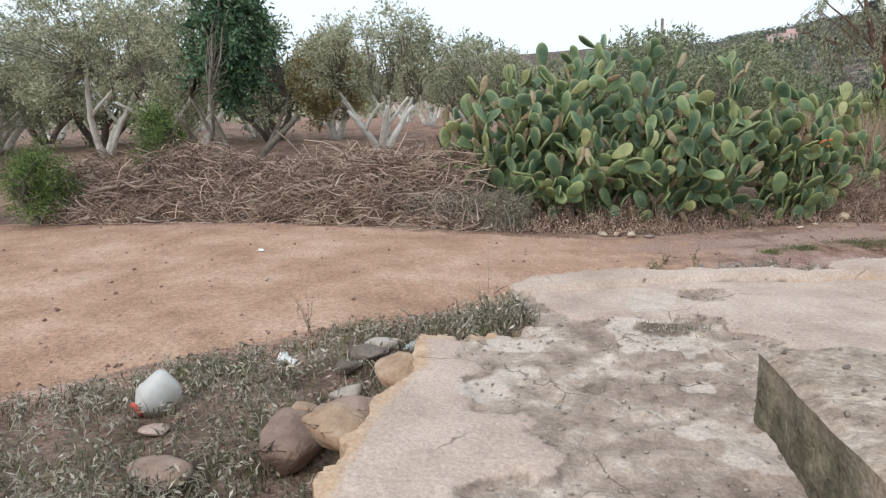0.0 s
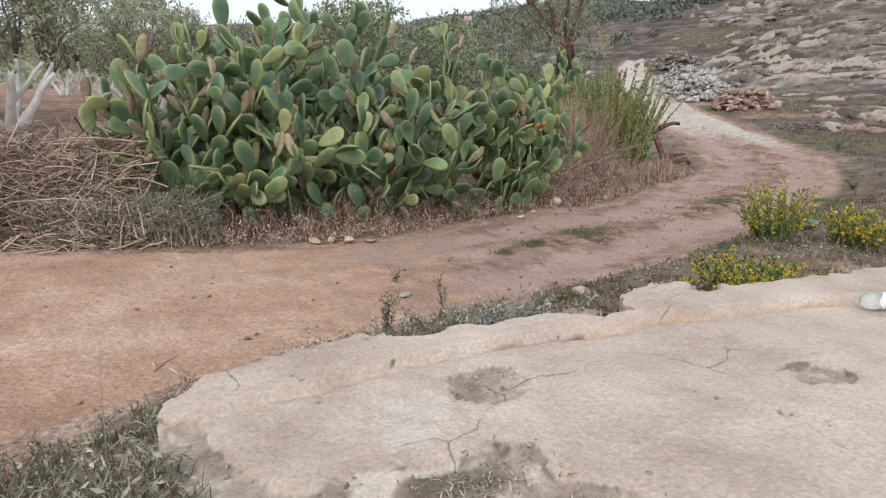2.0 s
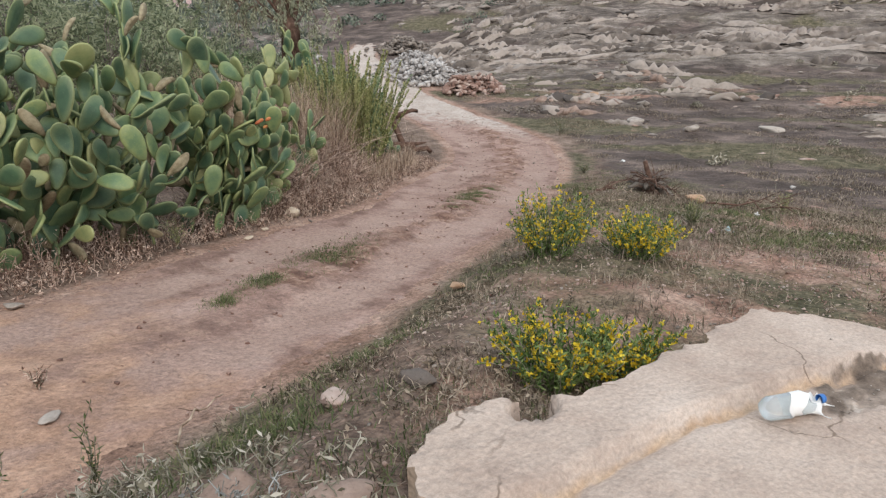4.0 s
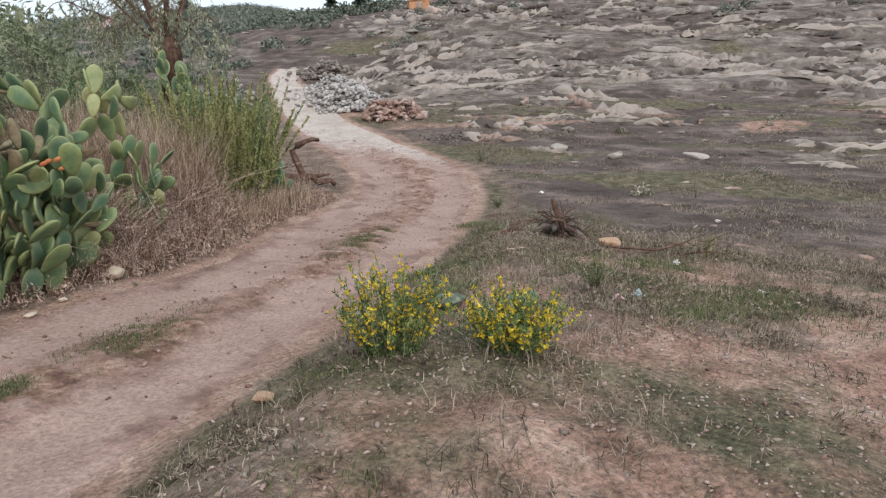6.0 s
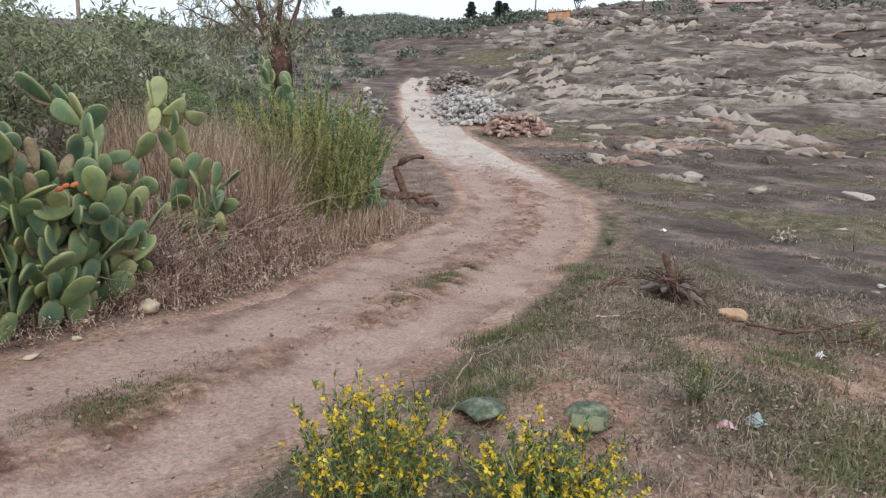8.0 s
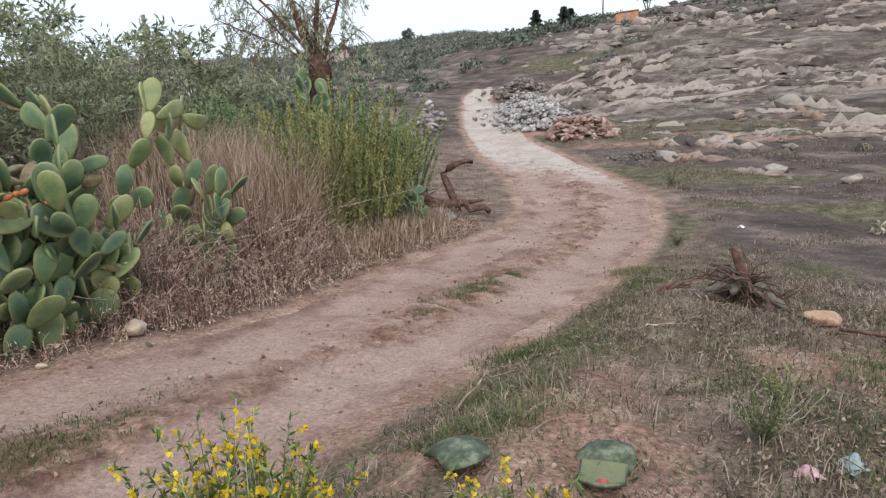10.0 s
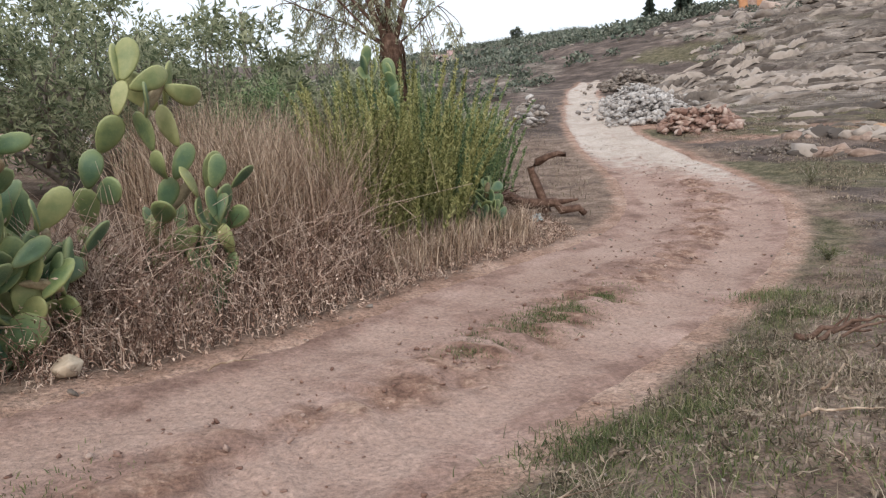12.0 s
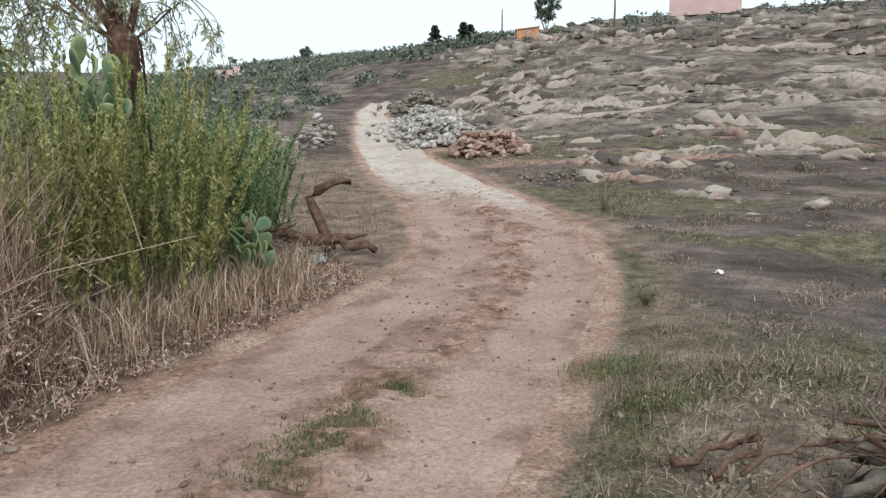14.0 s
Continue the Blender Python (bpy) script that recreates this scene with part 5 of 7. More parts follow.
for k, (a, b, rad) in enumerate([(gp(-6.4, 11.75, 0.05), gp(-4.6, 11.55, 0.03), 0.03), (gp(-5.9, 12.0, 0.55), gp(-4.3, 12.1, 0.62), 0.035), (gp(-2.3, 11.4, 0.1), gp(-0.7, 12.0, 0.6), 0.045), (gp(-3.2, 11.5, 0.05), gp(-1.8, 11.2, 0.04), 0.03),
                                 (gp(-5.2, 11.7, 0.02), gp(-5.1, 12.0, 0.6), 0.025), (gp(-2.7, 11.6, 0.4), gp(-1.6, 11.25, 0.1), 0.04), (gp(-1.2, 11.8, 0.5), gp(0.3, 11.3, 0.25), 0.03), (gp(-7.6, 13.2, 0.5), gp(-6.2, 13.0, 0.35), 0.06),
                                 (gp(-6.3, 11.9, 0.45), gp(-4.9, 11.9, 0.62), 0.04), (gp(-3.9, 11.6, 0.15), gp(-2.4, 11.5, 0.5), 0.03), (gp(-2.0, 11.2, 0.12), gp(-0.9, 11.5, 0.55), 0.04), (gp(-4.9, 11.55, 0.2), gp(-3.4, 11.65, 0.3), 0.03), (gp(-1.1, 11.6, 0.75), gp(0.3, 11.2, 0.35), 0.03)]):
    dead_branch(a, b, rad, "bare grey dead branch lying in the brush", 0.08, 3, M_LIME if k == 7 else M_GREYBRANCH, k)
# grey dead weeds before the cactus
p = scatter(5000, (-0.8, 9.9, 1.6, 12), lambda x, y, o, s: (s > 0) * smooth(o, -0.1, 0.3) * near(x, y, 0.3, 10.9, 0.95))
tangle(p, rng.uniform(0.25, 0.75, len(p)), M_GREYWEED, "grey_weeds", "silvery grey dead weeds beside the brush", "weeds")


# ---- grass of the verge ----
def verge_keep(x, y, o, s):
    clump = smooth(fbm(x * 1.3, y * 1.3, 3, 131), -0.35, 0.6)
    bare = 1 - 0.8 * smooth(fbm(x * 0.5 + 9, y * 0.5, 3, 41), 0.0, 0.6)
    bare = bare * (1 - 0.75 * np.clip(1.2 - ((x - 7.6) / 2.6) ** 2 - ((y - 5.3) / 1.3) ** 2, 0, 1))
    return (s < 0) * smooth(o, 0.05, 0.5) * (~inside(x, y, SLAB)) * (0.15 + 0.85 * clump) * bare * (x > 2.2)


p = scatter(380000, (2.2, 4.6, 17, 14.5), lambda x, y, o, s: verge_keep(x, y, o, s) * (1 - 0.6 * smooth(x, 11, 17)))
cut = rng.random(len(p)) < smooth(fbm(p[:, 0] * 0.9, p[:, 1] * 0.9, 2, 137), -0.8, 0.6)
g, h_ = p[cut], p[~cut]
stuff("grass", blades(g, rng.uniform(0.02, 0.075, len(g)), 0.006, 1.3, 0.7), M_GRASS, "short green and yellowing grass on the verge", "grass")
stuff("dry_grass", blades(h_, rng.uniform(0.02, 0.085, len(h_)), 0.006, 1.5, 0.8), M_VERGEDRY, "short grey-brown dry grass on the verge", "grass")
# taller tufts
tufts = scatter(800, (5.5, 5.5, 16, 12.5), lambda x, y, o, s: (s < 0) * smooth(o, 0.1, 0.5) * (~inside(x, y, SLAB)) * smooth(fbm(x * 1.1, y * 1.1, 2, 139), -0.3, 0.4))
p = np.repeat(tufts, 40, 0) + rng.normal(0, 1, (len(tufts) * 40, 3)) * [0.08, 0.08, 0]
p[:, 2] = height(p[:, 0], p[:, 1])
stuff("dry_grass", blades(p, rng.uniform(0.05, 0.2, len(p)), 0.005, 1.5, 1.1), M_VERGEDRY, "tufts of taller dry grass on the verge", "grass")
p = scatter(16000, (3, 4.4, 14.5, 12.5), lambda x, y, o, s: verge_keep(x, y, o, s) * 0.8)
tangle(p, rng.uniform(0.025, 0.11, len(p)), M_VERGEDRY, "dry_weeds", "low wiry dead weeds over the verge", "weeds")
p = []
for cx, cy, rad in ((14.0, 12.2, 0.6), (13.3, 11.4, 0.5), (9.9, 10.0, 0.5), (10.6, 10.0, 0.55), (9.3, 6.4, 0.6), (10.4, 6.2, 0.8), (9.0, 9.0, 0.5), (11.4, 7.6, 0.8), (8.2, 8.3, 0.5), (4.2, 7.2, 0.5), (3.2, 6.6, 0.5)):
    p.append(rng.normal(0, 0.5, (int(2600 * rad), 2)) * rad * [1, 0.6] + [cx, cy])
p = np.concatenate(p)
p = np.column_stack([p, height(p[:, 0], p[:, 1])])
stuff("grass", blades(p, rng.uniform(0.03, 0.11, len(p)), 0.006, 1.1, 0.9), M_GRASS, "fresh green grass patches on the verge", "grass")
# green patches on the crown of the track
PATCHES = [(5.1, 9.75, 0.32, 0.13), (6.35, 10.3, 0.75, 0.22), (4.5, 9.35, 0.2, 0.1), (11.2, 12.5, 0.85, 0.22), (10.2, 12.0, 0.35, 0.15), (12.2, 13.0, 0.5, 0.15)]
p = []
for cx, cy, a, b in PATCHES:
    n = int(3600 * a)
    q = rng.normal(0, 0.62, (n, 2)) * [a, b * 1.25]
    p.append(np.column_stack([cx + q[:, 0] * 0.88 - q[:, 1] * 0.47, cy + q[:, 0] * 0.47 + q[:, 1] * 0.88]))
p = np.concatenate(p)
p = np.column_stack([p, height(p[:, 0], p[:, 1])])
stuff("grass", blades(p, rng.uniform(0.015, 0.055, len(p)), 0.006, 1.2, 0.6), M_GRASS, "low green grass patches between wheel tracks", "grass")
# slope
p = scatter(520000, (12, 0, 44, 32), lambda x, y, o, s: (s < 0) * smooth(o, 0.3, 1.2) * smooth(fbm(x * 0.9, y * 0.9, 3, 141), -0.3, 0.6) * (1 - 0.7 * smooth(0.9 * x + 0.43 * y, 28, 46)))
stuff("slope_grass", blades(p, rng.uniform(0.03, 0.12, len(p)), 0.013, 1.9, 0.9), M_VERGEDRY, "sparse brown withered grass over the slope", "grass")
p = scatter(60000, (10, 12, 32, 46), lambda x, y, o, s: (s > 0) * smooth(o, 0.2, 0.9) * 0.5)
stuff("slope_grass", blades(p, rng.uniform(0.05, 0.2, len(p)), 0.013, 0.9, 0.7), M_VERGEDRY, "brown withered grass left of the bend", "grass")
# weeds below the slab
p = scatter(17000, (-4.5, 1.0, 0.7, 6.5), lambda x, y, o, s: (s < 0) * smooth(o, 0.05, 0.5) * (~inside(x, y, SLAB)) * (0.25 + 0.75 * smooth(fbm(x * 2, y * 2, 2, 143), -0.4, 0.4)))
tangle(p[::2], rng.uniform(0.03, 0.17, len(p[::2])), M_GREYWEED, "grey_weeds", "wiry grey-green weeds below the slab", "weeds")
stuff("grass", blades(p[1::2], rng.uniform(0.05, 0.2, len(p[1::2])), 0.005, 0.7, 0.6), M_GRASS, "thin green grass below the slab", "grass")
p = scatter(1900, (0.6, 4.9, 3.2, 7.2), lambda x, y, o, s: (s < 0) * smooth(o, 0.0, 0.4) * (~inside(x, y, SLAB)) * near(x, y, 2.2, 5.9, 1.2))
tangle(p[::2], rng.uniform(0.04, 0.2, len(p[::2])), M_GREYWEED, "grey_weeds", "pale branching weeds at the broken slab edge", "weeds")
stuff("grass", blades(p[1::2], rng.uniform(0.04, 0.16, len(p[1::2])), 0.006, 0.7, 0.6), M_GRASS, "green grass at the broken slab edge", "grass")
x, y = rng.normal(2.5, 0.17, 110), rng.normal(5.74, 0.13, 110)
tangle(on_ground(np.column_stack([x, y])), rng.uniform(0.06, 0.18, 110), M_SILVER, "silver_weed", "silvery branching dead weed at the broken slab edge", "weeds")
q = scatter(3500, (0.0, 3.9, 0.9, 4.9), lambda x, y, o, s: near(x, y, 0.42, 4.42, 0.28))
q[:, 2] = np.maximum(q[:, 2], 0.0)
stuff("grass", blades(q[::4], rng.uniform(0.05, 0.15, len(q[::4])), 0.005, 1.2, 0.8), M_GRASS, "grassy tuft growing through the slab edge", "grass")
tangle(q[1::7], rng.uniform(0.06, 0.2, len(q[1::7])), M_GREYWEED, "grey_weeds", "wiry dead weeds growing through the slab edge", "weeds")

x, y = rng.normal(1.5, 0.14, 420), rng.normal(4.13, 0.09, 420)
p = np.column_stack([x, y, slab_top(x, y)[0]])
stuff("grass", blades(p[:60], rng.uniform(0.01, 0.035, 60), 0.005, 1.4, 0.6), M_GRASS, "tiny green weeds in the worn concrete", "grass")
stuff("litter", blades(p[120:], rng.uniform(0.01, 0.04, 300), 0.005, 3.0, 0.8), M_GREYWEED, "dead stalks caught in the worn concrete", "litter")
p = scatter(15000, (-4.5, 1.0, 0.7, 6.0), lambda x, y, o, s: (s < 0) * smooth(o, 0.15, 0.7) * (~inside(x, y, SLAB)) * (0.2 + 0.8 * smooth(fbm(x * 2.4, y * 2.4, 2, 163), -0.3, 0.4)))
stuff("grass", blades(p, rng.uniform(0.03, 0.13, len(p)), 0.006, 1.1, 0.7), M_GRASS, "green grass and weeds beside the slab", "grass")


# ---- stones ----
def stone_thing(name, x, y, size, label, mat=M_STONE, seed=0, sink=0.25, group="", shape=None, turn_=None, z=None, category="stone"):
    r = np.random.default_rng(seed + 300)
    v, t = (STONES_FINE[shape if shape is not None else int(r.integers(3))])
    sx, sy, sz = size if isinstance(size, tuple) else (size, size * r.uniform(0.6, 0.9), size * r.uniform(0.55, 0.85))
    ob = new(name, mesh_of(name, v * [sx, sy, sz] + [0, 0, sz * (0.35 - sink)], t, mat, False))
    ob.matrix_basis = pose(x, y, gz(x, y) if z is None else z, r.uniform(-8, 8), r.uniform(-8, 8), r.uniform(0, 360) if turn_ is None else turn_)
    return tagged(ob, label, category, group)


# broken edge of the slab, seen first from above
for k, (x, y, s, lb, m, z) in enumerate([
        (-0.68, 3.2, (0.52, 0.44, 0.46), "round brown boulder under the slab edge", M_BROWNSTONE, None), (-1.2, 3.02, (0.42, 0.3, 0.24), "smooth dark brown stone in weeds", M_BROWNSTONE, None),
        (-0.42, 3.45, (0.5, 0.4, 0.34), "brown broken stone at the slab edge", M_BROWNSTONE, None), (-0.7, 3.72, (0.3, 0.2, 0.16), "flat pinkish stone beside the slab", M_CRUMB, None),
        (-0.36, 2.95, (0.34, 0.42, 0.4), "crumbling lump of ochre concrete at the slab edge", M_CRUMB, -0.12), (-0.36, 4.62, (0.34, 0.24, 0.2), "pale grey-green stone in grass", M_STONE, None),
        (-0.52, 4.2, (0.24, 0.2, 0.18), "pale rounded stone in green grass", M_STONE, None), (-0.42, 4.42, (0.34, 0.24, 0.2), "grey-brown stone beside the slab", M_STONE, None), (-0.48, 3.9, (0.3, 0.22, 0.18), "grey stone wedged below the slab", M_STONE, None),
        (-0.16, 3.72, (0.36, 0.44, 0.26), "broken lump of ochre concrete", M_CRUMB, -0.12), (-0.75, 2.6, (0.4, 0.3, 0.26), "pink-brown stone below the slab", M_BROWNSTONE, None),
        (0.28, 4.5, (0.24, 0.2, 0.16), "brown stone in dry grass", M_STONE, None), (-1.5, 3.6, (0.2, 0.16, 0.1), "small brown stone in weeds", M_REDSTONE, None),
        (2.95, 5.62, (0.36, 0.24, 0.18), "brown boulder under the broken slab edge", M_BROWNSTONE, None), (2.72, 5.95, (0.3, 0.22, 0.18), "brown rounded boulder at the slab edge", M_BROWNSTONE, None),
        (2.5, 5.44, (0.24, 0.18, 0.2), "grey broken concrete lump at the slab edge", M_STONE, None), (3.45, 5.62, (0.26, 0.2, 0.18), "pale rounded stone at the slab edge", M_RUBBLE, None),
        (2.55, 6.25, (0.22, 0.14, 0.12), "grey-green stone in weeds", M_STONE, None), (3.55, 6.5, (0.24, 0.2, 0.16), "pinkish stone in grass", M_REDSTONE, None), (3.9, 6.25, (0.22, 0.18, 0.14), "brown stone in grass", M_STONE, None),
        (2.69, 7.99, (0.22, 0.14, 0.06), "flat grey stone in the track", M_STONE, None),
        (7.1, 12.3, (0.3, 0.24, 0.24), "pale cream stone beside dry weeds", M_CREAM, None), (2.36, 10.3, (0.34, 0.18, 0.1), "flat yellow-cream stone at the track edge", M_CREAM, None),
        (2.78, 10.2, (0.2, 0.16, 0.14), "cream stone at the track edge", M_CREAM, None), (3.05, 10.22, (0.26, 0.14, 0.08), "flat brown stone at the track edge", M_STONE, None), (2.6, 10.35, (0.14, 0.12, 0.14), "small pale upright stone", M_CREAM, None),
        (12.4, 8.75, (0.5, 0.28, 0.26), "orange-brown block of stone beside a root stump", M_ORANGESTONE, None), (6.1, 8.06, (0.22, 0.16, 0.1), "flat pinkish stone on the verge", M_ORANGESTONE, None),
        (-1.3, 10.65, (0.24, 0.2, 0.14), "brown stone in the bank", M_REDSTONE, None), (5.9, 11.45, (0.16, 0.12, 0.08), "small cream stone at the track edge", M_CREAM, None), (6.3, 11.75, (0.12, 0.1, 0.08), "small pale stone at the track edge", M_CREAM, None),
        (17.6, 8.9, (0.16, 0.14, 0.14), "white stone on the slope", M_PALE, None), (10.9, 6.3, (0.10, 0.09, 0.08), "white stone in grass", M_PALE, None)]):
    stone_thing("stone", x, y, s, lb, m, k, 0.08, "loose stones along the track", z=z)


def pebbles(n, box, keep, size, mat, name, label):
    p = scatter(n, box, keep)
    return stuff(name, strewn(p, rng.uniform(*size, len(p)) * rng.uniform(0.4, 1, len(p)), 0.15), mat, label, "gravel")


pebbles(42000, (-8, 4, 22, 24), lambda x, y, o, s: (o < 0.1) * (0.06 + 0.6 * np.exp(-((o + 1.5) / 0.5) ** 2) * smooth(x, 2, 7)), (0.018, 0.08), M_REDSTONE, "clods", "loose reddish clods and grit on the track")
pebbles(2600, (13, 12, 26, 32), lambda x, y, o, s: (o < 0) * 0.5, (0.02, 0.09), M_STONE, "gravel", "pale gravel on the bend of the track")
pebbles(9000, (2, 4.0, 15, 12), lambda x, y, o, s: (o > 0) * (s < 0) * (~inside(x, y, SLAB)) * 0.45, (0.006, 0.045), M_STONE, "gravel", "small stones scattered over the verge")
pebbles(16000, (3, 3.0, 13, 9), lambda x, y, o, s: (o > 0.1) * (s < 0) * (~inside(x, y, SLAB)) * smooth(fbm(x * 0.7, y * 0.7, 2, 167), -0.2, 0.5), (0.008, 0.045), M_REDSTONE, "clods", "crumbs of reddish soil on the verge")
pebbles(1100, (-8, 9.8, 15, 19), lambda x, y, o, s: (s > 0) * np.exp(-((o - 0.1) / 0.25) ** 2), (0.02, 0.09), M_STONE, "gravel", "small stones along the foot of the weeds")
pebbles(1900, (-4, 1.5, 0, 6), lambda x, y, o, s: (o > -0.4) * (~inside(x, y, SLAB)) * 0.6, (0.015, 0.07), M_REDSTONE, "gravel", "small stones below the slab")
x, y = rng.uniform(-0.2, 5.2, 9000), rng.uniform(0.6, 5.1, 9000)
zz, worn_, *_ = slab_top(x, y)
ok = (rng.random(9000) < 0.015 + 0.8 * worn_) & inside(x, y, SLAB) & (to_edge(x, y, SLAB) > 0.1)
p = np.column_stack([x, y, zz])[ok]
stuff("grit", strewn(p, 0.005 + 0.03 * rng.random(len(p)) ** 3, 0.15), M_STONE, "loose grit and crumbs on worn concrete", "gravel")

u, w = rng.uniform(0.02, 0.98, 700), rng.uniform(0.02, 0.98, 700)
x, y = 1.42 + 2.3 * u - 0.24 * w, 2.90 + 0.42 * u - 2.6 * w
z = 0.352 - 0.29 * smooth(u, 0.12, 0.55) * smooth(1 - w, 0.2, 1.0)
stuff("grit", strewn(np.column_stack([x, y, z]), 0.006 + 0.03 * rng.random(700) ** 2, 0.15), M_STONE, "pebbles set in the rough top of the concrete block", "gravel")

# rocks of the slope
ALONG = math.atan2(0.9, -0.43)


def ledges(n, box, keep, size, stretch, low=0.85):
    p = scatter(n, box, keep)
    out = []
    for q in p:
        v, t = STONES[rng.integers(len(STONES))]
        s = size[0] * (size[1] / size[0]) ** (rng.random() ** 1.8)
        a = ALONG + rng.normal(0, 0.7)
        c, sn = np.cos(a), np.sin(a)
        w = v * [s * rng.uniform(*stretch), s, s * low * rng.uniform(0.6, 1.1)]
        w = w @ np.array([[c, sn, 0], [-sn, c, 0], [0, 0, 1]])
        out.append((w + q - [0, 0, s * low * 0.05], t))
    return join(out)


def band(x, y, lo, mid, hi):
    s = 0.9 * x + 0.43 * y
    return smooth(s, lo, mid) * (1 - smooth(s, mid, hi))


def patchy(x, y):
    return smooth(fbm((0.9 * x + 0.43 * y) * 0.3, (-0.43 * x + 0.9 * y) * 0.08, 3, 151), -0.25, 0.5)


def strata(n, box, keep, length, deep, tall, mat, label):
    """Long broken ledges of bedrock: a sloping back, a crest and a steep front, running with the beds of the hill."""
    p = scatter(n, box, keep)
    m, k = len(p), 14
    sl, tl = 0.9 * p[:, 0] + 0.43 * p[:, 1], -0.43 * p[:, 0] + 0.9 * p[:, 1]
    head = ALONG + radians(42) * smooth(tl, 5, 16) * smooth(sl, 34, 44) + rng.normal(0, 0.14, m)
    ln = length[0] * (length[1] / length[0]) ** (rng.random(m) ** 1.6)
    u = np.linspace(-0.5, 0.5, k)
    wander = np.cumsum(rng.normal(0, 0.05, (m, k)), 1) * ln[:, None] * 0.35
    fx, fy = np.cos(head)[:, None], np.sin(head)[:, None]
    cx = p[:, :1] + fx * u * ln[:, None] - fy * wander
    cy = p[:, 1:2] + fy * u * ln[:, None] + fx * wander
    g = height(cx, cy)
    size = rng.uniform(0.35, 1.0, m)[:, None] ** 1.3
    taper = np.clip(1.15 - np.abs(2 * u) ** 3, 0.12, 1)
    notch = np.where(rng.random((m, k)) < 0.22, 0.35, 1.0)
    h = tall * size * taper * notch * rng.uniform(0.65, 1.1, (m, k))
    w = deep * size * taper * rng.uniform(0.75, 1.25, (m, k))
    rows = []
    for across, up in ((-0.85, -0.12), (-0.4, 0.62), (0.0, 1.0), (0.1, 0.86), (0.17, 0.3), (0.24, -0.45)):
        o = across * w + rng.normal(0, 0.035, (m, k)) * deep
        rows.append(np.stack([cx - fy * o, cy + fx * o, g + up * h + rng.normal(0, 0.06, (m, k)) * h], -1))
    v = np.stack(rows, 2)
    r = len(rows)
    i = np.arange(m * k * r).reshape(m, k, r)
    q = np.stack([i[:, :-1, :-1], i[:, 1:, :-1], i[:, 1:, 1:], i[:, :-1, 1:]], -1).reshape(-1, 4)
    return stuff("rock_ledges", (v.reshape(-1, 3), np.concatenate([q[:, [0, 1, 2]], q[:, [0, 2, 3]]])), mat, label, "rock")


def pale_band(x, y, width):
    s, t = 0.9 * x + 0.43 * y, -0.43 * x + 0.9 * y
    return np.exp(-((s - np.interp(t, [8, 17, 30], [55, 45, 42])) / width) ** 2)


strata(3000, (28, -14, 96, 74), lambda x, y, o, s: (s < 0) * smooth(o, 2.5, 5) * band(x, y, 38, 54, 84) * (0.25 + 0.75 * patchy(x, y)), (1.2, 6.5), 1.0, 0.5, M_LEDGE, "weathered grey-buff ledges of bedrock on the slope")
strata(1500, (28, -14, 76, 60), lambda x, y, o, s: (s < 0) * smooth(o, 2.5, 5) * pale_band(x, y, 4.0), (2.0, 9.0), 2.4, 0.5, M_SHEET, "pale buff bedrock sheets across the slope")
strata(950, (17, -8, 48, 34), lambda x, y, o, s: (s < 0) * smooth(o, 2.5, 5) * smooth(0.9 * x + 0.43 * y, 24, 32) * (1 - smooth(0.9 * x + 0.43 * y, 40, 46)) * smooth(fbm(x * 0.25, y * 0.25, 3, 159), -0.2, 0.6), (0.7, 4.5), 0.6, 0.2, M_LEDGE, "low worn beds of rock in brown grass")
stuff("rocks", ledges(11000, (26, -12, 92, 78), lambda x, y, o, s: (s < 0) * smooth(o, 2, 5) * band(x, y, 38, 54, 72) * patchy(x, y), (0.12, 0.7), (0.8, 1.6), 1.0), M_LEDGE, "broken grey-buff rocks between the ledges", "rock")
stuff("rocks", ledges(11000, (40, -25, 140, 110), lambda x, y, o, s: (s < 0) * band(x, y, 54, 72, 130) * (0.3 + 0.6 * patchy(x, y)), (0.3, 1.7), (0.8, 1.5), 1.0), M_LEDGE, "grey boulders strewn below the hilltop", "rock")
stuff("rocks", ledges(4200, (15, -2, 46, 34), lambda x, y, o, s: (s < 0) * smooth(o, 1.5, 4) * smooth(0.9 * x + 0.43 * y, 22, 36) * smooth(fbm(x * 0.35, y * 0.35, 3, 153), -0.1, 0.7), (0.04, 0.4), (0.9, 1.9), 0.65), M_LEDGE, "scattered small stones in brown grass", "rock")
stuff("rocks", ledges(900, (12, -2, 40, 30), lambda x, y, o, s: (s < 0) * smooth(o, 1.5, 4) * 0.6, (0.05, 0.35), (1.0, 2.0), 0.6), M_REDSTONE, "reddish stones scattered on the slope", "rock")
stuff("rocks", ledges(1200, (16, 25, 60, 90), lambda x, y, o, s: (s > 0) * smooth(o, 0.8, 3) * 0.4, (0.1, 0.7), (1.0, 2.0), 0.7), M_STONE, "stones beyond the bend of the track", "rock")
stuff("rocks", ledges(2600, (48, 36, 80, 64), lambda x, y, o, s: np.clip(1.2 - ((x - 60) / 9) ** 2 - ((y - 50) / 7) ** 2, 0, 1), (0.3, 1.9), (0.8, 1.3), 1.05), M_SHEET, "pinkish boulder field below the orange shelter", "rock")
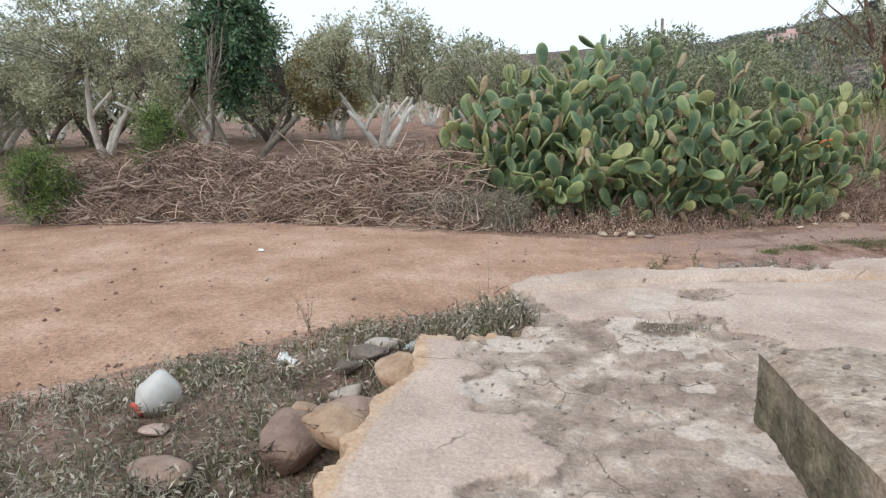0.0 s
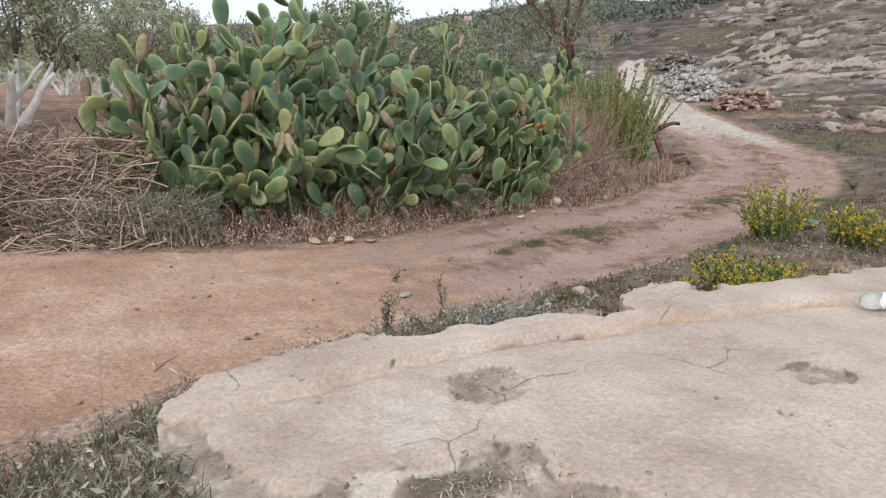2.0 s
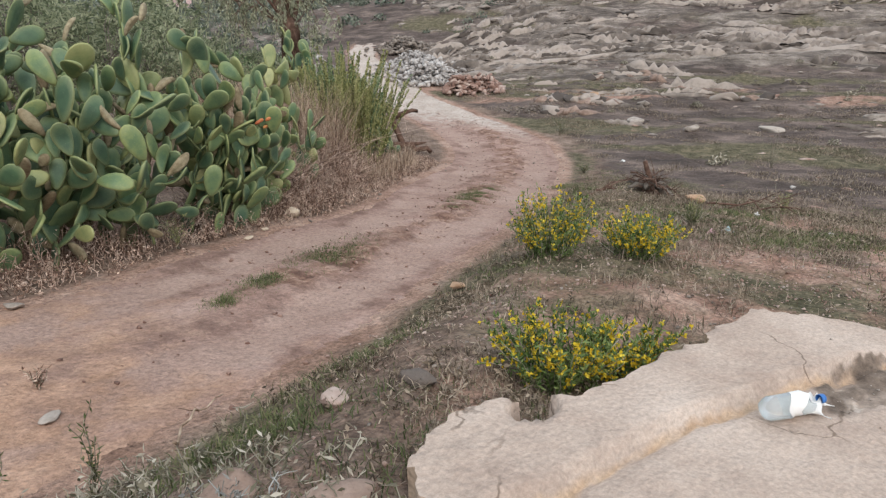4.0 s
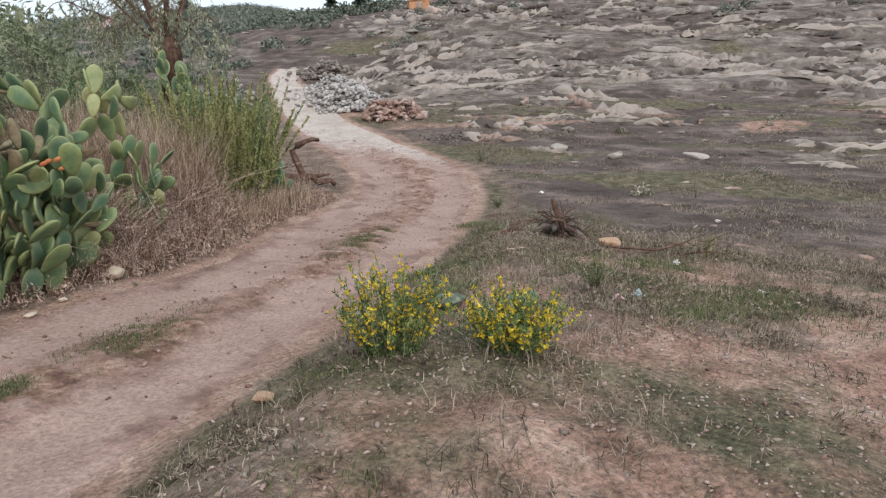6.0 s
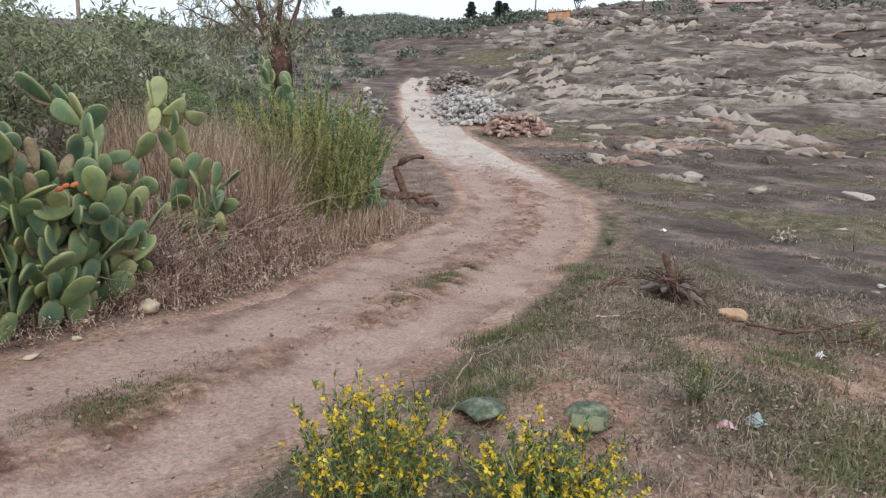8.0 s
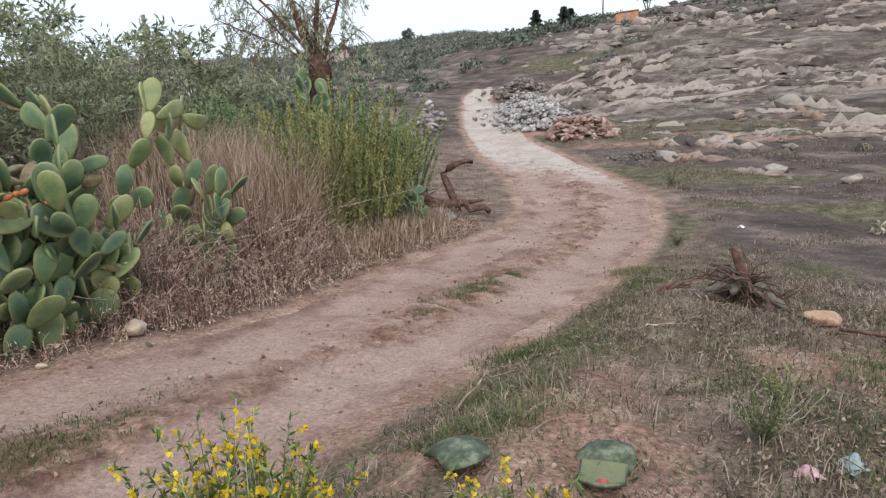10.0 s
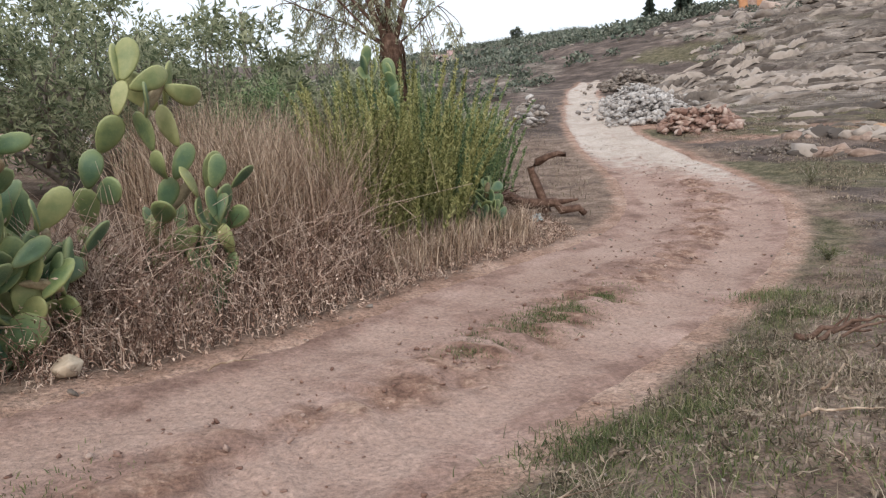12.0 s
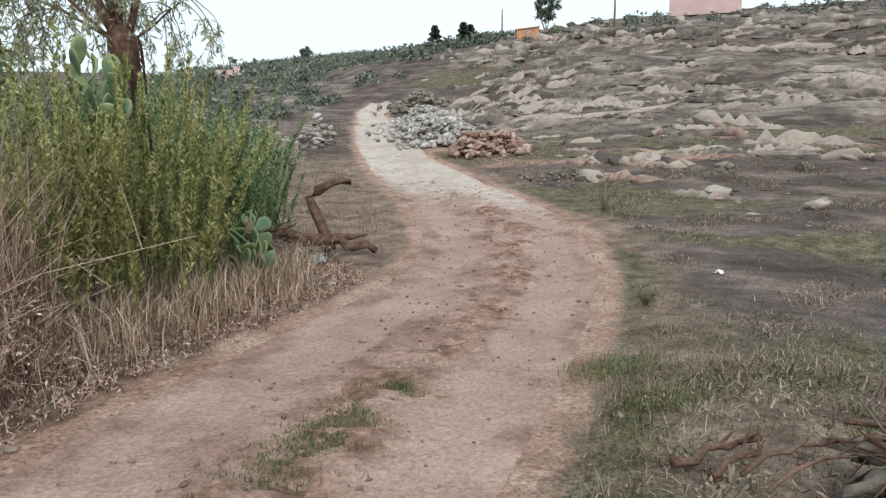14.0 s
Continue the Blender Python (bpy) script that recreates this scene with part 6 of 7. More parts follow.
for k, (x, y, s, m) in enumerate([(26.2, 17.6, (1.0, 0.7, 0.5), M_STONE), (29.0, 18.9, (0.9, 0.6, 0.45), M_STONE), (30.4, 22.2, (0.75, 0.5, 0.5), M_ORANGESTONE), (26.5, 12.6, (1.1, 0.6, 0.5), M_STONE), (33.5, 15.3, (1.4, 0.7, 0.5), M_REDSTONE),
                                  (24.6, 14.6, (0.9, 0.5, 0.4), M_STONE), (31.0, 10.5, (1.2, 0.7, 0.5), M_STONE), (57.0, 50.0, (2.6, 1.9, 2.2), M_REDSTONE), (60.5, 46, (2.4, 2.0, 2.0), M_STONE), (64, 50, (2.5, 1.8, 2.0), M_STONE), (67, 44, (2.4, 1.7, 1.8), M_STONE), (22.4, 6.0, (0.7, 0.45, 0.35), M_REDSTONE)]):
    stone_thing("boulder", x, y, s, "weathered boulder with pale edges on the slope" if m is M_STONE else "reddish boulder standing out of the slope", m, 50 + k, 0.2, "boulders on the slope", category="boulder")


def outcrop(x, y, n, length, depth, label, seed):
    """Angular rocks breaking out of the ground along the slope."""
    r = np.random.default_rng(seed)
    thing = empty("rock_outcrop", pose(x, y, gz(x, y)), label, "rock", "outcrops on the slope")
    meshes = [mesh_of("rock", *s, M_LEDGE if k % 3 else M_BROWNSTONE) for k, s in enumerate(STONES_FINE + STONES[:5])]
    for k in range(n):
        u, w = r.uniform(-0.5, 0.5) * length, r.normal(0, 0.3) * depth
        px, py = u * math.cos(ALONG) + w * math.sin(ALONG), u * math.sin(ALONG) - w * math.cos(ALONG)
        s = r.uniform(0.35, 1.1)
        z = gz(x + px, y + py) - gz(x, y)
        part("rock", meshes[int(r.integers(len(meshes)))], thing, "", pose(px, py, z - 0.06 * s, r.uniform(-25, 25), r.uniform(-25, 25), math.degrees(ALONG) + r.normal(0, 35)) @ Matrix.Diagonal((s * r.uniform(1.0, 1.7), s, s * r.uniform(0.8, 1.2), 1)))
    return thing


outcrop(28.2, 21.7, 36, 3.4, 0.9, "low buff outcrop of cracked rock on the slope", 1)
outcrop(32.5, 16.0, 18, 3.2, 1.0, "small reddish-buff outcrop in brown grass", 2)
outcrop(35.5, 23.5, 22, 4.2, 1.2, "low pale outcrop across the slope", 3)
outcrop(25.8, 20.4, 12, 1.8, 0.5, "row of small pale rocks near the bend", 4)


def heap(n, line, width, tall, size, mat, name, label, seed):
    r = np.random.default_rng(seed)
    a, b = np.array(line[0]), np.array(line[1])
    u, w = r.uniform(0, 1, n), r.normal(0, 0.42, n)
    d = unit(b - a)
    xy = a + (b - a) * u[:, None] + np.array([d[1], -d[0]]) * (w * width)[:, None]
    z = land(xy[:, 0], xy[:, 1]) + r.uniform(0, 1, n) * tall * np.exp(-(w / 0.55) ** 2) * np.clip(np.minimum(u, 1 - u) * 6, 0.2, 1)
    return stuff(name, strewn(np.column_stack([xy, z]), r.uniform(*size, n), 0.1), mat, label, "rubble")


heap(1500, ((28.0, 30.4), (33.4, 38.6)), 2.3, 0.95, (0.1, 0.5), M_PALE, "rubble_heap", "heap of pale broken stone beside the track", 1)
heap(560, ((26.7, 28.6), (29.0, 26.9)), 1.2, 0.75, (0.1, 0.55), M_REDSTONE, "rubble_heap", "heap of red-brown stones beside the track", 2)
heap(520, ((35.6, 41.6), (39.2, 45.6)), 2.2, 0.9, (0.15, 0.6), M_STONE, "rubble_heap", "heap of pinkish stone further up the track", 3)
heap(160, ((24.5, 23.0), (26.8, 21.6)), 1.2, 0.06, (0.05, 0.2), M_STONE, "rubble", "low scatter of pale stones at the bend", 4)


def dry_wall():
    r = np.random.default_rng(5)
    thing = empty("stone_wall", pose(26.0, 37.0, gz(26.0, 37.0)), "tumbled low wall of pale stones beside the track", "wall")
    inv = thing.matrix_basis.inverted()
    meshes = [mesh_of("stone", *s, M_PALE if k % 2 else M_STONE) for k, s in enumerate(STONES)]
    for k in range(130):
        u = r.uniform(0, 2)
        x, y = (22.6 + 3.6 * u, 35.6 + 0.9 * u) if u < 1 else (25.5 + 4.9 * (u - 1), 37.0 + 7.2 * (u - 1))
        x, y, u = x + r.normal(0, 0.25), y + r.normal(0, 0.3), u / 2
        s = r.uniform(0.25, 0.7)
        part("stone", meshes[int(r.integers(len(meshes)))], thing, "", inv @ Matrix.Translation((x, y, gz(x, y) + r.choice([0.05, 0.3, 0.5]) * (1 - 0.5 * abs(u - 0.5)))) @ pose(0, 0, 0, r.uniform(-30, 30), r.uniform(-30, 30), r.uniform(0, 360)) @ Matrix.Diagonal((s, s * 0.8, s * 0.8, 1)))
    return thing


dry_wall()


# ---- yellow-flowered bushes ----
def flower_bush(x, y, wide, tall, seed, label, stems=110):
    r = np.random.default_rng(seed)
    thing = empty("flowering_bush", pose(x, y, gz(x, y)), label, "bush", "yellow-flowered bushes")
    a, u = r.uniform(0, 2 * np.pi, stems), np.sqrt(r.uniform(0, 1, stems))
    foot = np.stack([np.cos(a) * u * wide * 0.35, np.sin(a) * u * wide * 0.35, np.zeros(stems) - 0.02], -1)
    h = tall * r.uniform(0.55, 1.05, stems) * (1 - 0.2 * u)
    out = np.stack([np.cos(a), np.sin(a)], -1) * (u * wide * 0.4)[:, None] + r.normal(0, 0.05, (stems, 2))
    k = np.linspace(0, 1, 6)
    path = foot[:, None] + np.concatenate([out[:, None] * (k ** 1.3)[None, :, None], (k[None] * h[:, None])[..., None]], -1) + r.normal(0, 0.008, (stems, 6, 3))
    part("stem_thicket", mesh_of("stem_thicket", *tubes(path, np.broadcast_to(np.linspace(0.004, 0.0018, 6), (stems, 6)), 3), M_GREYWEED), thing)

    def along(n, lo, hi):
        s = r.integers(0, stems, n)
        f = r.uniform(lo, hi, n) * 5
        i = np.floor(f).astype(int).clip(0, 4)
        return path[s, i] + (path[s, i + 1] - path[s, i]) * (f - i)[:, None]
    n = stems * 46
    q = along(n, 0.1, 1.0)
    part("foliage", mesh_of("foliage", *leaves(q, r.normal(0, 0.7, (n, 3)) + [0, 0, 0.8], r.uniform(0.025, 0.05, n), 0.011, r.normal(size=(n, 3))), M_FRESHLEAF), thing)
    n = stems * 5
    q = np.repeat(along(n, 0.5, 1.0) + r.normal(0, 0.012, (n, 3)), 4, 0)
    d = r.normal(size=(n * 4, 3)) + [0, 0, 0.2]
    part("blossom", mesh_of("blossom", *leaves(q, d, 0.021, 0.017), M_FLOWER), thing, "small bright yellow flowers")
    return thing


flower_bush(6.72, 7.5, 0.5, 0.7, 1, "upright bush covered in small yellow flowers")
flower_bush(7.3, 6.92, 0.56, 0.46, 2, "low spreading bush with yellow flowers and grey stems")
flower_bush(4.5, 5.85, 0.55, 0.42, 3, "low bush with yellow flowers beside the slab", 90)
flower_bush(4.85, 5.65, 0.42, 0.3, 4, "small sparse bush with yellow flowers beside the slab", 60)


def herb(x, y, tall, wide, n, mat, label, seed, name="weed", leafy=14):
    """A single upright weed."""
    r = np.random.default_rng(seed + 900)
    thing = empty(name, pose(x, y, gz(x, y)), label, "weed", "single weeds")
    k = np.linspace(0, 1, 6)
    a = r.uniform(0, 6.28, n)
    path = np.concatenate([(np.stack([np.cos(a), np.sin(a)], -1) * (wide * r.uniform(0.2, 1, n))[:, None])[:, None] * (k ** 1.3)[None, :, None], (k[None] * (tall * r.uniform(0.6, 1, n))[:, None])[..., None]], -1) + r.normal(0, 0.01, (n, 6, 3))
    tagged(part("stem_thicket", mesh_of("stem_thicket", *tubes(path, np.broadcast_to(np.linspace(0.004, 0.0015, 6), (n, 6)), 3), M_GREYWEED), thing), kind="stuff")
    m = n * leafy
    s, f = r.integers(0, n, m), r.uniform(0.15, 1, m) * 5
    i = np.floor(f).astype(int).clip(0, 4)
    q = path[s, i] + (path[s, i + 1] - path[s, i]) * (f - i)[:, None]
    part("foliage", mesh_of("foliage", *leaves(q, r.normal(0, 0.7, (m, 3)) + [0, 0, 0.6], r.uniform(0.02, 0.05, m), 0.009), mat), thing)
    return thing


herb(2.15, 6.95, 0.42, 0.12, 12, M_GRASS, "thin yellow-green weed at the track edge", 1, leafy=22)
herb(2.55, 6.85, 0.45, 0.08, 6, M_GRASS, "thin yellow-green weed at the slab edge", 2, leafy=20)
herb(0.35, 4.75, 0.75, 0.12, 2, M_DRYWEED, "tall thin dry stalk at the slab edge", 3, leafy=4)
herb(11.0, 7.0, 0.75, 0.3, 4, M_DRYWEED, "tall branched dry thistle on the verge", 4, leafy=16)
herb(13.4, 7.7, 0.35, 0.2, 26, M_SHRUB, "small bright green weed clump on the slope", 5, leafy=18)
herb(9.65, 7.5, 0.36, 0.16, 16, M_SHRUB, "yellow-green leafy weed on the verge", 7, leafy=20)
herb(9.3, 7.35, 0.3, 0.3, 40, M_GRASS, "grey-green weed clump on the verge", 6, leafy=18)
herb(20.5, 10.4, 1.0, 0.4, 10, M_GREYWEED, "tall pale dry thistle on the slope", 8, leafy=14)
herb(-1.05, 5.5, 0.4, 0.2, 5, M_DRYWEED, "dry wiry weed at the track edge", 9, leafy=10)
herb(-2.9, 11.55, 0.3, 0.15, 14, M_SHRUB, "small green weed in the brush", 10, leafy=14)
herb(4.95, 11.35, 0.4, 0.25, 20, M_SHRUB, "fresh green weed under the cactus", 11, leafy=14)
herb(2.75, 8.45, 0.14, 0.08, 10, M_DRYWEED, "small dry tuft in the track", 12, leafy=12)
herb(16.3, 13.4, 0.25, 0.3, 30, M_GRASS, "yellow-green weed clump at the bend", 13, leafy=14)
herb(21.8, 18.0, 0.6, 0.5, 40, M_GRASS, "yellow-green weed clump beside the track", 14, leafy=14)

# ---- dead wood ----
dead_branch(gp(14.35, 19.45, 0.25), gp(15.85, 18.35, 0.1), 0.15, "thick brown fallen log beside the track", 0.1, 1, M_BARK, 11, "fallen_log")


def bent_trunk():
    x, y = 15.1, 19.0
    p = np.array([(0.12, 0, -0.05), (0.06, 0, 0.3), (-0.1, 0.02, 0.62), (-0.16, 0, 0.85), (-0.02, 0, 1.0), (0.2, -0.03, 1.1), (0.38, -0.05, 1.16), (0.55, -0.05, 1.14)])
    v, t = tubes([p], [[0.13, 0.095, 0.08, 0.085, 0.08, 0.072, 0.06, 0.035]], 9)
    v = v + 0.012 * rng.normal(size=v.shape)
    ob = new("bent_trunk", mesh_of("bent_trunk", v, t, M_BARK, True))
    ob.matrix_basis = pose(x, y, gz(x, y) + 0.12, 0, 0, -38)
    return tagged(ob, "bent broken brown trunk rising from a log", "trunk", "dead wood")


bent_trunk()
for k, (a, b, rad) in enumerate([(gp(13.5, 19.0, 0.5), gp(14.9, 19.1, 0.3), 0.03), (gp(13.2, 18.4, 0.3), gp(14.6, 19.0, 0.4), 0.025), (gp(13.8, 18.2, 0.05), gp(14.6, 17.7, 0.05), 0.025), (gp(13.6, 18.9, 0.1), gp(14.4, 18.6, 0.5), 0.02), (gp(13.0, 18.6, 0.15), gp(14.2, 18.6, 0.2), 0.02)]):
    dead_branch(a, b, rad, "brown dead branch beside the fallen log", 0.05, 4, M_BARK, 20 + k)
p = scatter(1500, (12.6, 17.4, 15.6, 20), lambda x, y, o, s: (s > 0) * (o > 0.1) * near(x, y, 14.0, 18.6, 0.9))
tangle(p, rng.uniform(0.1, 0.45, len(p)), M_DRYWOOD, "brush_pile", "dry twigs and litter round the fallen log", "brush")


def root_stump(x, y):
    """A torn-out stump: splintered grey wood at the base, a leaning brown stub, and dry shoots all round."""
    r = np.random.default_rng(77)
    thing = empty("root_stump", pose(x, y, gz(x, y)) @ Matrix.Diagonal((1.08, 1.08, 1.08, 1)), "uprooted tree stump with splintered grey wood and tangled shoots", "stump")
    body = np.array([(0.03, 0, 0.0), (0.0, 0, 0.2), (-0.02, 0.02, 0.33), (-0.06, 0.05, 0.44), (-0.09, 0.07, 0.56)])
    v, t = tubes([body], [[0.15, 0.095, 0.045, 0.039, 0.036]], 11)
    v = v + 0.02 * fbm(v[:, 0] * 9 + v[:, 1] * 7, v[:, 2] * 9, 3, 12)[:, None] * [1, 1, 0.3]
    part("stub", mesh_of("stub", v, t, M_BARK, True), thing, "broken brown stub")
    for k in range(11):
        a = k * 0.57 + r.normal(0, 0.15)
        ln = r.uniform(0.25, 0.42)
        d = np.array([math.cos(a), math.sin(a), r.normal(0.1, 0.15)])
        p = np.array([d * 0.05 + [0, 0, 0.12], d * ln * 0.6 + [0, 0, 0.12], d * ln + [0, 0, r.uniform(0.03, 0.1)]])
        v, t = tubes([p], [[0.055, 0.045, 0.014]], 6)
        v = v + 0.014 * r.normal(size=v.shape)
        part("splinter", mesh_of("splinter", v, t, M_OLIVEBARK, False), thing)
    for k in range(75):
        a = r.uniform(0, 6.28)
        q = limb(r, (0.08 * math.cos(a), 0.08 * math.sin(a), r.uniform(0.12, 0.32)), (math.cos(a), math.sin(a), r.normal(0.4, 0.5)), r.uniform(0.12, 0.36), 6, 0.7, -0.4)
        q[:, 2] = np.maximum(q[:, 2], 0.02)
        part("root", mesh_of("root", *tubes([q], [np.linspace(r.uniform(0.005, 0.013), 0.003, 6)], 4), M_BARK if k % 3 else M_OLIVEBARK, True), thing)
    return thing


root_stump(12.55, 9.62)
for k, (a, b, rad) in enumerate([(gp(12.45, 9.9, 0.38), gp(12.28, 9.0, 0.06), 0.017), (gp(12.4, 9.8, 0.33), gp(12.1, 9.05, 0.12), 0.014), (gp(12.6, 9.75, 0.3), gp(12.5, 8.95, 0.04), 0.018), (gp(12.5, 9.7, 0.25), gp(12.2, 9.2, 0.02), 0.014),
                                 (gp(12.1, 10.25, 0.12), gp(12.55, 9.9, 0.25), 0.015), (gp(11.95, 10.05, 0.2), gp(12.5, 9.85, 0.22), 0.012), (gp(12.3, 8.5, 0.06), gp(12.75, 7.3, 0.15), 0.02), (gp(12.5, 8.2, 0.06), gp(13.2, 7.6, 0.25), 0.014),
                                 (gp(12.35, 10.75, 0.04), gp(12.75, 10.45, 0.06), 0.03), (gp(12.2, 10.45, 0.05), gp(12.6, 10.3, 0.08), 0.022)]):
    dead_branch(a, b, rad, "dark dead branch beside the uprooted stump", 0.04, 5, M_BARK, 40 + k)
for k, (a, b) in enumerate([((8.3, 8.9), (9.3, 9.4)), ((3.0, 7.15), (3.5, 7.6)), ((8.0, 12.1), (8.4, 12.2)), ((10.6, 9.3), (11.1, 9.2)), ((12.0, 9.6), (12.3, 10.1)), ((0.5, 6.9), (0.7, 6.4)), ((11.1, 9.55), (11.6, 9.75)), ((-0.05, 4.3), (0.2, 3.95))]):
    dead_branch(gp(*a, 0.02), gp(*b, 0.10 if k == 0 else 0.03), 0.009, "thin pale dry stick on the ground", 0.04, 1, M_DRYGRASS, 60 + k, "dry_stick")


# ---- litter ----
M_MILKY = material("milky_plastic", [(0.3, (0.52, 0.50, 0.46)), (0.6, (0.68, 0.67, 0.63))], 6, 0.35, 0.1, 20, trans=0.3)
M_REDPLASTIC = material("red_plastic", [(0.3, (0.45, 0.05, 0.04)), (0.7, (0.60, 0.10, 0.07))], 5, 0.4, 0.0)
M_BLUEPLASTIC = material("blue_plastic", [(0.3, (0.03, 0.13, 0.40)), (0.7, (0.08, 0.24, 0.55))], 5, 0.35, 0.0)
M_WHITE = material("white_paper", [(0.3, (0.66, 0.65, 0.62)), (0.7, (0.80, 0.79, 0.77))], 8, 0.7, 0.2, 30)
M_PINK = material("pink_bag", [(0.3, (0.50, 0.26, 0.28)), (0.7, (0.70, 0.48, 0.48))], 9, 0.5, 0.3, 40)
M_AQUA = material("pale_blue_bag", [(0.3, (0.20, 0.27, 0.27)), (0.7, (0.42, 0.49, 0.48))], 9, 0.4, 0.3, 40)
M_RIND = material("melon_rind", [(0.38, (0.04, 0.055, 0.032)), (0.5, (0.085, 0.105, 0.06)), (0.62, (0.20, 0.215, 0.14))], 14, 0.5, 0.2, 30)
M_FLESH = material("pale_melon_flesh", [(0.3, (0.13, 0.14, 0.07)), (0.7, (0.22, 0.225, 0.12))], 9, 0.6, 0.2, 40)
M_REDFLESH = material("red_melon_flesh", [(0.3, (0.42, 0.05, 0.04)), (0.7, (0.56, 0.12, 0.09))], 12, 0.5, 0.3, 60)
M_CLEAR = bpy.data.materials.new("clear_plastic")
M_CLEAR.use_nodes = True
bs = M_CLEAR.node_tree.nodes["Principled BSDF"]
bs.inputs["Base Color"].default_value, bs.inputs["Transmission Weight"].default_value = (0.86, 0.90, 0.90, 1), 0.75
bs.inputs["Roughness"].default_value, bs.inputs["IOR"].default_value = 0.18, 1.2


def lathe(profile, sides=20, dent=0.0, seed=0):
    """A turned shape from (radius, height) pairs."""
    pr = np.array(profile, float)
    a = np.arange(sides) * 2 * np.pi / sides
    v = np.stack([pr[:, None, 0] * np.cos(a), pr[:, None, 0] * np.sin(a), np.broadcast_to(pr[:, None, 1], (len(pr), sides))], -1).reshape(-1, 3)
    if dent:
        v = v * (1 + dent * fbm(v[:, 0] * 14 + seed, v[:, 1] * 14 + v[:, 2] * 11, 3, seed))[:, None]
    k, j = np.arange(len(pr) - 1)[:, None] * sides, np.arange(sides)[None]
    j2 = (np.arange(sides)[None] + 1) % sides
    return v, np.stack([k + j, k + j2, k + sides + j2, k + sides + j], -1).reshape(-1, 4)


def bottle(name, at, label, length, rad, body, cap, wrap=None, dent=0.06, seed=0):
    thing = empty(name, at, label, "bottle", "litter")
    part("body", mesh_of("body", *lathe([(0.001, 0), (rad * 0.8, 0), (rad, 0.02), (rad, length * 0.3), (rad * 0.93, length * 0.45), (rad, length * 0.6), (rad * 0.9, length * 0.74), (rad * 0.35, length * 0.88), (rad * 0.32, length * 0.95)], 22, dent, seed), body, True), thing)
    part("cap", mesh_of("cap", *lathe([(rad * 0.4, length * 0.93), (rad * 0.42, length * 0.95), (rad * 0.42, length * 1.0), (0.001, length * 1.0)], 16), cap, False), thing, "screw cap")
    if wrap:
        part("wrapper", mesh_of("wrapper", *lathe([(rad * 1.02, length * 0.32), (rad * 0.97, length * 0.45), (rad * 1.02, length * 0.58)], 22, dent, seed), wrap, True), thing, "torn white label")
    return thing


bottle("plastic_jug", pose(-1.52, 3.92, gz(-1.52, 3.92) + 0.17, 112, 0, -38), "milky plastic jug with red cap lying in weeds", 0.25, 0.105, M_MILKY, M_REDPLASTIC, None, 0.1, 3)
bottle("plastic_bottle", pose(4.2, 4.72, SLAB_Z + 0.05, 88, 0, 62), "crushed clear plastic bottle with blue cap on concrete", 0.26, 0.043, M_CLEAR, M_BLUEPLASTIC, M_WHITE, 0.28, 5)
bottle("plastic_bottle", pose(0.02, 4.66, gz(0.02, 4.66) + 0.06, 86, 0, -70), "faded pale blue plastic bottle in grass", 0.22, 0.034, M_CLEAR, M_AQUA, None, 0.2, 6)


def scrap(x, y, size, mat, label, seed, name="crumpled_bag", z=None):
    """A crumpled thin sheet."""
    n = 12
    gx, gy = np.meshgrid(np.linspace(-1, 1, n), np.linspace(-1, 1, n))
    px = gx * (0.8 + 0.3 * vnoise(gx * 2 + seed, gy * 2, seed)) * size
    py = gy * (0.6 + 0.35 * vnoise(gx * 2, gy * 2 + seed, seed + 1)) * size
    pz = (0.22 + 0.5 * np.abs(fbm(gx * 1.9 + seed, gy * 1.9, 3, seed + 2))) * size * np.clip(1.2 - gx ** 2 - gy ** 2, 0, 1) + 0.008
    i = np.arange(n * n).reshape(n, n)
    q = np.stack([i[:-1, :-1], i[:-1, 1:], i[1:, 1:], i[1:, :-1]], -1).reshape(-1, 4)
    ob = new(name, mesh_of(name, np.stack([px, py, pz], -1).reshape(-1, 3), q, mat, False))
    so = ob.modifiers.new("thickness", "SOLIDIFY")
    so.thickness = 0.004
    ob.location = (x, y, (gz(x, y) if z is None else z) + 0.01)
    return tagged(ob, label, "litter", "litter")


scrap(-0.98, 4.42, 0.09, M_WHITE, "crumpled white plastic scrap on bare soil", 1)
scrap(4.42, 4.62, 0.08, M_WHITE, "crumpled white wrapper beside a bottle", 2, z=SLAB_Z)
scrap(9.16, 7.05, 0.08, M_PINK, "crumpled pinkish bag in grass", 3)
scrap(9.45, 7.0, 0.09, M_AQUA, "crumpled pale blue-green bag in grass", 4)
scrap(14.6, 18.3, 0.2, M_AQUA, "pale lilac plastic bag near a log", 5)
scrap(16.1, 19.25, 0.07, M_WHITE, "white paper cup scrap beside the track", 6)
scrap(12.0, 7.6, 0.07, M_WHITE, "small white scrap in grass", 7)
scrap(18.5, 13.6, 0.08, M_WHITE, "small white scrap on the slope", 8)
scrap(-2.4, 8.9, 0.05, M_WHITE, "tiny white scrap on the track", 9)


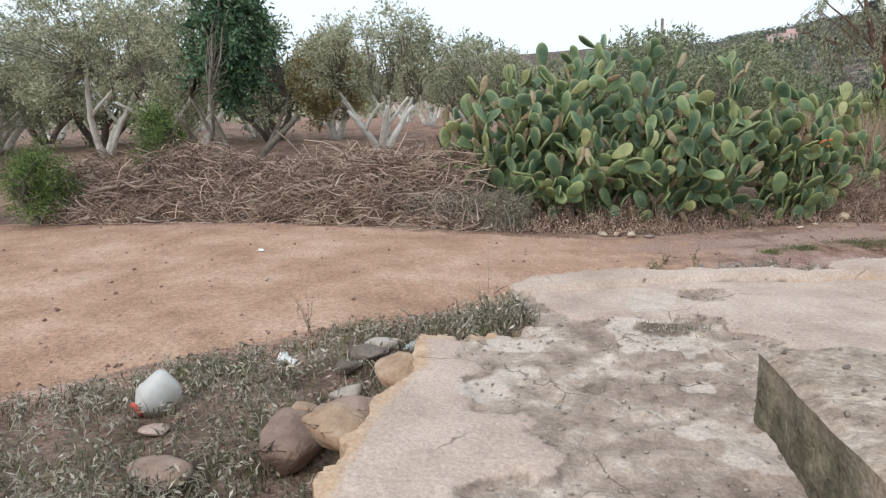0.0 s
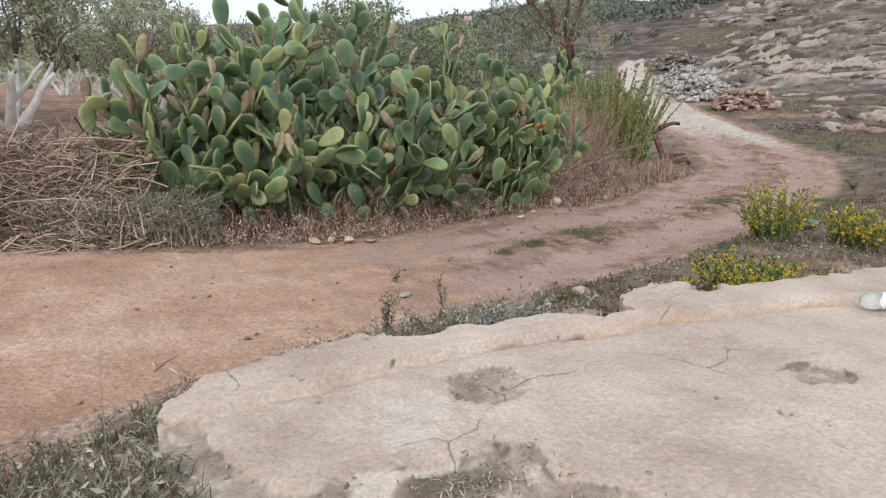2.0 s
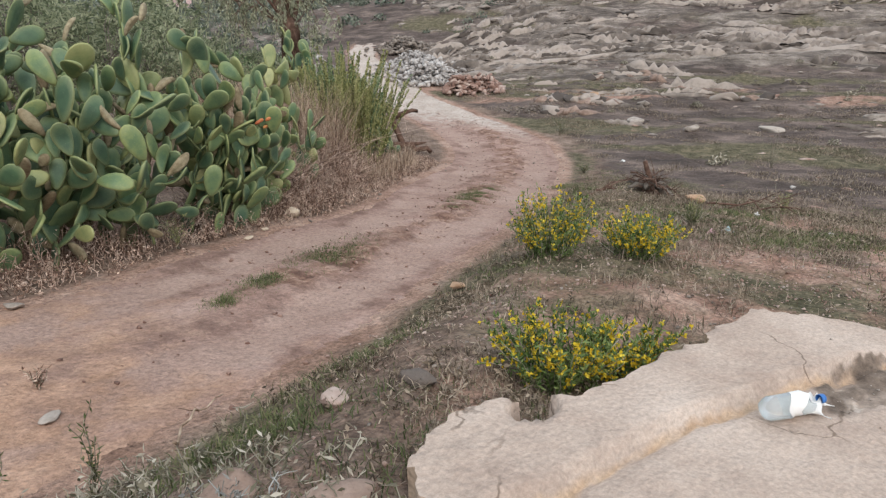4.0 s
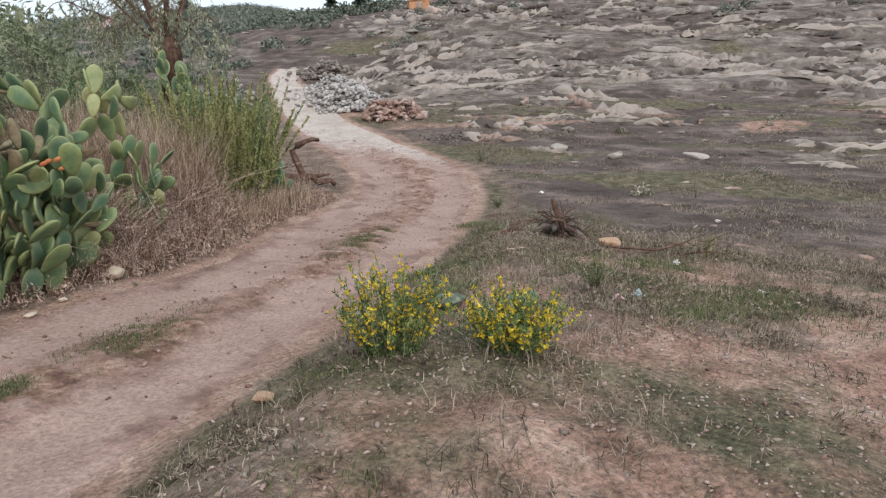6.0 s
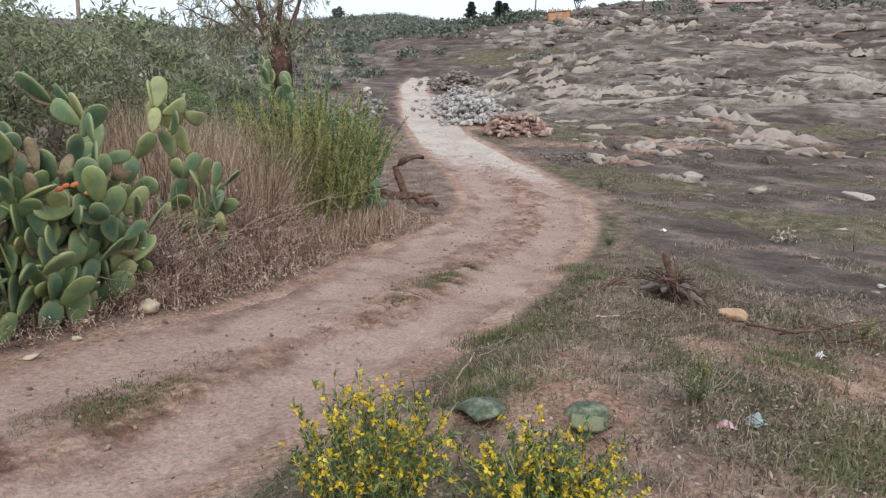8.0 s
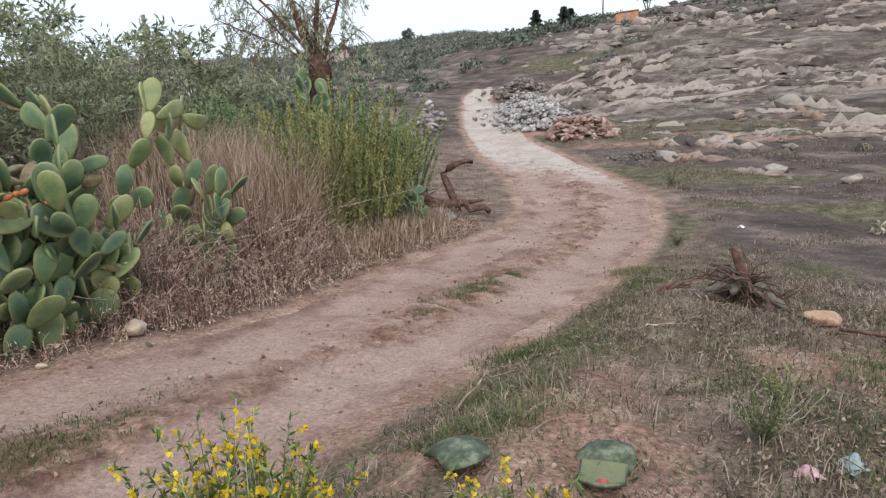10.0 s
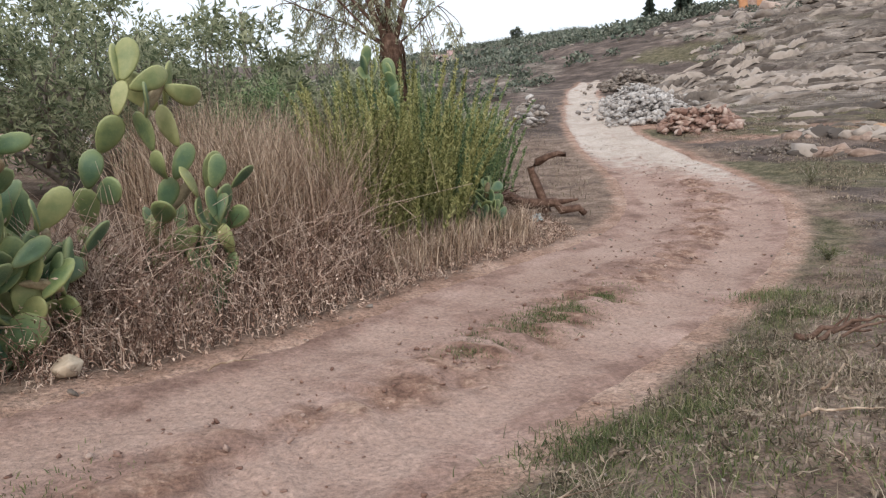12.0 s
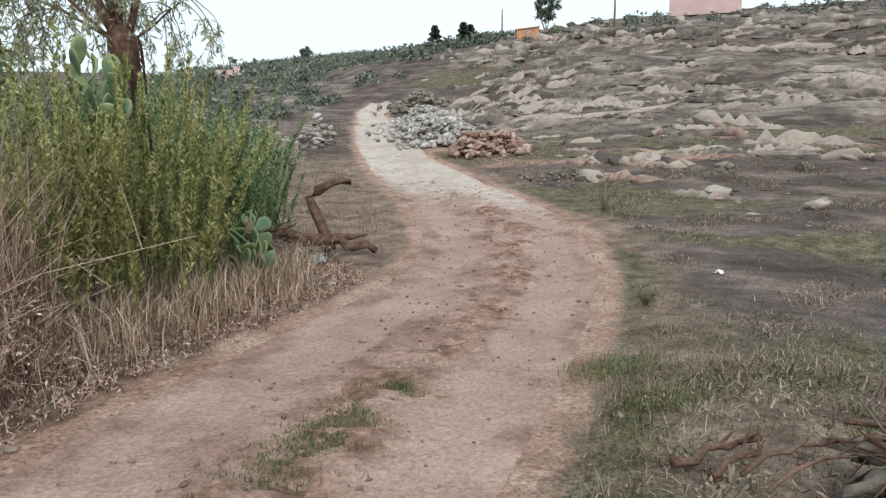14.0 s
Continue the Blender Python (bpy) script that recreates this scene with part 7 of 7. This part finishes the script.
def rind(x, y, rad, label, seed, red=False, tip=0):
    """A piece of melon rind like a shallow bowl."""
    thing = empty("melon_rind", pose(x, y, gz(x, y) + rad * 0.3, tip, 12, 40 * seed), label, "rind", "litter")
    n, m = 14, 6
    a = np.linspace(-1.2, 1.2, n)[None]
    b = np.linspace(-0.75, 0.75, m)[:, None]
    for nm, rr, mt in (("skin", rad, M_RIND), ("flesh", rad * 0.93, M_FLESH)):
        p = np.stack([rr * np.sin(a) * np.cos(b) * 1.2, rr * np.sin(b) + 0 * a, -rr * np.cos(a) * np.cos(b) * 0.5 + rad * 0.3], -1)
        i = np.arange(n * m).reshape(m, n)
        q = np.stack([i[:-1, :-1], i[:-1, 1:], i[1:, 1:], i[1:, :-1]], -1).reshape(-1, 4)
        ob = part(nm, mesh_of(nm, p.reshape(-1, 3), q, mt, True), thing)
        so = ob.modifiers.new("thickness", "SOLIDIFY")
        so.thickness = rad * 0.05
    if red:
        v, t = STONES[0]
        part("red_lump", mesh_of("red_lump", v * rad * 0.6, t, M_REDFLESH, True), thing, "lump of red melon flesh", pose(-0.05, 0, -0.02))
    return thing


rind(8.25, 7.45, 0.15, "piece of melon rind with red flesh in grass", 1, True)
rind(7.86, 8.0, 0.17, "striped green melon rind lying face down", 2, False, 172)
rind(8.42, 7.6, 0.13, "broken dark green melon rind in grass", 3, False, 155)

# ---- far away ----
M_PINKWALL = material("pink_render", [(0.3, (0.48, 0.33, 0.32)), (0.7, (0.60, 0.44, 0.42))], 0.4, 0.9, 0.1, 5)
M_PANE = material("grey_window_glass", [(0.3, (0.50, 0.50, 0.52)), (0.7, (0.62, 0.62, 0.64))], 1, 0.2, 0.0)
M_FRAME = material("white_window_frame", [(0.3, (0.72, 0.70, 0.68)), (0.7, (0.80, 0.78, 0.76))], 3, 0.6, 0.0)
M_ORANGE = material("faded_orange_paint", [(0.3, (0.36, 0.16, 0.08)), (0.7, (0.55, 0.29, 0.15))], 2, 0.7, 0.3, 20)
M_POLE = material("weathered_pole_wood", [(0.3, (0.14, 0.11, 0.09)), (0.7, (0.26, 0.22, 0.18))], 5, 0.9, 0.3, 20)


def box_mesh(name, lo, hi, mat, bevel=0.0):
    bm = bmesh.new()
    bmesh.ops.create_cube(bm, size=1)
    for v in bm.verts:
        v.co = Vector([lo[i] + (v.co[i] + 0.5) * (hi[i] - lo[i]) for i in range(3)])
    if bevel:
        bmesh.ops.bevel(bm, geom=bm.edges[:], offset=bevel, segments=2, affect="EDGES")
    me = bpy.data.meshes.new(name)
    bm.to_mesh(me)
    bm.free()
    me.materials.append(mat)
    return me


def house(x, y, turn_, wide, deep, tall, label, wins):
    thing = empty("house", pose(x, y, gz(x, y) - 0.5, 0, 0, turn_), label, "house", "far houses")
    part("wall", box_mesh("wall", (-wide / 2, -deep / 2, 0), (wide / 2, deep / 2, tall), M_PINKWALL), thing)
    part("parapet", box_mesh("parapet", (-wide / 2 - 0.15, -deep / 2 - 0.15, tall), (wide / 2 + 0.15, deep / 2 + 0.15, tall + 0.35), M_PINKWALL), thing)
    part("roof_room", box_mesh("roof_room", (wide * 0.12, -deep * 0.3, tall + 0.3), (wide * 0.42, deep * 0.3, tall + 2.3), M_PINKWALL), thing)
    for wx, wz in wins:
        w = part("window", box_mesh("window", (wx - 0.75, -deep / 2 - 0.08, wz), (wx + 0.75, -deep / 2 + 0.02, wz + 1.3), M_FRAME), thing, "white framed window")
        part("pane", box_mesh("pane", (wx - 0.6, -deep / 2 - 0.1, wz + 0.15), (wx + 0.6, -deep / 2 - 0.04, wz + 1.15), M_PANE), w)
    return thing


house(95.5, 56.2, -60, 8.5, 7, 4.6, "far pink two-storey house on the hilltop", [(-2.6, 2.2), (0.3, 2.2), (3.0, 2.2)])
house(156, 336, -25, 13, 9, 4, "far pinkish house on the horizon", [(-3.5, 2.2), (3.5, 2.2)])


def hut(x, y):
    thing = empty("orange_shelter", pose(x, y, gz(x, y) + 0.1, 0, -6, -45), "small faded orange metal shelter among boulders", "shelter")
    part("box", box_mesh("box", (-1.1, -0.8, 0), (1.1, 0.8, 1.0), M_ORANGE, 0.04), thing)
    part("roof", box_mesh("roof", (-1.2, -0.9, 1.02), (1.2, 0.9, 1.12), M_ORANGE, 0.03), thing)
    part("door", box_mesh("door", (-0.4, -0.84, 0.05), (0.35, -0.8, 0.9), M_REDSTONE), thing, "dark rusty door")
    return thing


hut(61.0, 55.6)


def pole(x, y, tall, label, arm=False):
    thing = empty("utility_pole", pose(x, y, gz(x, y) - 0.3), label, "pole", "utility poles")
    part("post", mesh_of("post", *tubes([np.array([(0, 0, 0), (0, 0, tall / 2), (0, 0, tall)])], [[0.13, 0.11, 0.09]], 8), M_POLE, True), thing)
    if arm:
        part("lamp_arm", mesh_of("lamp_arm", *tubes([np.array([(0, 0, tall - 0.1), (0.4, 0, tall + 0.2), (1.0, 0, tall + 0.2)])], [[0.05, 0.05, 0.09]], 6), M_POLE, True), thing)
    return thing


pole(76.0, 56.2, 4.8, "thin street lamp pole on the hill", True)
pole(81.0, 78.5, 4.5, "thin wooden pole on the hill")
pole(13.3, 44.5, 7.0, "thin dark utility pole beyond the olive trees")


def conifer(x, y, tall, label, seed):
    r = np.random.default_rng(seed)
    thing = empty("conifer", pose(x, y, gz(x, y) - 0.2), label, "tree", "far conifers")
    part("trunk", mesh_of("trunk", *tubes([np.array([(0, 0, 0), (0, 0, tall * 0.5), (0, 0, tall)])], [[0.16, 0.1, 0.02]], 7), M_BARK, True), thing)
    n = 5000
    u = r.uniform(0.08, 1, n)
    a = r.uniform(0, 6.28, n)
    tier = 0.7 + 0.3 * np.sin(u * 34 + a)
    rad = (1 - u) ** 0.85 * tall * 0.42 * np.sqrt(r.uniform(0.1, 1, n)) * tier
    p = np.stack([np.cos(a) * rad, np.sin(a) * rad, u * tall], -1)
    part("crown", mesh_of("crown", *leaves(p, np.stack([np.cos(a), np.sin(a), np.full(n, -0.15)], -1), 0.35, 0.12, r.normal(size=(n, 3))), M_CONIFER), thing)
    return thing


conifer(63.0, 72.0, 3.2, "dark far conifer on the hill", 1)
conifer(62.0, 66.0, 2.8, "ragged dark conifer on the hill", 2)
conifer(63.4, 66.4, 2.4, "small ragged conifer on the hill", 3)
far_tree = olive("far_tree", 84.5, 73.5, "lone spreading tree on the hilltop", 61, 5.2, 1.9, 1.2, 3, 70, 60, M_HAZYLEAF, False, (0.2, 0.4), 0.5, 0.0, group="far trees")
copy_thing(far_tree, Matrix.Translation((266, 452, gz(266, 452) - 2.5)) @ Matrix.Diagonal((2.8, 2.8, 2.2, 1)))


def bushes(n, box, keep, size, mat, label, per=90):
    """Round scrub seen far off, as many small leaves."""
    p = scatter(n, box, keep)
    parts_ = []
    s = rng.uniform(*size, len(p)) * rng.uniform(0.6, 1, len(p))
    m = len(p) * per
    k = np.repeat(np.arange(len(p)), per)
    q = unit(rng.normal(size=(m, 3))) * rng.uniform(0.5, 1, (m, 1)) ** 0.5
    q = q * (1 + 0.25 * np.sin(q[:, :1] * 5 + k[:, None]))
    q[:, 2] = np.abs(q[:, 2]) * 0.9
    c = p[k] + q * s[k][:, None]
    return stuff("scrub", leaves(c, rng.normal(size=(m, 3)), s[k] * 0.4, s[k] * 0.22), mat, label, "scrub")


bushes(700, (45, -40, 190, 150), lambda x, y, o, s: (s < 0) * smooth(0.9 * x + 0.43 * y, 62, 90) * 0.55, (0.5, 1.3), M_HAZYLEAF, "grey-green scrub bushes among hilltop rocks")
bushes(500, (22, 44, 110, 150), lambda x, y, o, s: (s > 0) * smooth(y, 44, 60) * 0.7, (0.5, 1.6), M_HAZYLEAF, "dark green scrub on the valley floor")
bushes(900, (24, 40, 66, 92), lambda x, y, o, s: (s > 0) * smooth(o, 1.5, 4) * smooth(y, 40, 50) * 0.7, (0.25, 0.95), M_HAZYLEAF, "grey-green scrub on the terraces beyond the bend", 60)
bushes(420, (38, 44, 66, 74), lambda x, y, o, s: (s < 0) * smooth(o, 2, 5) * 0.5, (0.2, 0.7), M_HAZYLEAF, "small scrub between rocks of the upper slope", 60)
bushes(240, (52, 62, 74, 84), lambda x, y, o, s: near(x, y, 62, 71, 9), (0.6, 1.5), M_HAZYLEAF, "dark hedge of scrub below the conifers", 120)


def bearing(x, y):
    return np.degrees(np.arctan2(x - 9, y - 9))


bushes(26000, (60, 120, 420, 560), lambda x, y, o, s: (np.abs(bearing(x, y) - 29) < 14) * 0.24, (1.6, 4.5), M_HAZYLEAF, "distant wooded ridge of low trees", 17)
bushes(800, (-130, 55, 40, 240), lambda x, y, o, s: 0.6 + 0 * x, (1.5, 3.2), M_OLIVE, "distant olive groves", 50)
bushes(60, (20, 10, 45, 36), lambda x, y, o, s: (s < 0) * smooth(o, 2, 5) * 0.8, (0.12, 0.3), M_GREYWEED, "low grey bushes on the slope", 120)
